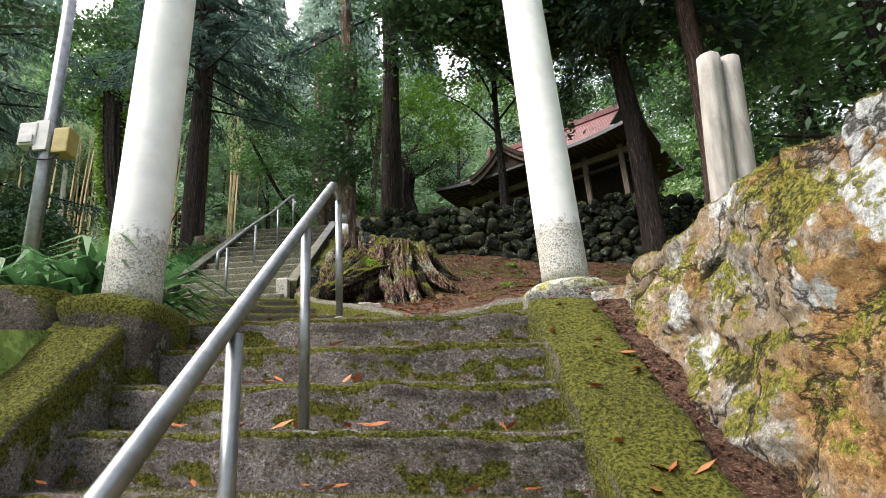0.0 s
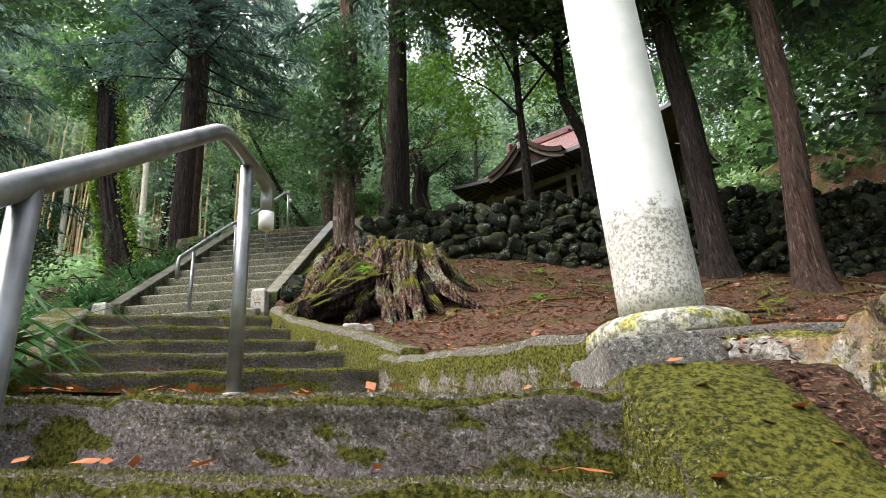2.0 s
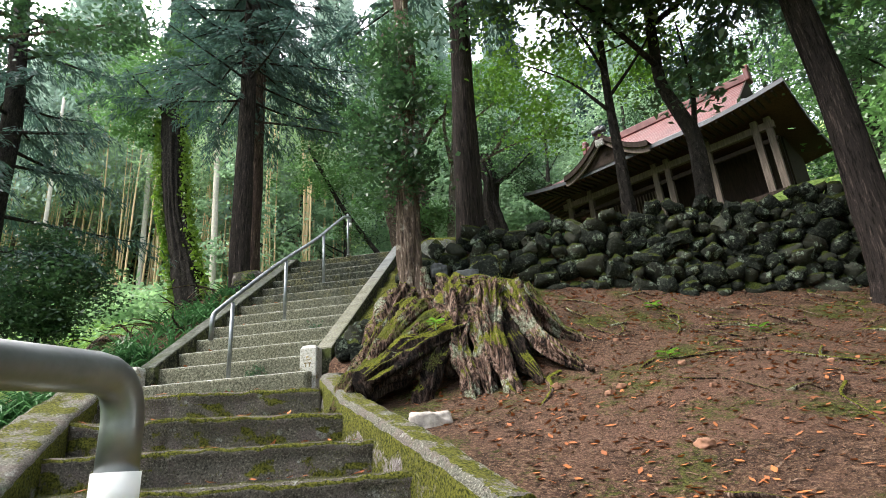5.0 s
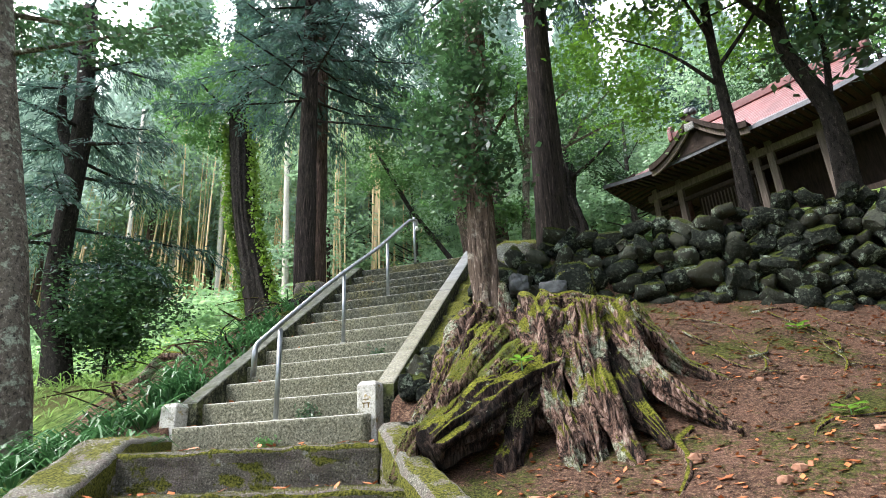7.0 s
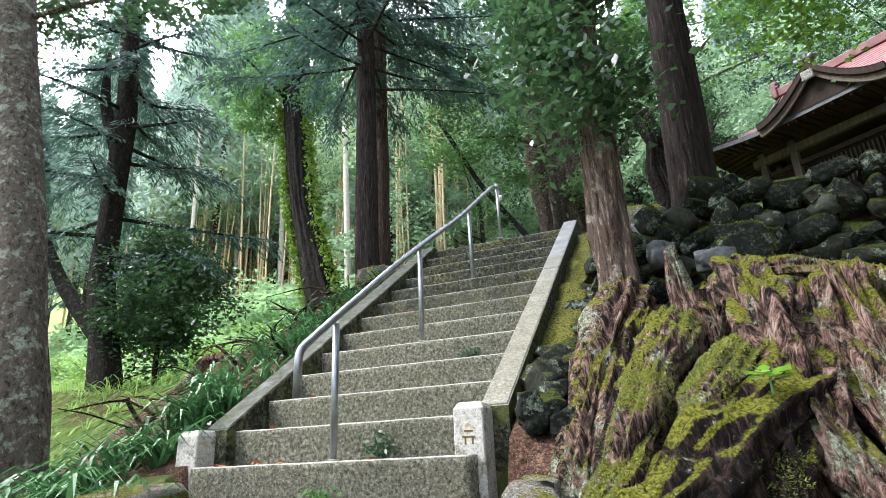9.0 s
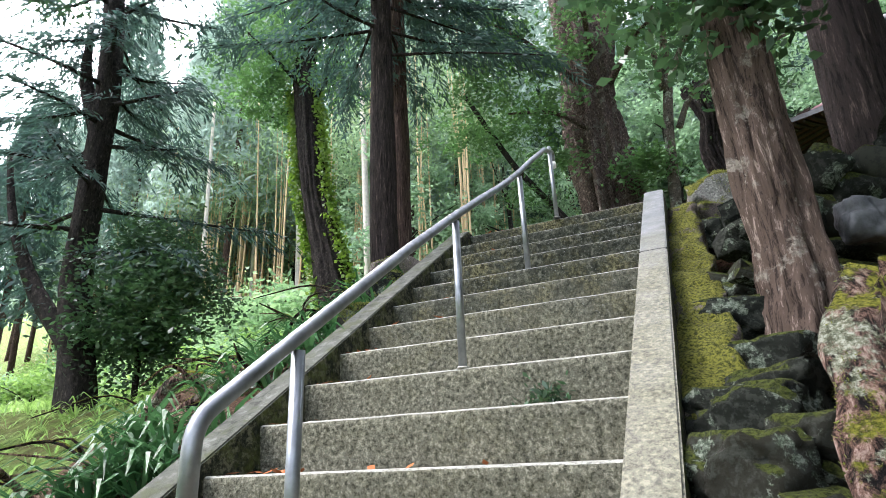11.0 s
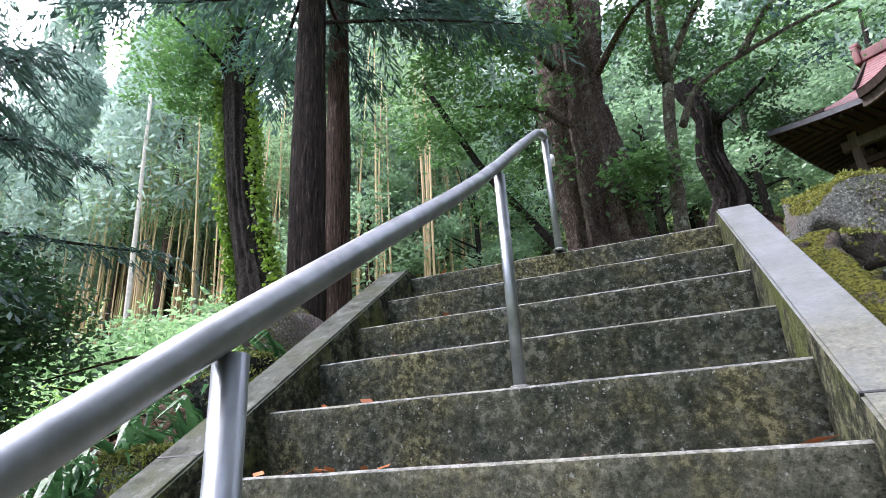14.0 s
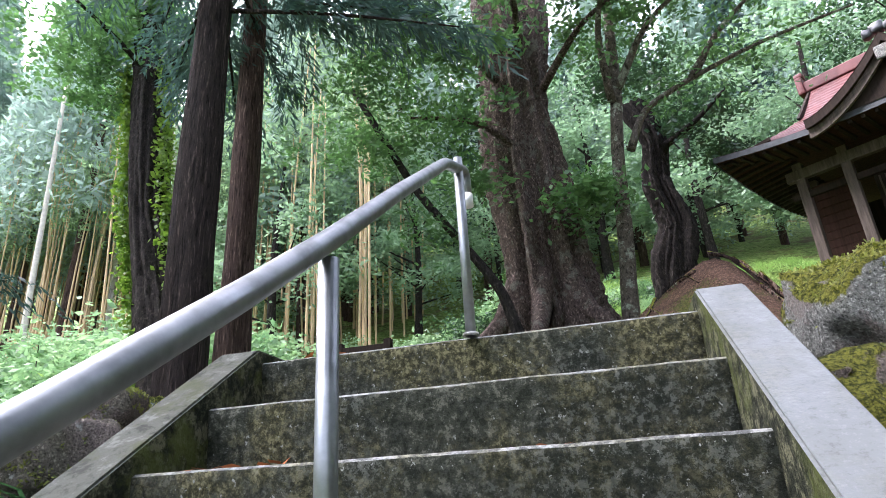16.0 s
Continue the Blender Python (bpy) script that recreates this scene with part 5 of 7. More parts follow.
for k, (a, r) in enumerate([(0.2, 0.2), (2.2, 0.16), (3.6, 0.25), (4.6, 0.2), (5.4, 0.22)]):
    p = Vector((-2.35, 19.2, 8.1))
    e = Vector((math.cos(a), math.sin(a), 0))
    ob = new("root", limb_mesh([p + e * 0.5 + Vector((0, 0, 1.0)), p + e * 0.85 + Vector((0, 0, 0.3)), p + e * 1.6 + Vector((0, 0, -0.3))], r, r * 0.4, OLD_BARK, k + 70, 14))
    ob.parent = [o for o in scene.objects if o.name.startswith("old_camphor")][0]
    ob.matrix_parent_inverse = Matrix.Translation(-ob.parent.location)
tree("slender_tree", "slender pale-barked tree with arching limbs beside the old tree", [(-1.2, 18.5, 7.7), (-1.18, 18.5, 8.3), (-0.95, 18.5, 11.0), (-0.8, 18.5, 12.0), (-0.64, 18.5, 14.2)], 0.12, 0.08, GREY_BARK, L_MID, 10, flare=0.2, wob=0.3,
     limbs=[[(-0.75, 18.5, 10.9), (-0.45, 18.5, 11.6), (0.4, 18.5, 12.0), (1.5, 18.5, 12.4), (2.9, 18.5, 12.7)], [(0.4, 18.5, 12.0), (0.9, 18.4, 12.7), (1.8, 18.2, 13.4)], [(-0.8, 18.5, 12.0), (-0.2, 18.0, 12.9), (0.6, 17.6, 13.2)], [(-0.9, 18.4, 11.8), (-1.0, 17.8, 12.8), (-0.7, 17.0, 13.4)]],
     crown=[((0.8, 18, 13.6), 0.8, 900), ((2.2, 18, 13.6), 0.7, 900), ((-0.4, 17.8, 13.8), 0.7, 900)], leaf=(0.13, 0.06), per=24, limb_r=0.62)
tree("broken_tree", "dark gnarled broken trunk with knots on the bank", [(-0.15, 22, 8.5), (-0.05, 22, 9.7), (0.25, 22, 10.8), (0.02, 22, 11.9), (0.1, 22, 12.8), (-0.2, 22, 13.9)], 0.31, 0.25, DARK_BARK, L_DARK, 11, flare=0.5, gnarl=0.42, limb_r=0.3,
     limbs=[[(0.1, 22, 12.6), (0.9, 21.6, 12.9), (1.7, 21.3, 13.5)]], crown=[((-1.0, 22, 14.8), 0.9, 1500), ((1.2, 22.5, 13.8), 0.9, 1500), ((0.8, 22.5, 15.2), 0.9, 1300), ((1.8, 22.8, 12.6), 0.7, 1000)], leaf=(0.15, 0.07))
tree("slender_tree", "thin leaning sapling across the old tree", [(-2.6, 17.5, 7.5), (-2.9, 17.5, 8.6), (-4.08, 17.5, 10.36), (-5.12, 17.5, 12.5)], 0.075, 0.05, DARK_BARK, L_MID, 12, flare=0.2,
     crown=[((-4.2, 17.3, 11.2), 0.8, 1000), ((-5.0, 17.2, 12.2), 1.0, 1200), ((-3.6, 17.4, 9.6), 0.55, 500)], leaf=(0.13, 0.05))
tree("cedar_tree", "tall dark straight cedar beyond the stair wall", [(-5.5, 14.4, 5.2), (-5.5, 14.4, 8.6), (-5.56, 14.4, 14), (-5.6, 14.4, 19)], 0.235, 0.155, CEDAR_BARK, L_CEDAR, 13, flare=0.45,
     auto=(52, 6.6, 13.8, 3.0, -0.55), conifer=True, leaf=(0.17, 0.034), per=34)
tree("cedar_tree", "reddish straight cedar beyond the stair wall", [(-5.86, 15.7, 5.6), (-5.86, 15.7, 9.6), (-5.92, 15.7, 16), (-5.95, 15.7, 20)], 0.19, 0.13, RED_BARK, L_CEDAR, 14, flare=0.4,
     auto=(24, 8.2, 14, 2.5, -0.5), conifer=True, leaf=(0.17, 0.034), per=30)
IVY_PATH = [(-8.65, 18.3, 6.0), (-8.85, 18.3, 7.7), (-9.95, 18.4, 11.3), (-10.6, 18.5, 16), (-10.9, 18.6, 21)]
ivy = tree("ivy_clad_tree", "leaning dark trunk with bright ivy down its sides", IVY_PATH, 0.5, 0.3, DARK_BARK, L_MID, 15, flare=0.4, auto=(12, 8.0, 14, 2.4, 0.6), per=50, leaf=(0.14, 0.08), gnarl=0.2,
     crown=[((-10.8, 18.4, 16.4), 1.6, 4200), ((-11.8, 18.0, 15.4), 1.3, 3000), ((-10.0, 18.0, 17.8), 1.4, 3000)])
ivy_rn = np.random.default_rng(15)
climb = bent([Vector(p) - Vector(IVY_PATH[0]) for p in IVY_PATH], 14)
ivy_at = []
for p in climb:
    if 1.2 < p.z < 9:
        for side in (-0.5, 0.48):
            c = np.array(p) + [side, -0.12, 0]
            ivy_at.append(c + ivy_rn.normal(size=(85, 3)) * [0.075, 0.12, 0.2])
part("ivy", quads_mesh("ivy", leaf_quads(np.concatenate(ivy_at), 0.11, 0.1, ivy_rn, 0.5, 0.3), L_IVY), ivy, "bright yellow-green ivy")
tree("forked_cedar_tree", "dark forked conifer with drooping sprays by the clearing", [(-9.5, 12.5, 4.3), (-9.6, 12.5, 5.4), (-10.2, 12.5, 7.6), (-10.25, 12.5, 11.3), (-10.8, 12.5, 15)], 0.29, 0.17, DARK_BARK, L_CEDAR, 16, flare=0.4, limb_r=0.62,
     limbs=[[(-9.75, 12.5, 6.2), (-10.9, 12.3, 7.4), (-11.8, 12.2, 8.8), (-12.4, 12.2, 10.4)], [(-10.2, 12.5, 10.2), (-10.9, 12.4, 11.6), (-11.0, 12.4, 13)]],
     auto=(32, 3.8, 10.8, 2.7, -0.35), conifer=True, leaf=(0.17, 0.032), per=30)
tree("broadleaf_tree", "thick lichen-spotted trunk beside the strap leaves", [(-6.15, 9.0, 3.3), (-6.35, 9.0, 4.6), (-6.95, 9.0, 6.7), (-8.2, 9.0, 10.5), (-8.9, 9, 13)], 0.3, 0.23, GREY_BARK, L_DARK, 17, flare=0.5,
     auto=(10, 6.5, 9.5, 2.5, 0.5), leaf=(0.14, 0.07), per=60)
tree("small_evergreen_tree", "small dense dark evergreen at the edge of the clearing", [(-8.9, 12.9, 4.9), (-8.95, 12.9, 5.6), (-9.0, 12.9, 7.4)], 0.06, 0.03, DARK_BARK, L_DARK, 18, flare=0.2,
     crown=[((-8.9, 12.9, 6.4), 0.85, 4000), ((-8.4, 12.8, 7.2), 0.85, 4200), ((-9.1, 12.9, 7.9), 0.75, 3000), ((-9.5, 12.9, 6.9), 0.7, 2600)], leaf=(0.11, 0.055))
for k, (x, y, z, s) in enumerate([(2.21, 2.15, 3.3, 0.049), (2.311, 2.17, 3.295, 0.048)]):
    v, f = tube(bent([(-0.13, 0, -1.1), (-0.06, 0, -0.5), (0, 0.0, 0)], 6), [s * (1.06 - 0.005 * i) for i in range(13)], 28, 0.16, 2.6, k)
    ob = new("cut_post", mesh_of("cut_post", v, f, CUT_WOOD, True))
    ob.location = (x, y, z)
    tagged(ob, "pale grey barkless cut post standing on the rock wall", "post", "pair of cut posts")


# ---- utility pole ----
pole = thing("utility_pole", "thin grey steel pole carrying two small boxes", "pole", at=(-2.5, 4.6, 2.5))
v, f = tube([(0, 0, -0.2), (-0.03, 0, 2.2), (-0.1, 0, 5.5)], [0.062, 0.058, 0.052], 20)
part("shaft", mesh_of("shaft", v, f, STEEL, True), pole)
b1 = part("switch_box", bm_mesh("switch_box", box_bm(-0.24, -0.08, -0.1, 0.02, 2.03, 2.26, 0.012), BOX_GREY), pole, "grey plastic meter box")
part("lower_box", bm_mesh("lower_box", box_bm(-0.22, -0.1, -0.115, -0.1, 2.05, 2.13, 0.005), BOX_GREY), b1)
part("back_plate", bm_mesh("back_plate", box_bm(-0.1, 0.02, -0.09, -0.065, 1.98, 2.28, 0.004), BOX_GREY), pole)
part("lamp_box", bm_mesh("lamp_box", box_bm(0.06, 0.2, -0.08, 0.08, 1.95, 2.2, 0.012), BOX_YELLOW), pole, "yellowed translucent box")
v, f = tube(bent([(-0.14, -0.06, 2.03), (-0.1, -0.08, 1.9), (0.04, -0.07, 1.88), (0.12, -0.04, 1.95)], 5), [0.008] * 16, 8)
part("cable", mesh_of("cable", v, f, BLACK, True), pole)


# ---- shrine ----
UX, UY = 0.81, -0.586
shrine = thing("shrine_hall", "old timber shrine hall with a weathered red sheet roof", "building")
shrine.matrix_basis = Matrix(((UX, -UY, 0, 1.22), (UY, UX, 0, 22.08), (0, 0, 1, 9.55), (0, 0, 0, 1)))
LEN, DEEP, EAVE, RIDGE, INSET = 8.7, 5.6, 2.4, 4.75, 1.45
GA, GW, GH = 3.4, 1.5, 1.0


def roof_z(x, y):
    df, ds = np.minimum(y, DEEP - y), np.minimum(x, LEN - x)
    main = EAVE + (RIDGE - EAVE) * (np.clip(df, 0, DEEP / 2) / (DEEP / 2)) ** 1.28
    side = EAVE + (RIDGE - EAVE) * (np.clip(ds, 0, DEEP / 2) / (DEEP / 2)) ** 1.28
    z = np.where(ds < INSET, np.minimum(main, side), main)
    lift = 0.28 * np.clip(1 - np.hypot(np.minimum(x, LEN - x), np.minimum(y, DEEP - y)) / 2.4, 0, 1) ** 1.6
    d = np.where((ds < INSET) & (side < main), ds, df)
    return z + lift + 0.022 * (1 - (d / 0.13) % 1.0)


def roof():
    xs = np.unique(np.concatenate([np.linspace(0, LEN, 120), [INSET - 0.001, LEN - INSET + 0.001]]))
    ys = np.linspace(0, DEEP, 173)
    X, Y = np.meshgrid(xs, ys)
    Z = roof_z(X, Y)
    n = len(xs)
    top = np.stack([X.ravel(), Y.ravel(), Z.ravel()], 1)
    faces, slots = [], []
    for j in range(len(ys) - 1):
        for i in range(n - 1):
            a = j * n + i
            faces.append((a, a + 1, a + n + 1, a + n))
            edge = min(ys[j], DEEP - ys[j])
            slots.append(1 if (edge < 0.85 and xs[i] > GA + GW - 0.1) or LEN - xs[i] < INSET else 0)
    return mesh_of("roof", top, faces, [ROOF, TILE], False, slots)


roof_ob = part("roof", roof(), shrine, "weathered red sheet roof in horizontal courses")


def eave_strip(pts, tall, mat, name, parent, inset=0.0):
    verts, faces = [], []
    for x, y in pts:
        z = float(roof_z(np.array(x), np.array(y)))
        verts += [(x, y, z - 0.005), (x, y, z - tall)]
    n = len(pts)
    for i in range(n):
        a, b = 2 * i, 2 * ((i + 1) % n)
        faces.append((a, b, b + 1, a + 1))
    return part(name, mesh_of(name, verts, faces, mat), parent)


ring = [(x, 0.0) for x in np.linspace(0, LEN, 40)[:-1]] + [(LEN, y) for y in np.linspace(0, DEEP, 28)[:-1]] + [(x, DEEP) for x in np.linspace(LEN, 0, 40)[:-1]] + [(0.0, y) for y in np.linspace(DEEP, 0, 28)[:-1]]
eave_strip(ring, 0.13, TILE, "eave_edge", roof_ob)
xs, ys = np.linspace(0.03, LEN - 0.03, 40), np.linspace(0.03, DEEP - 0.03, 28)
X, Y = np.meshgrid(xs, ys)
lift = 0.28 * np.clip(1 - np.hypot(np.minimum(X, LEN - X), np.minimum(Y, DEEP - Y)) / 2.4, 0, 1) ** 1.6
Z = EAVE - 0.11 + lift + 0.16 * np.clip(np.minimum(np.minimum(X, LEN - X), np.minimum(Y, DEEP - Y)) / 1.2, 0, 1)
part("soffit", mesh_of("soffit", np.stack([X.ravel(), Y.ravel(), Z.ravel()], 1), [(j * 40 + i, j * 40 + 40 + i, j * 40 + 41 + i, j * 40 + 1 + i) for j in range(27) for i in range(39)], WOOD_RED), shrine, "reddish boarded soffit")
raf = bm_mesh("rafter", box_bm(-0.03, 0.03, 0.06, 1.15, -0.035, 0.035), WOOD_DARK)
for k in range(40):
    x = 0.12 + (LEN - 0.24) * k / 39
    zz = EAVE - 0.15 + 0.28 * max(0, 1 - min(x, LEN - x) / 2.4) ** 1.6
    part("rafter", raf, shrine, at=pose(x, 0, zz, 7, 0, 0))
for k in range(24):
    y = 0.15 + (DEEP - 0.3) * k / 23
    zz = EAVE - 0.15 + 0.28 * max(0, 1 - min(y, DEEP - y) / 2.4) ** 1.6
    part("rafter", raf, shrine, at=pose(0, y, zz, 7, 0, -90))
part("ridge", bm_mesh("ridge", box_bm(INSET - 0.1, LEN - INSET + 0.1, DEEP / 2 - 0.13, DEEP / 2 + 0.13, RIDGE - 0.08, RIDGE + 0.2, 0.03), ROOF), shrine, "red sheet-covered ridge")
for x in (INSET - 0.15, LEN - INSET + 0.15):
    orn = part("ridge_ornament", bm_mesh("ridge_ornament", box_bm(x - 0.08, x + 0.08, DEEP / 2 - 0.2, DEEP / 2 + 0.2, RIDGE - 0.12, RIDGE + 0.36, 0.05), ROOF), shrine)
    part("knob", bm_mesh("knob", box_bm(x - 0.1, x + 0.1, DEEP / 2 - 0.12, DEEP / 2 + 0.12, RIDGE + 0.36, RIDGE + 0.5, 0.05), ROOF), orn)
    # gable board under the ridge end
    s = 1 if x < 4 else -1
    part("gable_board", mesh_of("gable_board", [(x + s * 0.08, DEEP / 2 - 1.5, EAVE + 1.0), (x + s * 0.08, DEEP / 2 + 1.5, EAVE + 1.0), (x + s * 0.08, DEEP / 2, RIDGE), (x + s * 0.14, DEEP / 2 - 1.5, EAVE + 1.0), (x + s * 0.14, DEEP / 2 + 1.5, EAVE + 1.0), (x + s * 0.14, DEEP / 2, RIDGE)],
         [(0, 1, 2), (5, 4, 3), (0, 2, 5, 3), (1, 4, 5, 2)], WOOD_DARK), shrine)

# the small front gable


def gable_z(a):
    t = np.clip(np.abs(a - GA) / GW, 0, 1)
    return EAVE + 0.08 + GH * (1 - t) ** 1.7


def front_gable():
    al, bl = np.linspace(GA - GW, GA + GW, 57), np.linspace(-0.28, 1.9, 12)
    verts, faces = [], []
    for b in bl:
        for a in al:
            verts.append((a, b, float(gable_z(a)) + 0.012 * ((abs(a - GA) / 0.1) % 1.0)))
    n = len(al)
    for j in range(len(bl) - 1):
        for i in range(n - 1):
            faces.append((j * n + i, j * n + i + 1, (j + 1) * n + i + 1, (j + 1) * n + i))
    return mesh_of("gable_roof", verts, faces, ROOF)


gable = part("front_gable", front_gable(), shrine, "curved red front gable roof")


def board(y0, y1, drop0, drop1, mat, name):
    al = np.linspace(GA - GW, GA + GW, 57)
    verts, faces = [], []
    for a in al:
        z = float(gable_z(a))
        verts += [(a, y0, z - drop0), (a, y0, z - drop1), (a, y1, z - drop0), (a, y1, z - drop1)]
    for i in range(len(al) - 1):
        o = 4 * i
        faces += [(o, o + 4, o + 5, o + 1), (o + 2, o + 3, o + 7, o + 6), (o + 1, o + 5, o + 7, o + 3), (o, o + 2, o + 6, o + 4)]
    return mesh_of(name, verts, faces, mat)


part("bargeboard", board(-0.27, -0.19, -0.015, 0.17, WOOD_DARK, "bargeboard"), gable, "dark curved bargeboard")
part("inner_board", board(-0.17, -0.1, 0.15, 0.34, WOOD_GREY, "inner_board"), gable)
bm = blob(3, (0.17, 0.04, 0.16), 3, 0.35)
part("carved_pendant", bm_mesh("carved_pendant", bm, PALE_STONE, True), gable, "pale carved gable pendant", at=(GA, -0.3, EAVE + 0.68))
for k, (x, s) in enumerate([(GA - 0.16, 0.1), (GA + 0.16, 0.1), (GA, 0.13)]):
    part("crest", bm_mesh("crest", blob(30 + k, (s, 0.12, s), 3, 0.3), TILE, True), gable, at=(x, -0.2, EAVE + 0.08 + GH + 0.08 + 0.05 * (k == 2)))
part("gable_infill", mesh_of("gable_infill", [(GA - 1.4, -0.02, EAVE), (GA + 1.4, -0.02, EAVE), (GA + 0.3, -0.02, EAVE + 0.75), (GA - 0.3, -0.02, EAVE + 0.75)], [(0, 1, 2, 3)], WOOD_DARK), gable)
# posts, walls, floor
post_me = bm_mesh("post", box_bm(-0.09, 0.09, -0.09, 0.09, -0.3, EAVE - 0.05, 0.012), WOOD_GREY)
for a, b in ((1.15, 1.2), (2.0, 1.2), (4.39, 1.2), (4.8, 1.2), (6.1, 1.2), (7.5, 1.15), (7.85, 1.2), (1.0, 2.4), (1.0, 4.5), (7.7, 2.6), (7.7, 4.5)):
    part("post", post_me, shrine, "grey weathered timber post", at=(a, b, 0))
part("lintel", bm_mesh("lintel", box_bm(0.9, 8.0, 1.1, 1.25, EAVE - 0.42, EAVE - 0.2, 0.01), WOOD_GREY), shrine)
part("brace_beam", bm_mesh("brace_beam", box_bm(0.9, 8.0, 1.12, 1.22, EAVE - 0.85, EAVE - 0.72, 0.01), WOOD_DARK), shrine)
plank = bm_mesh("plank", box_bm(0, 0.86, -0.02, 0.02, 0.004, 0.176, 0.006), WOOD_RED)
for k in range(11):
    part("plank", plank, shrine, at=(1.08, 1.9, 0.05 + 0.18 * k))
    part("plank", plank, shrine, at=pose(1.05, 2.0, 0.05 + 0.18 * k, 0, 0, 90))
bar = bm_mesh("lattice_bar", box_bm(-0.015, 0.015, -0.015, 0.015, 0.9, 1.75), WOOD_GREY)
door = part("lattice_door", bm_mesh("lattice_door", box_bm(2.2, 4.2, 1.86, 1.94, 0.05, 1.95, 0.01), WOOD_DARK), shrine, "dark timber lattice door")
for k in range(18):
    part("lattice_bar", bar, door, at=(2.3 + 0.106 * k, 1.83, 0))
part("back_wall", bm_mesh("back_wall", box_bm(4.3, 7.8, 2.5, 2.6, 0, 2.3), WOOD_DARK), shrine)
part("end_wall", bm_mesh("end_wall", box_bm(7.75, 7.85, 2.6, 4.8, 0, 2.3), WOOD_DARK), shrine)
part("rear_wall", bm_mesh("rear_wall", box_bm(0.95, 7.8, 4.8, 4.9, 0, 2.3), WOOD_DARK), shrine)
part("floor", bm_mesh("floor", box_bm(0.85, 8.0, 0.9, 4.95, -0.5, 0.04, 0.01), WOOD_DARK), shrine)


# ---- forest round about ----
def stock_cedar(seed, tall, mat, quads, size, wide=2.4):
    rs, rn = random.Random(seed), np.random.default_rng(seed)
    t = thing("cedar_tree", "straight forest cedar on the hillside", "tree", "hillside cedars")
    v, f = tube(bent([(0, 0, -0.6), (0.05, 0, tall * 0.5), (0, 0.05, tall)], 5), [0.2 - 0.016 * i for i in range(11)], 10, 0.1, 2, seed)
    part("trunk", mesh_of("trunk", v, f, RED_BARK, True), t)
    h = rn.beta(1.3, 1.2, quads) * 0.72 + 0.28
    a = rn.uniform(0, 2 * math.pi, quads)
    bough = np.floor(h * 26)
    a = np.floor(a / 0.9) * 0.9 + bough * 1.3 + rn.normal(size=quads) * 0.2
    r = wide * (0.1 + (1.03 - h) ** 0.6) * rn.uniform(0.25, 1.0, quads) ** 0.6
    c = np.stack([np.cos(a) * r, np.sin(a) * r, h * tall - r * 0.28 + rn.normal(size=quads) * 0.16], 1)
    part("crown", quads_mesh("crown", leaf_quads(c, size, size * 0.3, rn, 0.7, 0.4), mat), t)
    return t


def stock_broadleaf(seed, tall, mat, quads, size, spread):
    rs, rn = random.Random(seed), np.random.default_rng(seed)
    t = thing("broadleaf_tree", "dense broadleaf tree on the wooded slope", "tree", "hillside broadleaf trees")
    v, f = tube(bent([(0, 0, -0.6), (0.2, 0.1, tall * 0.4), (0, 0.05, tall * 0.85)], 5), [0.2 - 0.014 * i for i in range(11)], 10, 0.2, 2, seed)
    part("trunk", mesh_of("trunk", v, f, DARK_BARK, True), t)
    k = 46
    cen, rad = [], []
    for i in range(k):
        h = rs.uniform(0.22, 1.0)
        a = rs.uniform(0, 6.28)
        r = spread * math.sqrt(max(0.05, 1 - (2 * h - 1.1) ** 2)) * rs.uniform(0.35, 1.0)
        cen.append((math.cos(a) * r, math.sin(a) * r, h * tall))
        rad.append(rs.uniform(0.55, 1.05))
        if i % 6 == 0:
            part("limb", limb_mesh([(0.1, 0, h * tall * 0.7), (cen[-1][0] * 0.5, cen[-1][1] * 0.5, h * tall * 0.85), cen[-1]], 0.05, 0.015, DARK_BARK, i, 6), t)
    pts = clumps(cen, rad, [quads // k] * k, rn, 0.6)
    part("crown", quads_mesh("crown", leaf_quads(pts, size, size * 0.5, rn, 0.1, 0.55), mat), t)
    return t


def stock_bamboo(seed, tall):
    rs, rn = random.Random(seed), np.random.default_rng(seed)
    t = thing("bamboo", "tall thin yellow-green bamboo stem in the grove", "bamboo", "bamboo grove")
    lean = rs.uniform(-0.5, 0.5)
    path = bent([(0, 0, -0.4), (lean * 0.2, 0, tall * 0.5), (lean, 0.2, tall)], 8)
    v, f = tube(path, [0.052 - 0.002 * i for i in range(len(path))], 8)
    part("culm", mesh_of("culm", v, f, BAMBOO, True), t)
    cen = [tuple(Vector(path[-1]).lerp(Vector(path[11]), rs.random()) + Vector((rs.gauss(0, 0.6), rs.gauss(0, 0.6), 0))) for _ in range(22)]
    pts = clumps(cen, [0.7] * 22, [13] * 22, rn, 0.8)
    part("crown", quads_mesh("crown", leaf_quads(pts, 0.3, 0.06, rn, 0.5, 0.4), L_BAMBOO), t)
    return t


def stock_shrub(seed, mat, label, size, leaf, count):
    rn = np.random.default_rng(seed)
    rs = random.Random(seed)
    t = thing("shrub", label, "shrub", "undergrowth shrubs")
    cen = [(rs.gauss(0, size * 0.45), rs.gauss(0, size * 0.45), abs(rs.gauss(size * 0.55, size * 0.3))) for _ in range(18)]
    for c in cen[:5]:
        part("stem", limb_mesh([(0, 0, -0.15), (c[0] * 0.4, c[1] * 0.4, c[2] * 0.6), c], 0.015, 0.005, DARK_BARK, seed, 5), t)
    pts = clumps(cen, [size * 0.4] * 18, [count // 18] * 18, rn, 0.7)
    part("leaves", quads_mesh("leaves", leaf_quads(pts, leaf, leaf * 0.45, rn, 0.1, 0.6), mat), t)
    return t


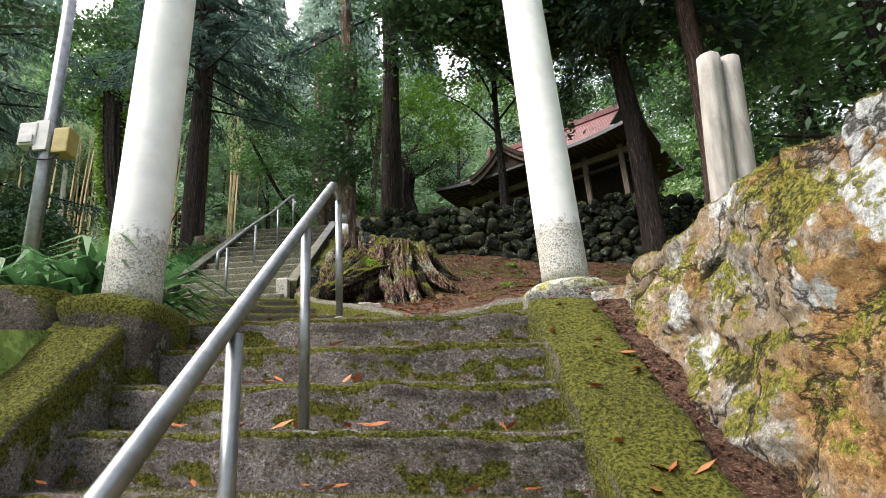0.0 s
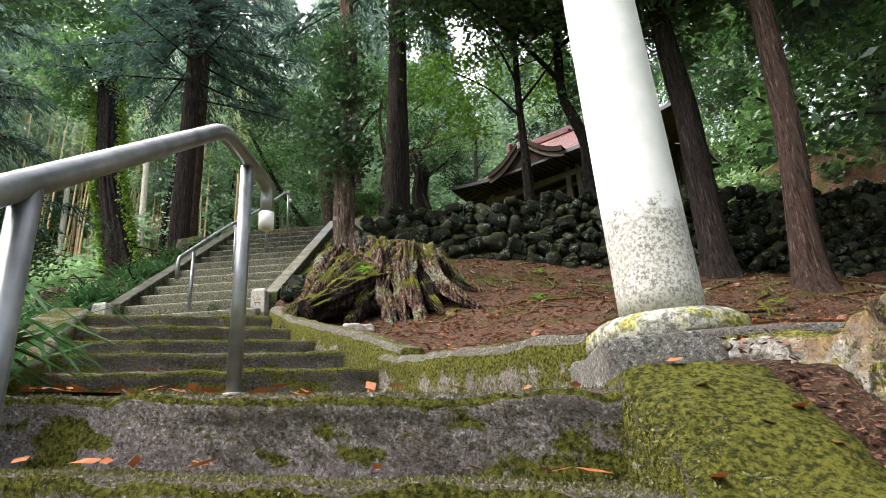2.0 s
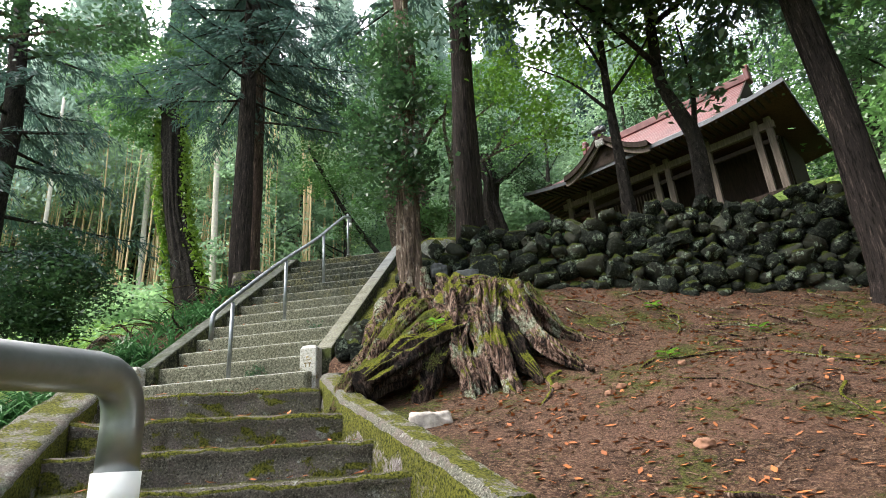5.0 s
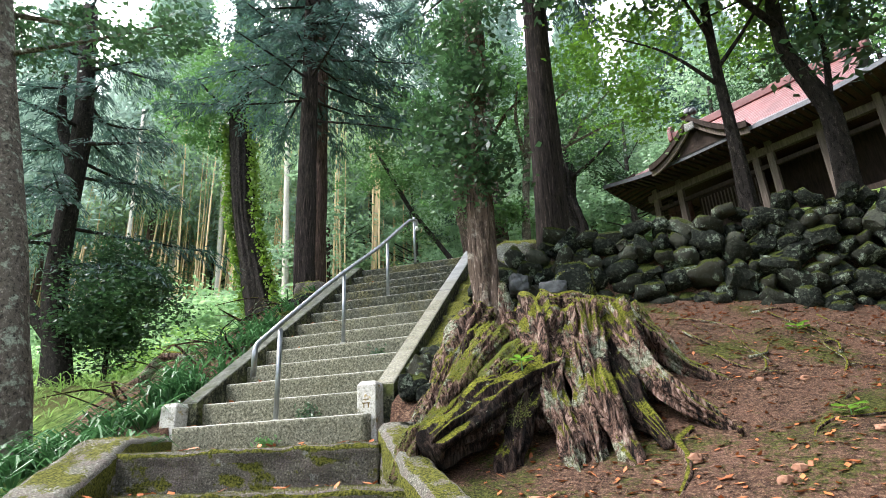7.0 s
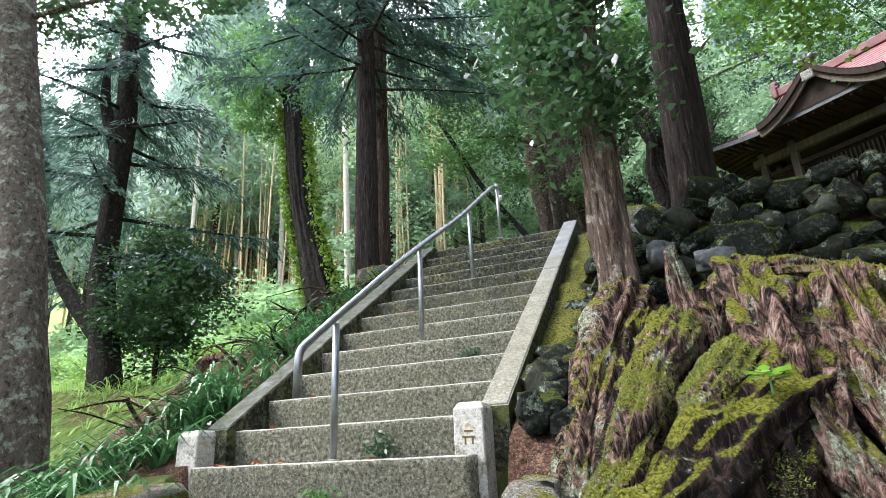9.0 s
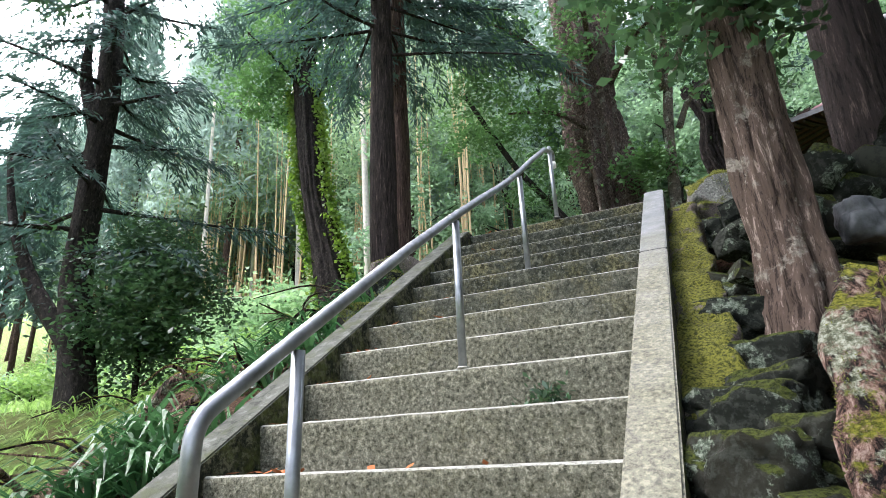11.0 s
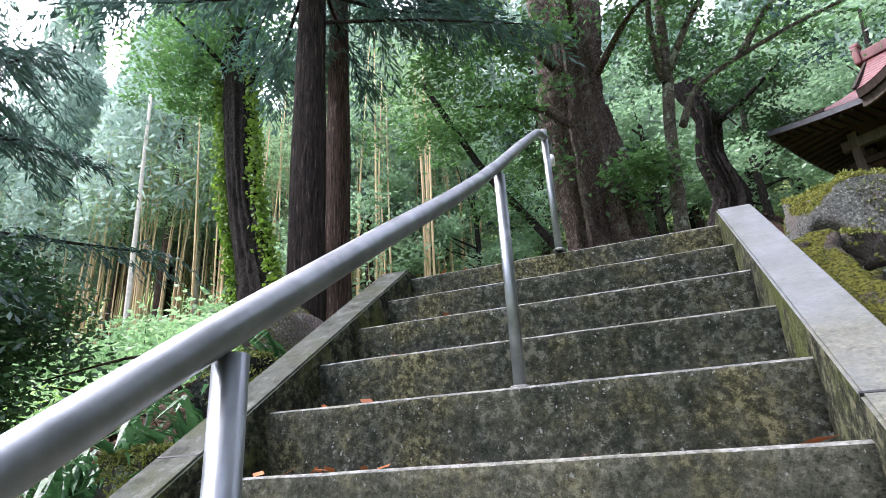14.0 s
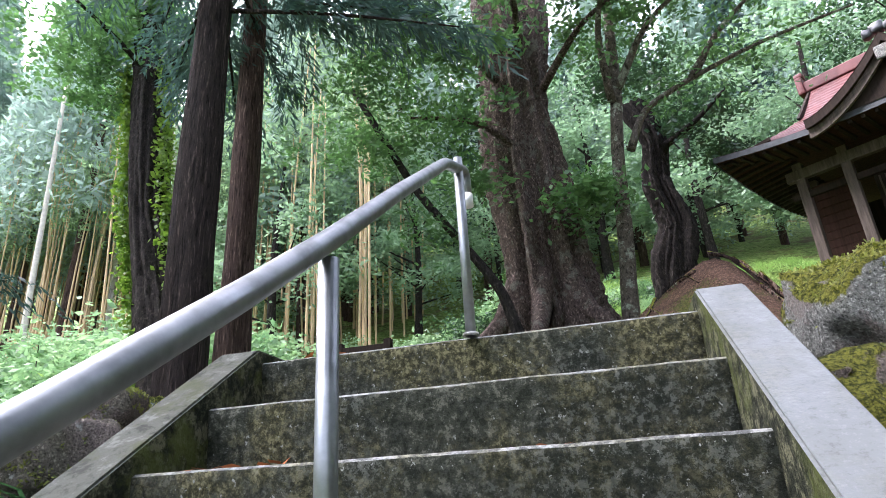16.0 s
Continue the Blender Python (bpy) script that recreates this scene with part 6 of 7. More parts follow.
def scatter(stock, spots, rs, lo, hi, dz=0.0):
    first = True
    for i, (x, y) in enumerate(spots):
        s = rs.uniform(lo, hi)
        m = Matrix.Translation((x, y, hz(x, y) + dz)) @ pose(0, 0, 0, rs.uniform(-2, 2), rs.uniform(-2, 2), rs.uniform(0, 360))
        src = stock[i % len(stock)]
        if i < len(stock):
            src.matrix_basis = m
            src.scale = (s, s, s)
        else:
            ob = copy_thing(src, m)
            ob.scale = (s, s, s)


rs = random.Random(21)
FAR_TALL = [stock_cedar(34, 24, L_FAR_HAZED, 14000, 0.42, 3.6), stock_cedar(35, 21, L_FAR_HAZED, 14000, 0.42, 4.0)]
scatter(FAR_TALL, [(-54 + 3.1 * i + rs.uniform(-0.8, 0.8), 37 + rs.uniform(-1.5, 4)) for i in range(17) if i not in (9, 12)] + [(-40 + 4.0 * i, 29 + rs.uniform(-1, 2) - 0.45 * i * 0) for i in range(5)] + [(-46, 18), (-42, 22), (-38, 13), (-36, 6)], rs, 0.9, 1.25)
far_cedars = [stock_cedar(31, 15, L_FAR_HAZED, 4200, 0.62), stock_cedar(32, 17, L_FAR_HAZED, 4200, 0.62), stock_cedar(33, 15, L_CEDAR, 4200, 0.55)]
spots = []
for j in range(7):
    for i in range(16):
        x, y = -58 + 4.6 * i + rs.uniform(-1.6, 1.6), 38 + 6.5 * j + rs.uniform(-2, 2)
        if x > 14 and y < 40:
            continue
        spots.append((x, y))
spots += [(-13, 30), (-30, 22), (-33, 16), (-30, 9), (-27, 3), (-22, -4), (-20, 37), (-26, 38), (-14, 37), (-32, 38)]
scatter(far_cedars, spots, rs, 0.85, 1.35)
broad = [stock_broadleaf(41, 10, L_DARK, 13000, 0.17, 3.4), stock_broadleaf(42, 9, L_MID, 13000, 0.17, 3.2), stock_broadleaf(43, 11, L_DARK, 13000, 0.17, 3.0)]
# background broadleaf trees, their leaf colour lightened to stand for haze
light = [stock_broadleaf(44, 9, leaves("hazed_broad_leaf", (0.13, 0.24, 0.13), (0.36, 0.52, 0.3), 0.6), 9500, 0.22, 3.2)]
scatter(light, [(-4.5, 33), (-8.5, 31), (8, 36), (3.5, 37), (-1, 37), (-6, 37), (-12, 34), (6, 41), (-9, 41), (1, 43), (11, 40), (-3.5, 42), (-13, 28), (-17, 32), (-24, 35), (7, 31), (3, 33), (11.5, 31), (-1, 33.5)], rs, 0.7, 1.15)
spots = [(8.5, 7.5), (9.5, 11.5), (8.0, 3.8), (11.5, 9), (11, 5), (12.5, 13), (10.5, 16), (14.5, 8), (13, 2.5), (9.5, 0.5), (12, 20), (9, 27), (13, 27), (16, 16), (17, 24), (11, 34), (17, 33),
         # this row is never in view: trees added behind the start to block skylight
         (-13, 1), (-15, -3), (-9, -3), (-6.5, -8), (0, -12), (6, -9), (10, -5), (-3, -14), (5, -15), (-12, -9), (13, -11)]
scatter(broad, spots, rs, 0.8, 1.25)
bamboos = [stock_bamboo(50 + k, 10 + k) for k in range(4)]
spots = [(-36 + 27 * rs.random() * 1.0, 27 + 9 * rs.random()) for _ in range(230)]
scatter(bamboos, spots, rs, 0.8, 1.2)
for x, y, r in ((-30.5, 35, 0.24), (-18.8, 29, 0.16), (-24.5, 32, 0.2), (-13.5, 27, 0.17), (-21.5, 25.5, 0.13)):
    v, f = tube(bent([(0, 0, -1), (-0.3, 0, 7), (-0.6, 0, 14)], 5), [r - 0.006 * i for i in range(11)], 12, 0.08, 2, 1)
    ob = new("pale_trunk", mesh_of("pale_trunk", v, f, PALE_TRUNK, True))
    ob.location = (x, y, hz(x, y))
    tagged(ob, "pale straight tree trunk among the bamboo", "trunk", "pale trunks in the grove")
plume = stock_shrub(66, L_PALE_HAZED, "pale feathery young bamboo at the edge of the grove", 1.6, 0.28, 2600)
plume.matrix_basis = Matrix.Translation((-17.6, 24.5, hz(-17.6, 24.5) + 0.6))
shrubs = [stock_shrub(60, L_PALE_HAZED, "bright green undergrowth shrub in the clearing", 0.7, 0.12, 900), stock_shrub(61, L_MID, "green leafy shrub in the undergrowth", 0.8, 0.13, 900), stock_shrub(62, L_DARK, "dark evergreen shrub in the undergrowth", 0.7, 0.12, 900), stock_shrub(63, L_BAMBOO, "pale bamboo-grass clump in the clearing", 0.8, 0.2, 800)]
spots = []
for _ in range(95):
    spots.append((-7.5 - 22 * rs.random(), 14 + 16 * rs.random()))
for _ in range(10):
    spots.append((-5.2 - 2.0 * rs.random(), 16.5 + 4 * rs.random()))
spots += [(-3.5 + 5 * rs.random(), 23.5 + 5 * rs.random()) for _ in range(20)] + [(7.5 + 6 * rs.random(), 3 + 14 * rs.random()) for _ in range(30)]
spots += [(-4.5 - 4 * rs.random(), 4 + 4 * rs.random()) for _ in range(14)] + [(-3.2 - 5.5 * rs.random(), 20 + 6 * rs.random()) for _ in range(36)] + [(5 + 5 * rs.random(), 11 + 4.5 * rs.random()) for _ in range(24)]
spots += [(-7.2 - 1.6 * rs.random(), 10.0 + 2.6 * rs.random()) for _ in range(4)]
scatter(shrubs[1:3] + shrubs[:1] + shrubs[3:], [p for p in spots if (p not in spots[:95] or p[0] >= -10.5) and not (-11 < p[0] < 0 and 8 < p[1] < 17)], rs, 0.45, 1.0, 0.0)
pale = [stock_shrub(67, L_PALE_HAZED, "pale green low shrub in the open clearing, its leaves lightened for haze", 0.8, 0.13, 1000), stock_shrub(68, L_GRASS, "fresh green low shrub in the open clearing", 0.7, 0.12, 1000)]
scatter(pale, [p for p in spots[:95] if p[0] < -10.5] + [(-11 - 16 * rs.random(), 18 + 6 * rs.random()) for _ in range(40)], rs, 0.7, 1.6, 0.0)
scatter([stock_shrub(69, L_PALE_HAZED, "tall pale green shrub before the bamboo grove, its leaves lightened for haze", 0.9, 0.14, 1300)], [(-11.5 - 14 * rs.random(), 22.5 + 4 * rs.random()) for _ in range(34)], rs, 1.5, 2.4, 0.0)


def blades(spots, count, length, width, rn):
    """Arching strap leaves: three quads each."""
    out = []
    for x, y in spots:
        z = hz(x, y)
        for _ in range(count):
            a, ln, w = rn.uniform(0, 6.28), length * rn.uniform(0.6, 1.2), width * rn.uniform(0.7, 1.2)
            d = np.array([math.cos(a), math.sin(a), 0])
            s = np.array([-d[1], d[0], 0]) * w / 2
            p0 = np.array([x, y, z - 0.02]) + d * rn.uniform(0, 0.05)
            lift = rn.uniform(0.5, 1.1)
            pts = [p0, p0 + d * ln * 0.25 + [0, 0, ln * 0.45 * lift], p0 + d * ln * 0.6 + [0, 0, ln * 0.6 * lift], p0 + d * ln * 1.0 + [0, 0, ln * 0.35 * lift]]
            ws = [0.6, 1.0, 0.8, 0.05]
            for i in range(3):
                out.append([pts[i] - s * ws[i], pts[i] + s * ws[i], pts[i + 1] + s * ws[i + 1], pts[i + 1] - s * ws[i + 1]])
    return np.array(out)


rn = np.random.default_rng(8)
strap = [(-3.5 - 0.9 * rs.random() ** 1.5, 7.4 + 4.2 * rs.random()) for _ in range(110)] + [(-2.9 - 1.6 * rs.random(), 5.4 + 2.4 * rs.random()) for _ in range(70)]
ob = new("strap_leaf_plants", quads_mesh("strap_leaf_plants", blades(strap, 13, 0.4, 0.028, rn), L_BLADE))
tagged(ob, "dense arching strap-leaved plants beside the stair wall", "plants", kind="stuff")
strap = [(-1.05 - 1.3 * rs.random(), 3.25 + 1.0 * rs.random()) for _ in range(75)]
ob = new("strap_leaf_plants", quads_mesh("strap_leaf_plants", blades(strap, 11, 0.75, 0.05, rn), L_BLADE))
tagged(ob, "upright strap-leaved plants behind the low wall", "plants", kind="stuff")
grassy = [p for p in ((-4.5 - 16 * rs.random(), 8 + 16 * rs.random()) for _ in range(3000)) if p[0] < -7 or p[1] > 15] + [(-2 + 7 * rs.random(), 22.5 + 9 * rs.random()) for _ in range(1400)]
ob = new("grass", quads_mesh("grass", blades(grassy, 6, 0.35, 0.02, rn), L_GRASS))
tagged(ob, "bright green grass and weeds in the clearing", "grass", kind="stuff")


# ---- leaf litter, twigs and small plants ----
def flat_leaves(pts, size, rn, curl=0.25):
    n = len(pts)
    a = rn.uniform(0, 6.28, n)
    d = np.stack([np.cos(a), np.sin(a), rn.normal(size=n) * curl], 1)
    s = np.stack([-np.sin(a), np.cos(a), rn.normal(size=n) * curl], 1)
    ln, wd = (size * rn.uniform(0.5, 1.3, (n, 1))) / 2, (size * rn.uniform(0.25, 0.5, (n, 1))) / 2
    return np.stack([pts - d * ln, pts + s * wd, pts + d * ln, pts - s * wd], 1)


def on_ground(n, x0, x1, y0, y1, keep=None, lift=0.008):
    p = np.stack([rn.uniform(x0, x1, n), rn.uniform(y0, y1, n)], 1)
    if keep is not None:
        p = p[keep(p[:, 0], p[:, 1])]
    return np.stack([p[:, 0], p[:, 1], height(p[:, 0], p[:, 1]) + lift], 1)


free = lambda x, y: ~inside(MID_POLY, x, y) & ((x > -1.0) & (x + y * 0.69 > 4.75)) & ~((x < 1.9) & (y < 3.8))
slope_l = on_ground(7500, -1.2, 8, 3.4, 10.0, free)
ob = new("fallen_leaves", quads_mesh("fallen_leaves", flat_leaves(slope_l, 0.065, rn), L_LITTER))
tagged(ob, "orange fallen leaves scattered on the soil slope", "leaves", kind="stuff")
slope_b = on_ground(24000, -1.2, 8, 3.4, 10.2, free)
ob = new("leaf_litter", quads_mesh("leaf_litter", flat_leaves(slope_b, 0.03, rn), L_BROWN))
tagged(ob, "brown leaf litter covering the soil slope", "leaves", kind="stuff")
bank = np.concatenate([on_ground(2600, -1.1, 1.5, 10.8, 14.5), on_ground(5000, -6.8, -3.4, 8.2, 14.5)])
ob = new("leaf_litter", quads_mesh("leaf_litter", flat_leaves(bank, 0.07, rn), L_BROWN))
tagged(ob, "brown leaf litter on the bank beside the stairs", "leaves", kind="stuff")

step_pts = []
for k in range(13):
    z, y = TOP_Z - RISE * k, TOP_Y - TREAD * k
    for _ in range(8):
        step_pts.append((LX + 0.02 + 0.5 * rs.random() ** 2.2, y + rs.uniform(0.02, TREAD - 0.03), z + 0.008))
    for _ in range(3):
        step_pts.append((rs.uniform(LX, RX), y + TREAD * rs.uniform(0.6, 0.95), z + 0.008))
for k in range(9):
    z, y = 2.44 - LRISE * k, 3.13 - LTREAD * k
    for _ in range(20):
        x = rs.uniform(-0.8, 1.35)
        step_pts.append((x, y + (x - 0.35) * math.tan(LA) + rs.uniform(0.1, LTREAD - 0.03), z + LTILT * (x - 0.35) + 0.034))
for (s, z, xl, xr) in M_ROWS:
    for _ in range(20):
        x = rs.uniform(xl, xr)
        step_pts.append((x, (s + rs.uniform(0.08, 0.42) + 0.317 * x) / 0.948, z + 0.022))
for _ in range(330):
    x, y = rs.uniform(-1.2, 1.4), rs.uniform(3.3, 5.3)
    if bool(inside([(-0.95, 3.4), (1.45, 3.2), (1.4, 3.9), (0.55, 5.3), (-1.3, 4.7)], np.array(x), np.array(y))):
        s = -0.317 * x + 0.948 * y
        z0 = 2.435 + LTILT * (x - 0.35)
        step_pts.append((x, y, z0 + (2.63 - z0) * max(0, min(1, (s - 2.9) / 2.1)) + 0.02))
for _ in range(26):
    y = rs.uniform(1.3, 3.0)
    step_pts.append((1.4 + 0.3 * rs.random(), y, 2.40 + (y - 2.9) * 0.72 + 0.022))
ob = new("fallen_leaves", quads_mesh("fallen_leaves", flat_leaves(np.array(step_pts), 0.085, rn), L_LITTER))
tagged(ob, "orange fallen leaves lying on the steps", "leaves", kind="stuff")
part("gutter_soil", stringer("gutter_soil", [(1.7, -0.6, -0.17), (1.7, 2.9, 2.36), (1.74, 3.3, 2.45)], 0.2, 0.3, [SOIL, SOIL], 0.02, 44), lower, "earth-filled gutter beside the rock wall")
gy_l = np.array([rs.uniform(0.4, 3.1) for _ in range(520)])
gut = np.stack([1.68 + 0.17 * rn.random(520), gy_l, 2.36 + (gy_l - 2.9) * 0.722 + 0.018 + 0.008 * rn.random(520)], 1)
ob = new("leaf_litter", quads_mesh("leaf_litter", flat_leaves(gut, 0.03, rn, 0.3), leaves("reddish_brown_litter", (0.06, 0.02, 0.013), (0.24, 0.09, 0.055), 0.05, 0.6)))
tagged(ob, "reddish brown leaf litter in the gutter beside the rock wall", "leaves", kind="stuff")

for k in range(95):
    x, y = rs.uniform(0.9, 6.8), rs.uniform(5.2, 9.9) if k % 3 else rs.uniform(8.2, 9.9)
    a, ln = rs.uniform(0, 6.28), rs.uniform(0.2, 0.9)
    e = Vector((math.cos(a), math.sin(a), 0)) * ln
    p = [Vector(on(x + e.x * t, y + e.y * t, 0.012 + 0.03 * math.sin(t * 5 + k))) for t in (0, 0.3, 0.6, 1.0)]
    p[1] += Vector((e.y, -e.x, 0)) * 0.12
    b = p[0].copy()
    ob = new("twig", limb_mesh([q - b for q in p], rs.uniform(0.008, 0.018), 0.004, STUMP, k, 6))
    ob.location = b
    tagged(ob, "bare brown twig lying on the slope", "twig", "twigs on the slope")


def surface_root(pts, r, seed):
    """A bare root that runs half sunk down the slope; pts: plan points."""
    p = [Vector(on(x, y, 0.012 - 0.03 * (i in (0, len(pts) - 1)))) for i, (x, y) in enumerate(pts)]
    b = p[0].copy()
    d = bent([q - b for q in p], 7)
    v, f = gnarled(d, [r * (1 - 0.7 * i / (len(d) - 1)) for i in range(len(d))], 14, 2.0, 0.35, seed, 0.4)
    ob = new("tree_root", mesh_of("tree_root", v, f, STUMP, True))
    ob.location = b
    tagged(ob, "bare gnarled root creeping over the soil slope", "root", "roots on the slope")


for k in range(14):
    x, y, a = rs.uniform(1.0, 5.8), rs.uniform(7.0, 9.7), rs.uniform(3.6, 5.6)
    pts = []
    for i in range(rs.randint(4, 6)):
        pts.append((x, y))
        a += rs.uniform(-0.7, 0.7)
        x, y = x + math.cos(a) * 0.24, y + math.sin(a) * 0.24
    surface_root(pts, rs.uniform(0.016, 0.034), k + 90)
for k in range(26):
    x, y, sz = rs.uniform(-0.5, 4.6), rs.uniform(5.6, 8.6), rs.uniform(0.018, 0.045)
    if bool(free(np.array(x), np.array(y))):
        boulder("pebble", "small brown stone lying in the leaf litter", x, y, hz(x, y) + sz * 0.3, (sz * 1.3, sz, sz * 0.8), 300 + k, RUST_ROCK, 40 * k, 0.4)


def herb(x, y, z, n, size, mat, label):
    """A seedling: a short stem with small rounded leaves."""
    ob = new("seedling", None)
    v, f = tube([(0, 0, -0.03), (0, 0, size * 0.6)], [0.005, 0.003], 6)
    part("stem", mesh_of("stem", v, f, L_MID), ob)
    for k in range(n):
        a = k * 2.4
        d = Vector((math.cos(a), math.sin(a), 0.3 - 0.05 * (k % 3)))
        s = Vector((-d.y, d.x, 0)) * size * 0.3
        p = Vector((0, 0, size * (0.25 + 0.45 * k / n)))
        rim = [p + d * size * q + s * w for q, w in ((0.1, 0), (0.35, 0.8), (0.6, 1.0), (0.85, 0.6), (1.0, 0), (0.85, -0.6), (0.6, -1.0), (0.35, -0.8))]
        rim[4].z -= size * 0.15
        part("leaf", mesh_of("leaf", rim, [(0, 1, 2, 3, 4), (0, 4, 5, 6, 7)], mat), ob)
    ob.location = (x, y, z)
    tagged(ob, label, "plant")


herb(0.05, 7.56, 4.22, 9, 0.085, L_BRIGHT, "bright green seedling growing from the stump")
for x, y in ((1.9, 7.6), (3.0, 8.6), (2.2, 9.2), (4.2, 7.2)):
    herb(x, y, hz(x, y), 6, 0.1, L_BRIGHT, "small green seedling on the soil slope")
for x, y, z, s in ((-1.95, 8.355 - 0.02, 4.1, 0.1), (-1.72, 9.33, 4.75, 0.09), (-2.15, 8.0, 3.84, 0.07)):
    rnn = np.random.default_rng(int(z * 100))
    pts = clumps([(0, 0, 0)], [s], [160], rnn, 0.8)
    ob = new("weed_tuft", quads_mesh("weed_tuft", leaf_quads(pts, 0.05, 0.02, rnn, 0.2, 0.3), L_DARK if z > 4.05 else L_MID))
    ob.location = (x, y, z)
    tagged(ob, "small tuft of weeds in a step joint", "plant", "weeds on the steps", "stuff")

# fallen branch heap beside the stair wall and bench rail beyond
for k, p in enumerate([[(-6.3, 11, 5.0), (-5.9, 11, 5.45), (-5.3, 11, 5.3), (-4.8, 11.2, 5.35)], [(-5.8, 10.9, 5.0), (-5.2, 10.9, 5.3), (-4.6, 11.1, 5.2)], [(-5.4, 11.2, 5.0), (-4.9, 11.4, 5.55), (-4.4, 11.5, 5.6)]]):
    b = Vector(p[0])
    ob = new("fallen_branch", limb_mesh([Vector(q) - b for q in p], 0.09 - 0.02 * k, 0.03, STUMP, k + 5, 10))
    ob.location = b
    tagged(ob, "dark twisted fallen branch in the undergrowth", "branch", "fallen branches")
for k in range(46):
    x, y = rs.uniform(-5.6, -3.7), rs.uniform(8.6, 12.2)
    a, ln = rs.uniform(0, 6.28), rs.uniform(0.35, 1.1)
    b = Vector((x, y, hz(x, y) + 0.03))
    p = [Vector((0, 0, 0)), Vector((math.cos(a) * ln * 0.5, math.sin(a) * ln * 0.5, rs.uniform(0.06, 0.28))), Vector((math.cos(a + 0.4) * ln, math.sin(a + 0.4) * ln, rs.uniform(0.0, 0.2)))]
    ob = new("dead_stick", limb_mesh(p, rs.uniform(0.01, 0.028), 0.005, STUMP_DARK if k % 2 else STUMP, k + 200, 6))
    ob.location = b
    tagged(ob, "dead brown stick in the debris beside the stair wall", "stick", "debris sticks")
for k in range(40):
    x, y = rs.uniform(-1.2, 1.3), rs.uniform(15.2, 17.2)
    a, ln = rs.uniform(0, 6.28), rs.uniform(0.3, 0.9)
    p = [Vector(on(x + math.cos(a) * ln * q, y + math.sin(a) * ln * q, 0.03 + 0.05 * math.sin(q * 4 + k))) for q in (0, 0.5, 1.0)]
    ob = new("tree_root", limb_mesh([q - p[0] for q in p], rs.uniform(0.012, 0.035), 0.006, STUMP_DARK if k % 2 else STUMP, k + 260, 6))
    ob.location = p[0]
    tagged(ob, "bare brown root on the earth mound above the stairs", "root", "roots on the mound")
bench = thing("timber_rail", "low dark timber rail beyond the stair top", "rail", at=(-4.7, 17, 7.5))
part("board", bm_mesh("board", box_bm(-0.5, 0.35, -0.04, 0.04, 0.28, 0.4, 0.01), WOOD_DARK), bench)
for x in (-0.4, 0.3):
    part("post", bm_mesh("post", box_bm(x - 0.05, x + 0.05, -0.05, 0.05, -0.5, 0.46, 0.01), WOOD_DARK), bench)


# ---- moss as fine tufts on the stones ----
MOSS = leaves("moss_tuft", (0.028, 0.034, 0.007), (0.16, 0.158, 0.027), 0.25, 0.7)
MOSS_BRIGHT = leaves("bright_moss_tuft", (0.05, 0.07, 0.006), (0.27, 0.3, 0.035), 0.25, 0.7)


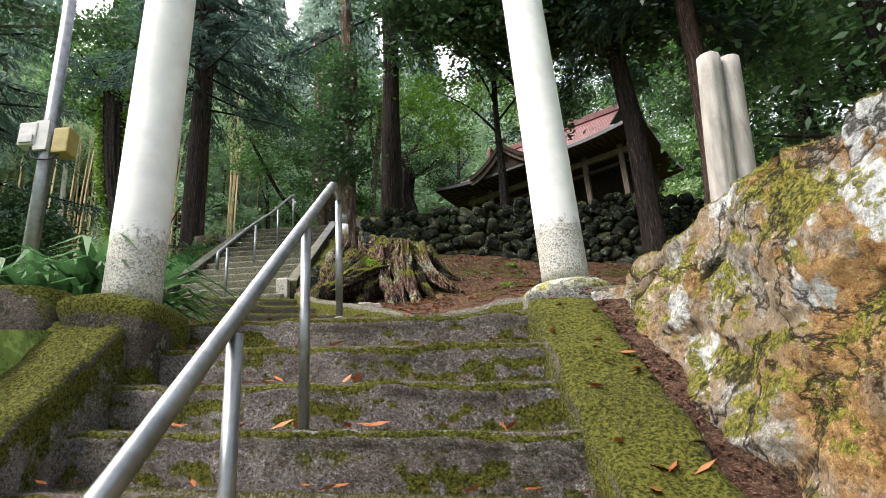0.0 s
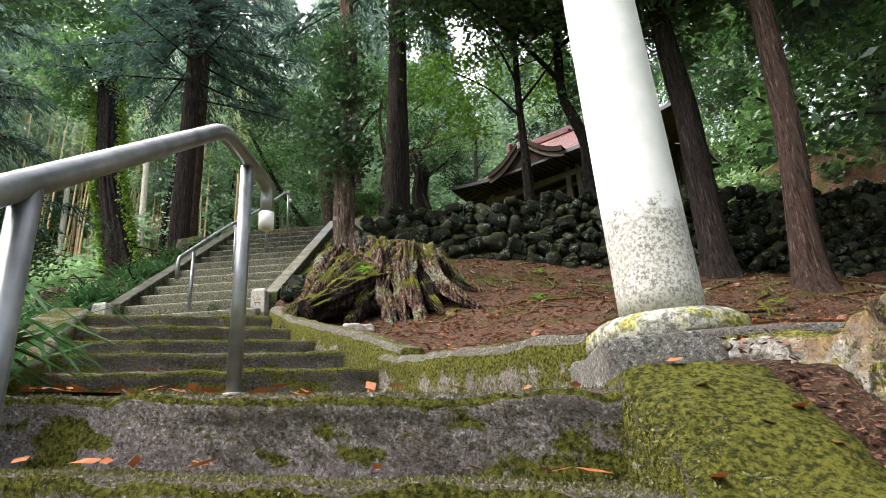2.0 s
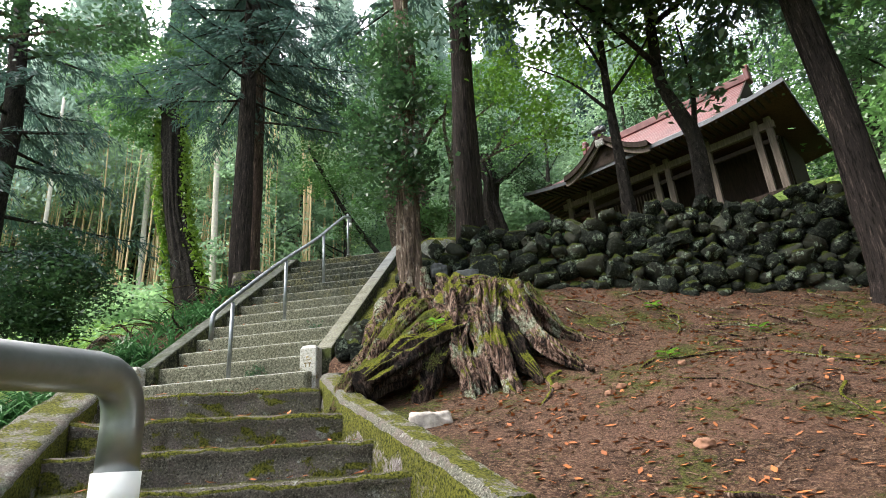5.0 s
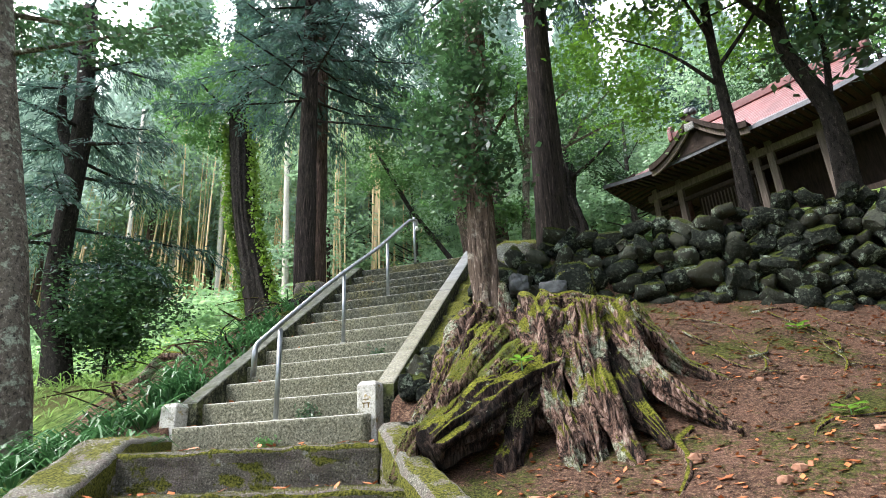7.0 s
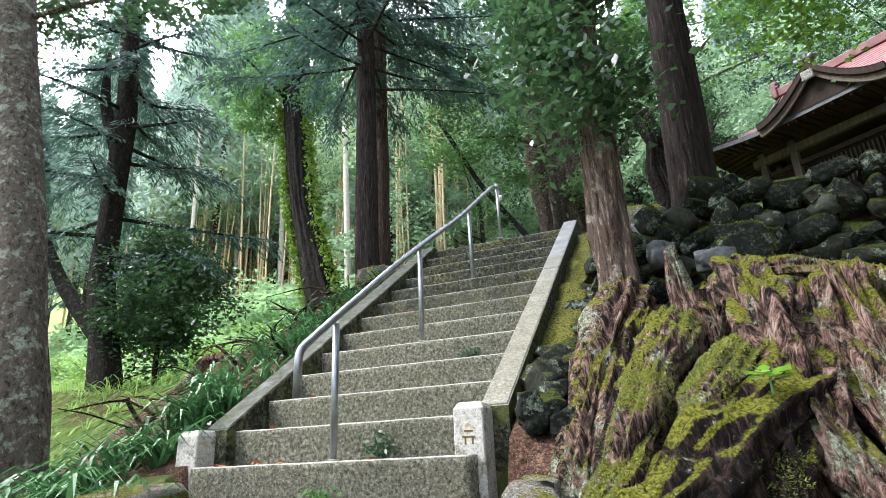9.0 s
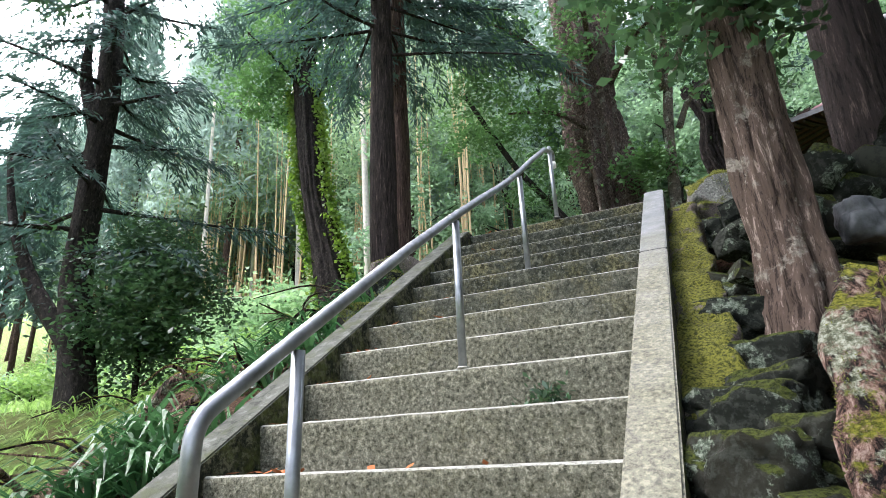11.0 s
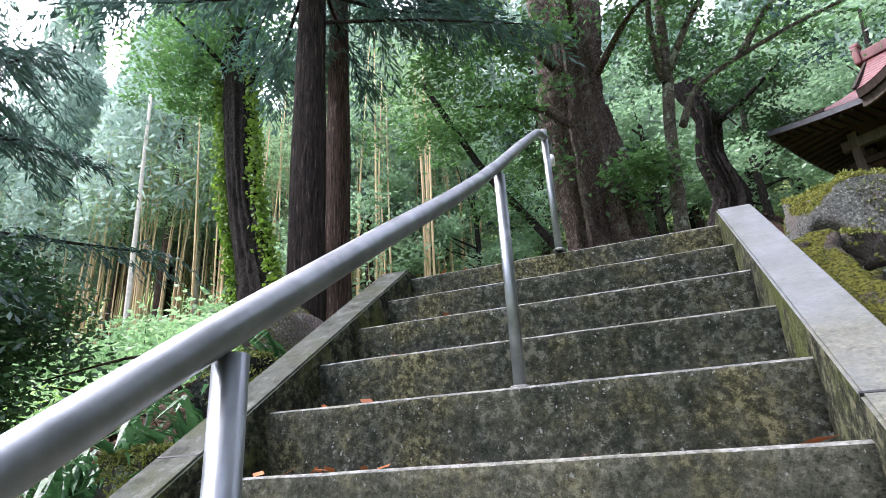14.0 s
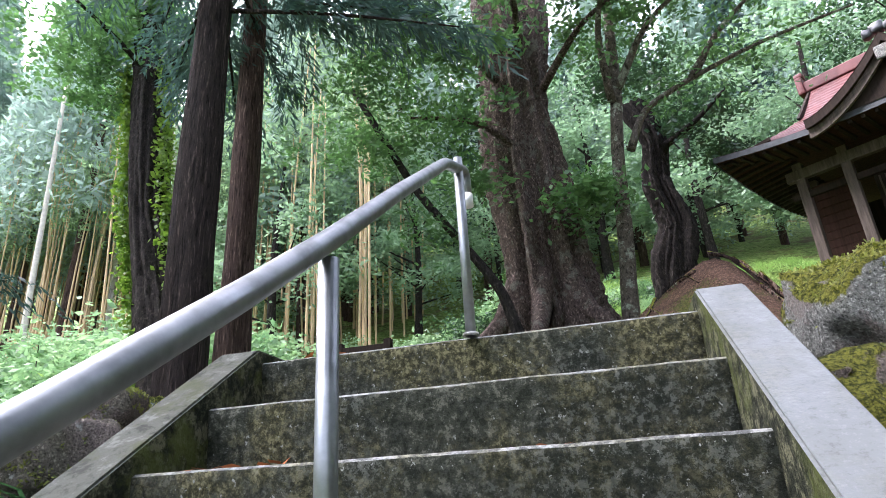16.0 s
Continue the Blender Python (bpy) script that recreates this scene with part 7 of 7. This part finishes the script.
def tufts(source, count, size, keep, rn):
    """Small upright tufts on the faces of a mesh object, where keep(point, normal) is true."""
    me = source.data
    me.calc_loop_triangles()
    n = len(me.loop_triangles)
    tri = np.zeros(n * 3, dtype=np.int32)
    me.loop_triangles.foreach_get("vertices", tri)
    co = np.zeros(len(me.vertices) * 3)
    me.vertices.foreach_get("co", co)
    bpy.context.view_layer.update()
    m = np.array(source.matrix_world)
    co = co.reshape(-1, 3) @ m[:3, :3].T + m[:3, 3]
    p = co[tri.reshape(-1, 3)]
    nor = np.cross(p[:, 1] - p[:, 0], p[:, 2] - p[:, 0])
    area = np.linalg.norm(nor, axis=1) + 1e-12
    nor /= area[:, None]
    pick = rn.choice(n, size=count, p=area / area.sum())
    u, v = rn.random((count, 1)), rn.random((count, 1))
    flip = (u + v) > 1
    u, v = np.where(flip, 1 - u, u), np.where(flip, 1 - v, v)
    pts = p[pick, 0] + u * (p[pick, 1] - p[pick, 0]) + v * (p[pick, 2] - p[pick, 0])
    nn = nor[pick]
    ok = np.array([keep(Vector(a), b) for a, b in zip(pts, nn)], dtype=bool)
    pts, nn = pts[ok], nn[ok]
    k = len(pts)
    a = nn + rn.normal(size=(k, 3)) * 0.75
    a /= np.linalg.norm(a, axis=1, keepdims=True)
    b = np.cross(a, rn.normal(size=(k, 3)))
    b /= np.linalg.norm(b, axis=1, keepdims=True) + 1e-9
    ln, wd = size * rn.uniform(0.5, 1.4, (k, 1)), size * rn.uniform(0.3, 0.6, (k, 1))
    base = pts - nn * 0.003
    return np.stack([base - b * wd * 0.5, base + b * wd * 0.5, base + a * ln + b * wd * 0.25, base + a * ln - b * wd * 0.25], 1)


def patchy(level, scale=2.2, up=0.35, zone=None):
    def keep(p, nor):
        if zone and not zone(p):
            return False
        return noise.noise(p * scale) * 0.9 + noise.noise(p * scale * 5) * 0.45 + up * nor[2] > level
    return keep


rn = np.random.default_rng(77)
lists = {"dull": [], "bright": []}
for ob in list(lower.children):
    if ob.name.startswith("kerb"):
        lists["dull"].append(tufts(ob, 120000, 0.009, patchy(-0.02, 2.6, 0.3, lambda p: p.y > 0.2), rn))
    elif ob.name.startswith("step"):
        lists["dull"].append(tufts(ob, 46000, 0.0105, patchy(-0.12, 2.6, 0.12, lambda p: p.y > 0.9), rn))
for ob in list(middle.children):
    lists["dull"].append(tufts(ob, 24000 if ob.name.startswith("step") else 30000, 0.013, patchy(-0.06 if ob.name.startswith("step") else 0.42, 2.6, 0.25), rn))
for ob in list(landing.children):
    lists["dull"].append(tufts(ob, 22000, 0.014, patchy(0.3, 1.6, 0.3), rn))
for ob in list(rock_wall.children):
    lists["bright"].append(tufts(ob, 120000, 0.011, patchy(0.24, 2.0, 0.3, lambda p: p.y > 0.4), rn))
for ob in list(stump.children):
    note = ob.get("label", "")
    level = 0.12 if "moss-blanketed" in note else 0.72 if "stripped" in note or "log" in note else 0.34
    lists["bright"].append(tufts(ob, 50000 if "moss-blanketed" in note else 16000, 0.0105, patchy(level, 3.2, 0.45), rn))
for ob in list(upper.children):
    if ob.name.startswith("moss_strip"):
        lists["dull"].append(tufts(ob, 60000, 0.011, patchy(0.05, 2.6, 0.2), rn))
for ob in scene.objects:
    if ob.name.startswith("boulder") and "moss" in ob["label"]:
        lists["bright"].append(tufts(ob, 7000, 0.018, patchy(0.15, 2.5, 0.5), rn))
for key, mat, label in (("dull", MOSS, "olive moss tufts growing on the stone steps"), ("bright", MOSS_BRIGHT, "bright moss tufts growing on rock and rotten wood")):
    ob = new("moss", quads_mesh("moss", np.concatenate(lists[key]), mat))
    tagged(ob, label, "moss", kind="stuff")
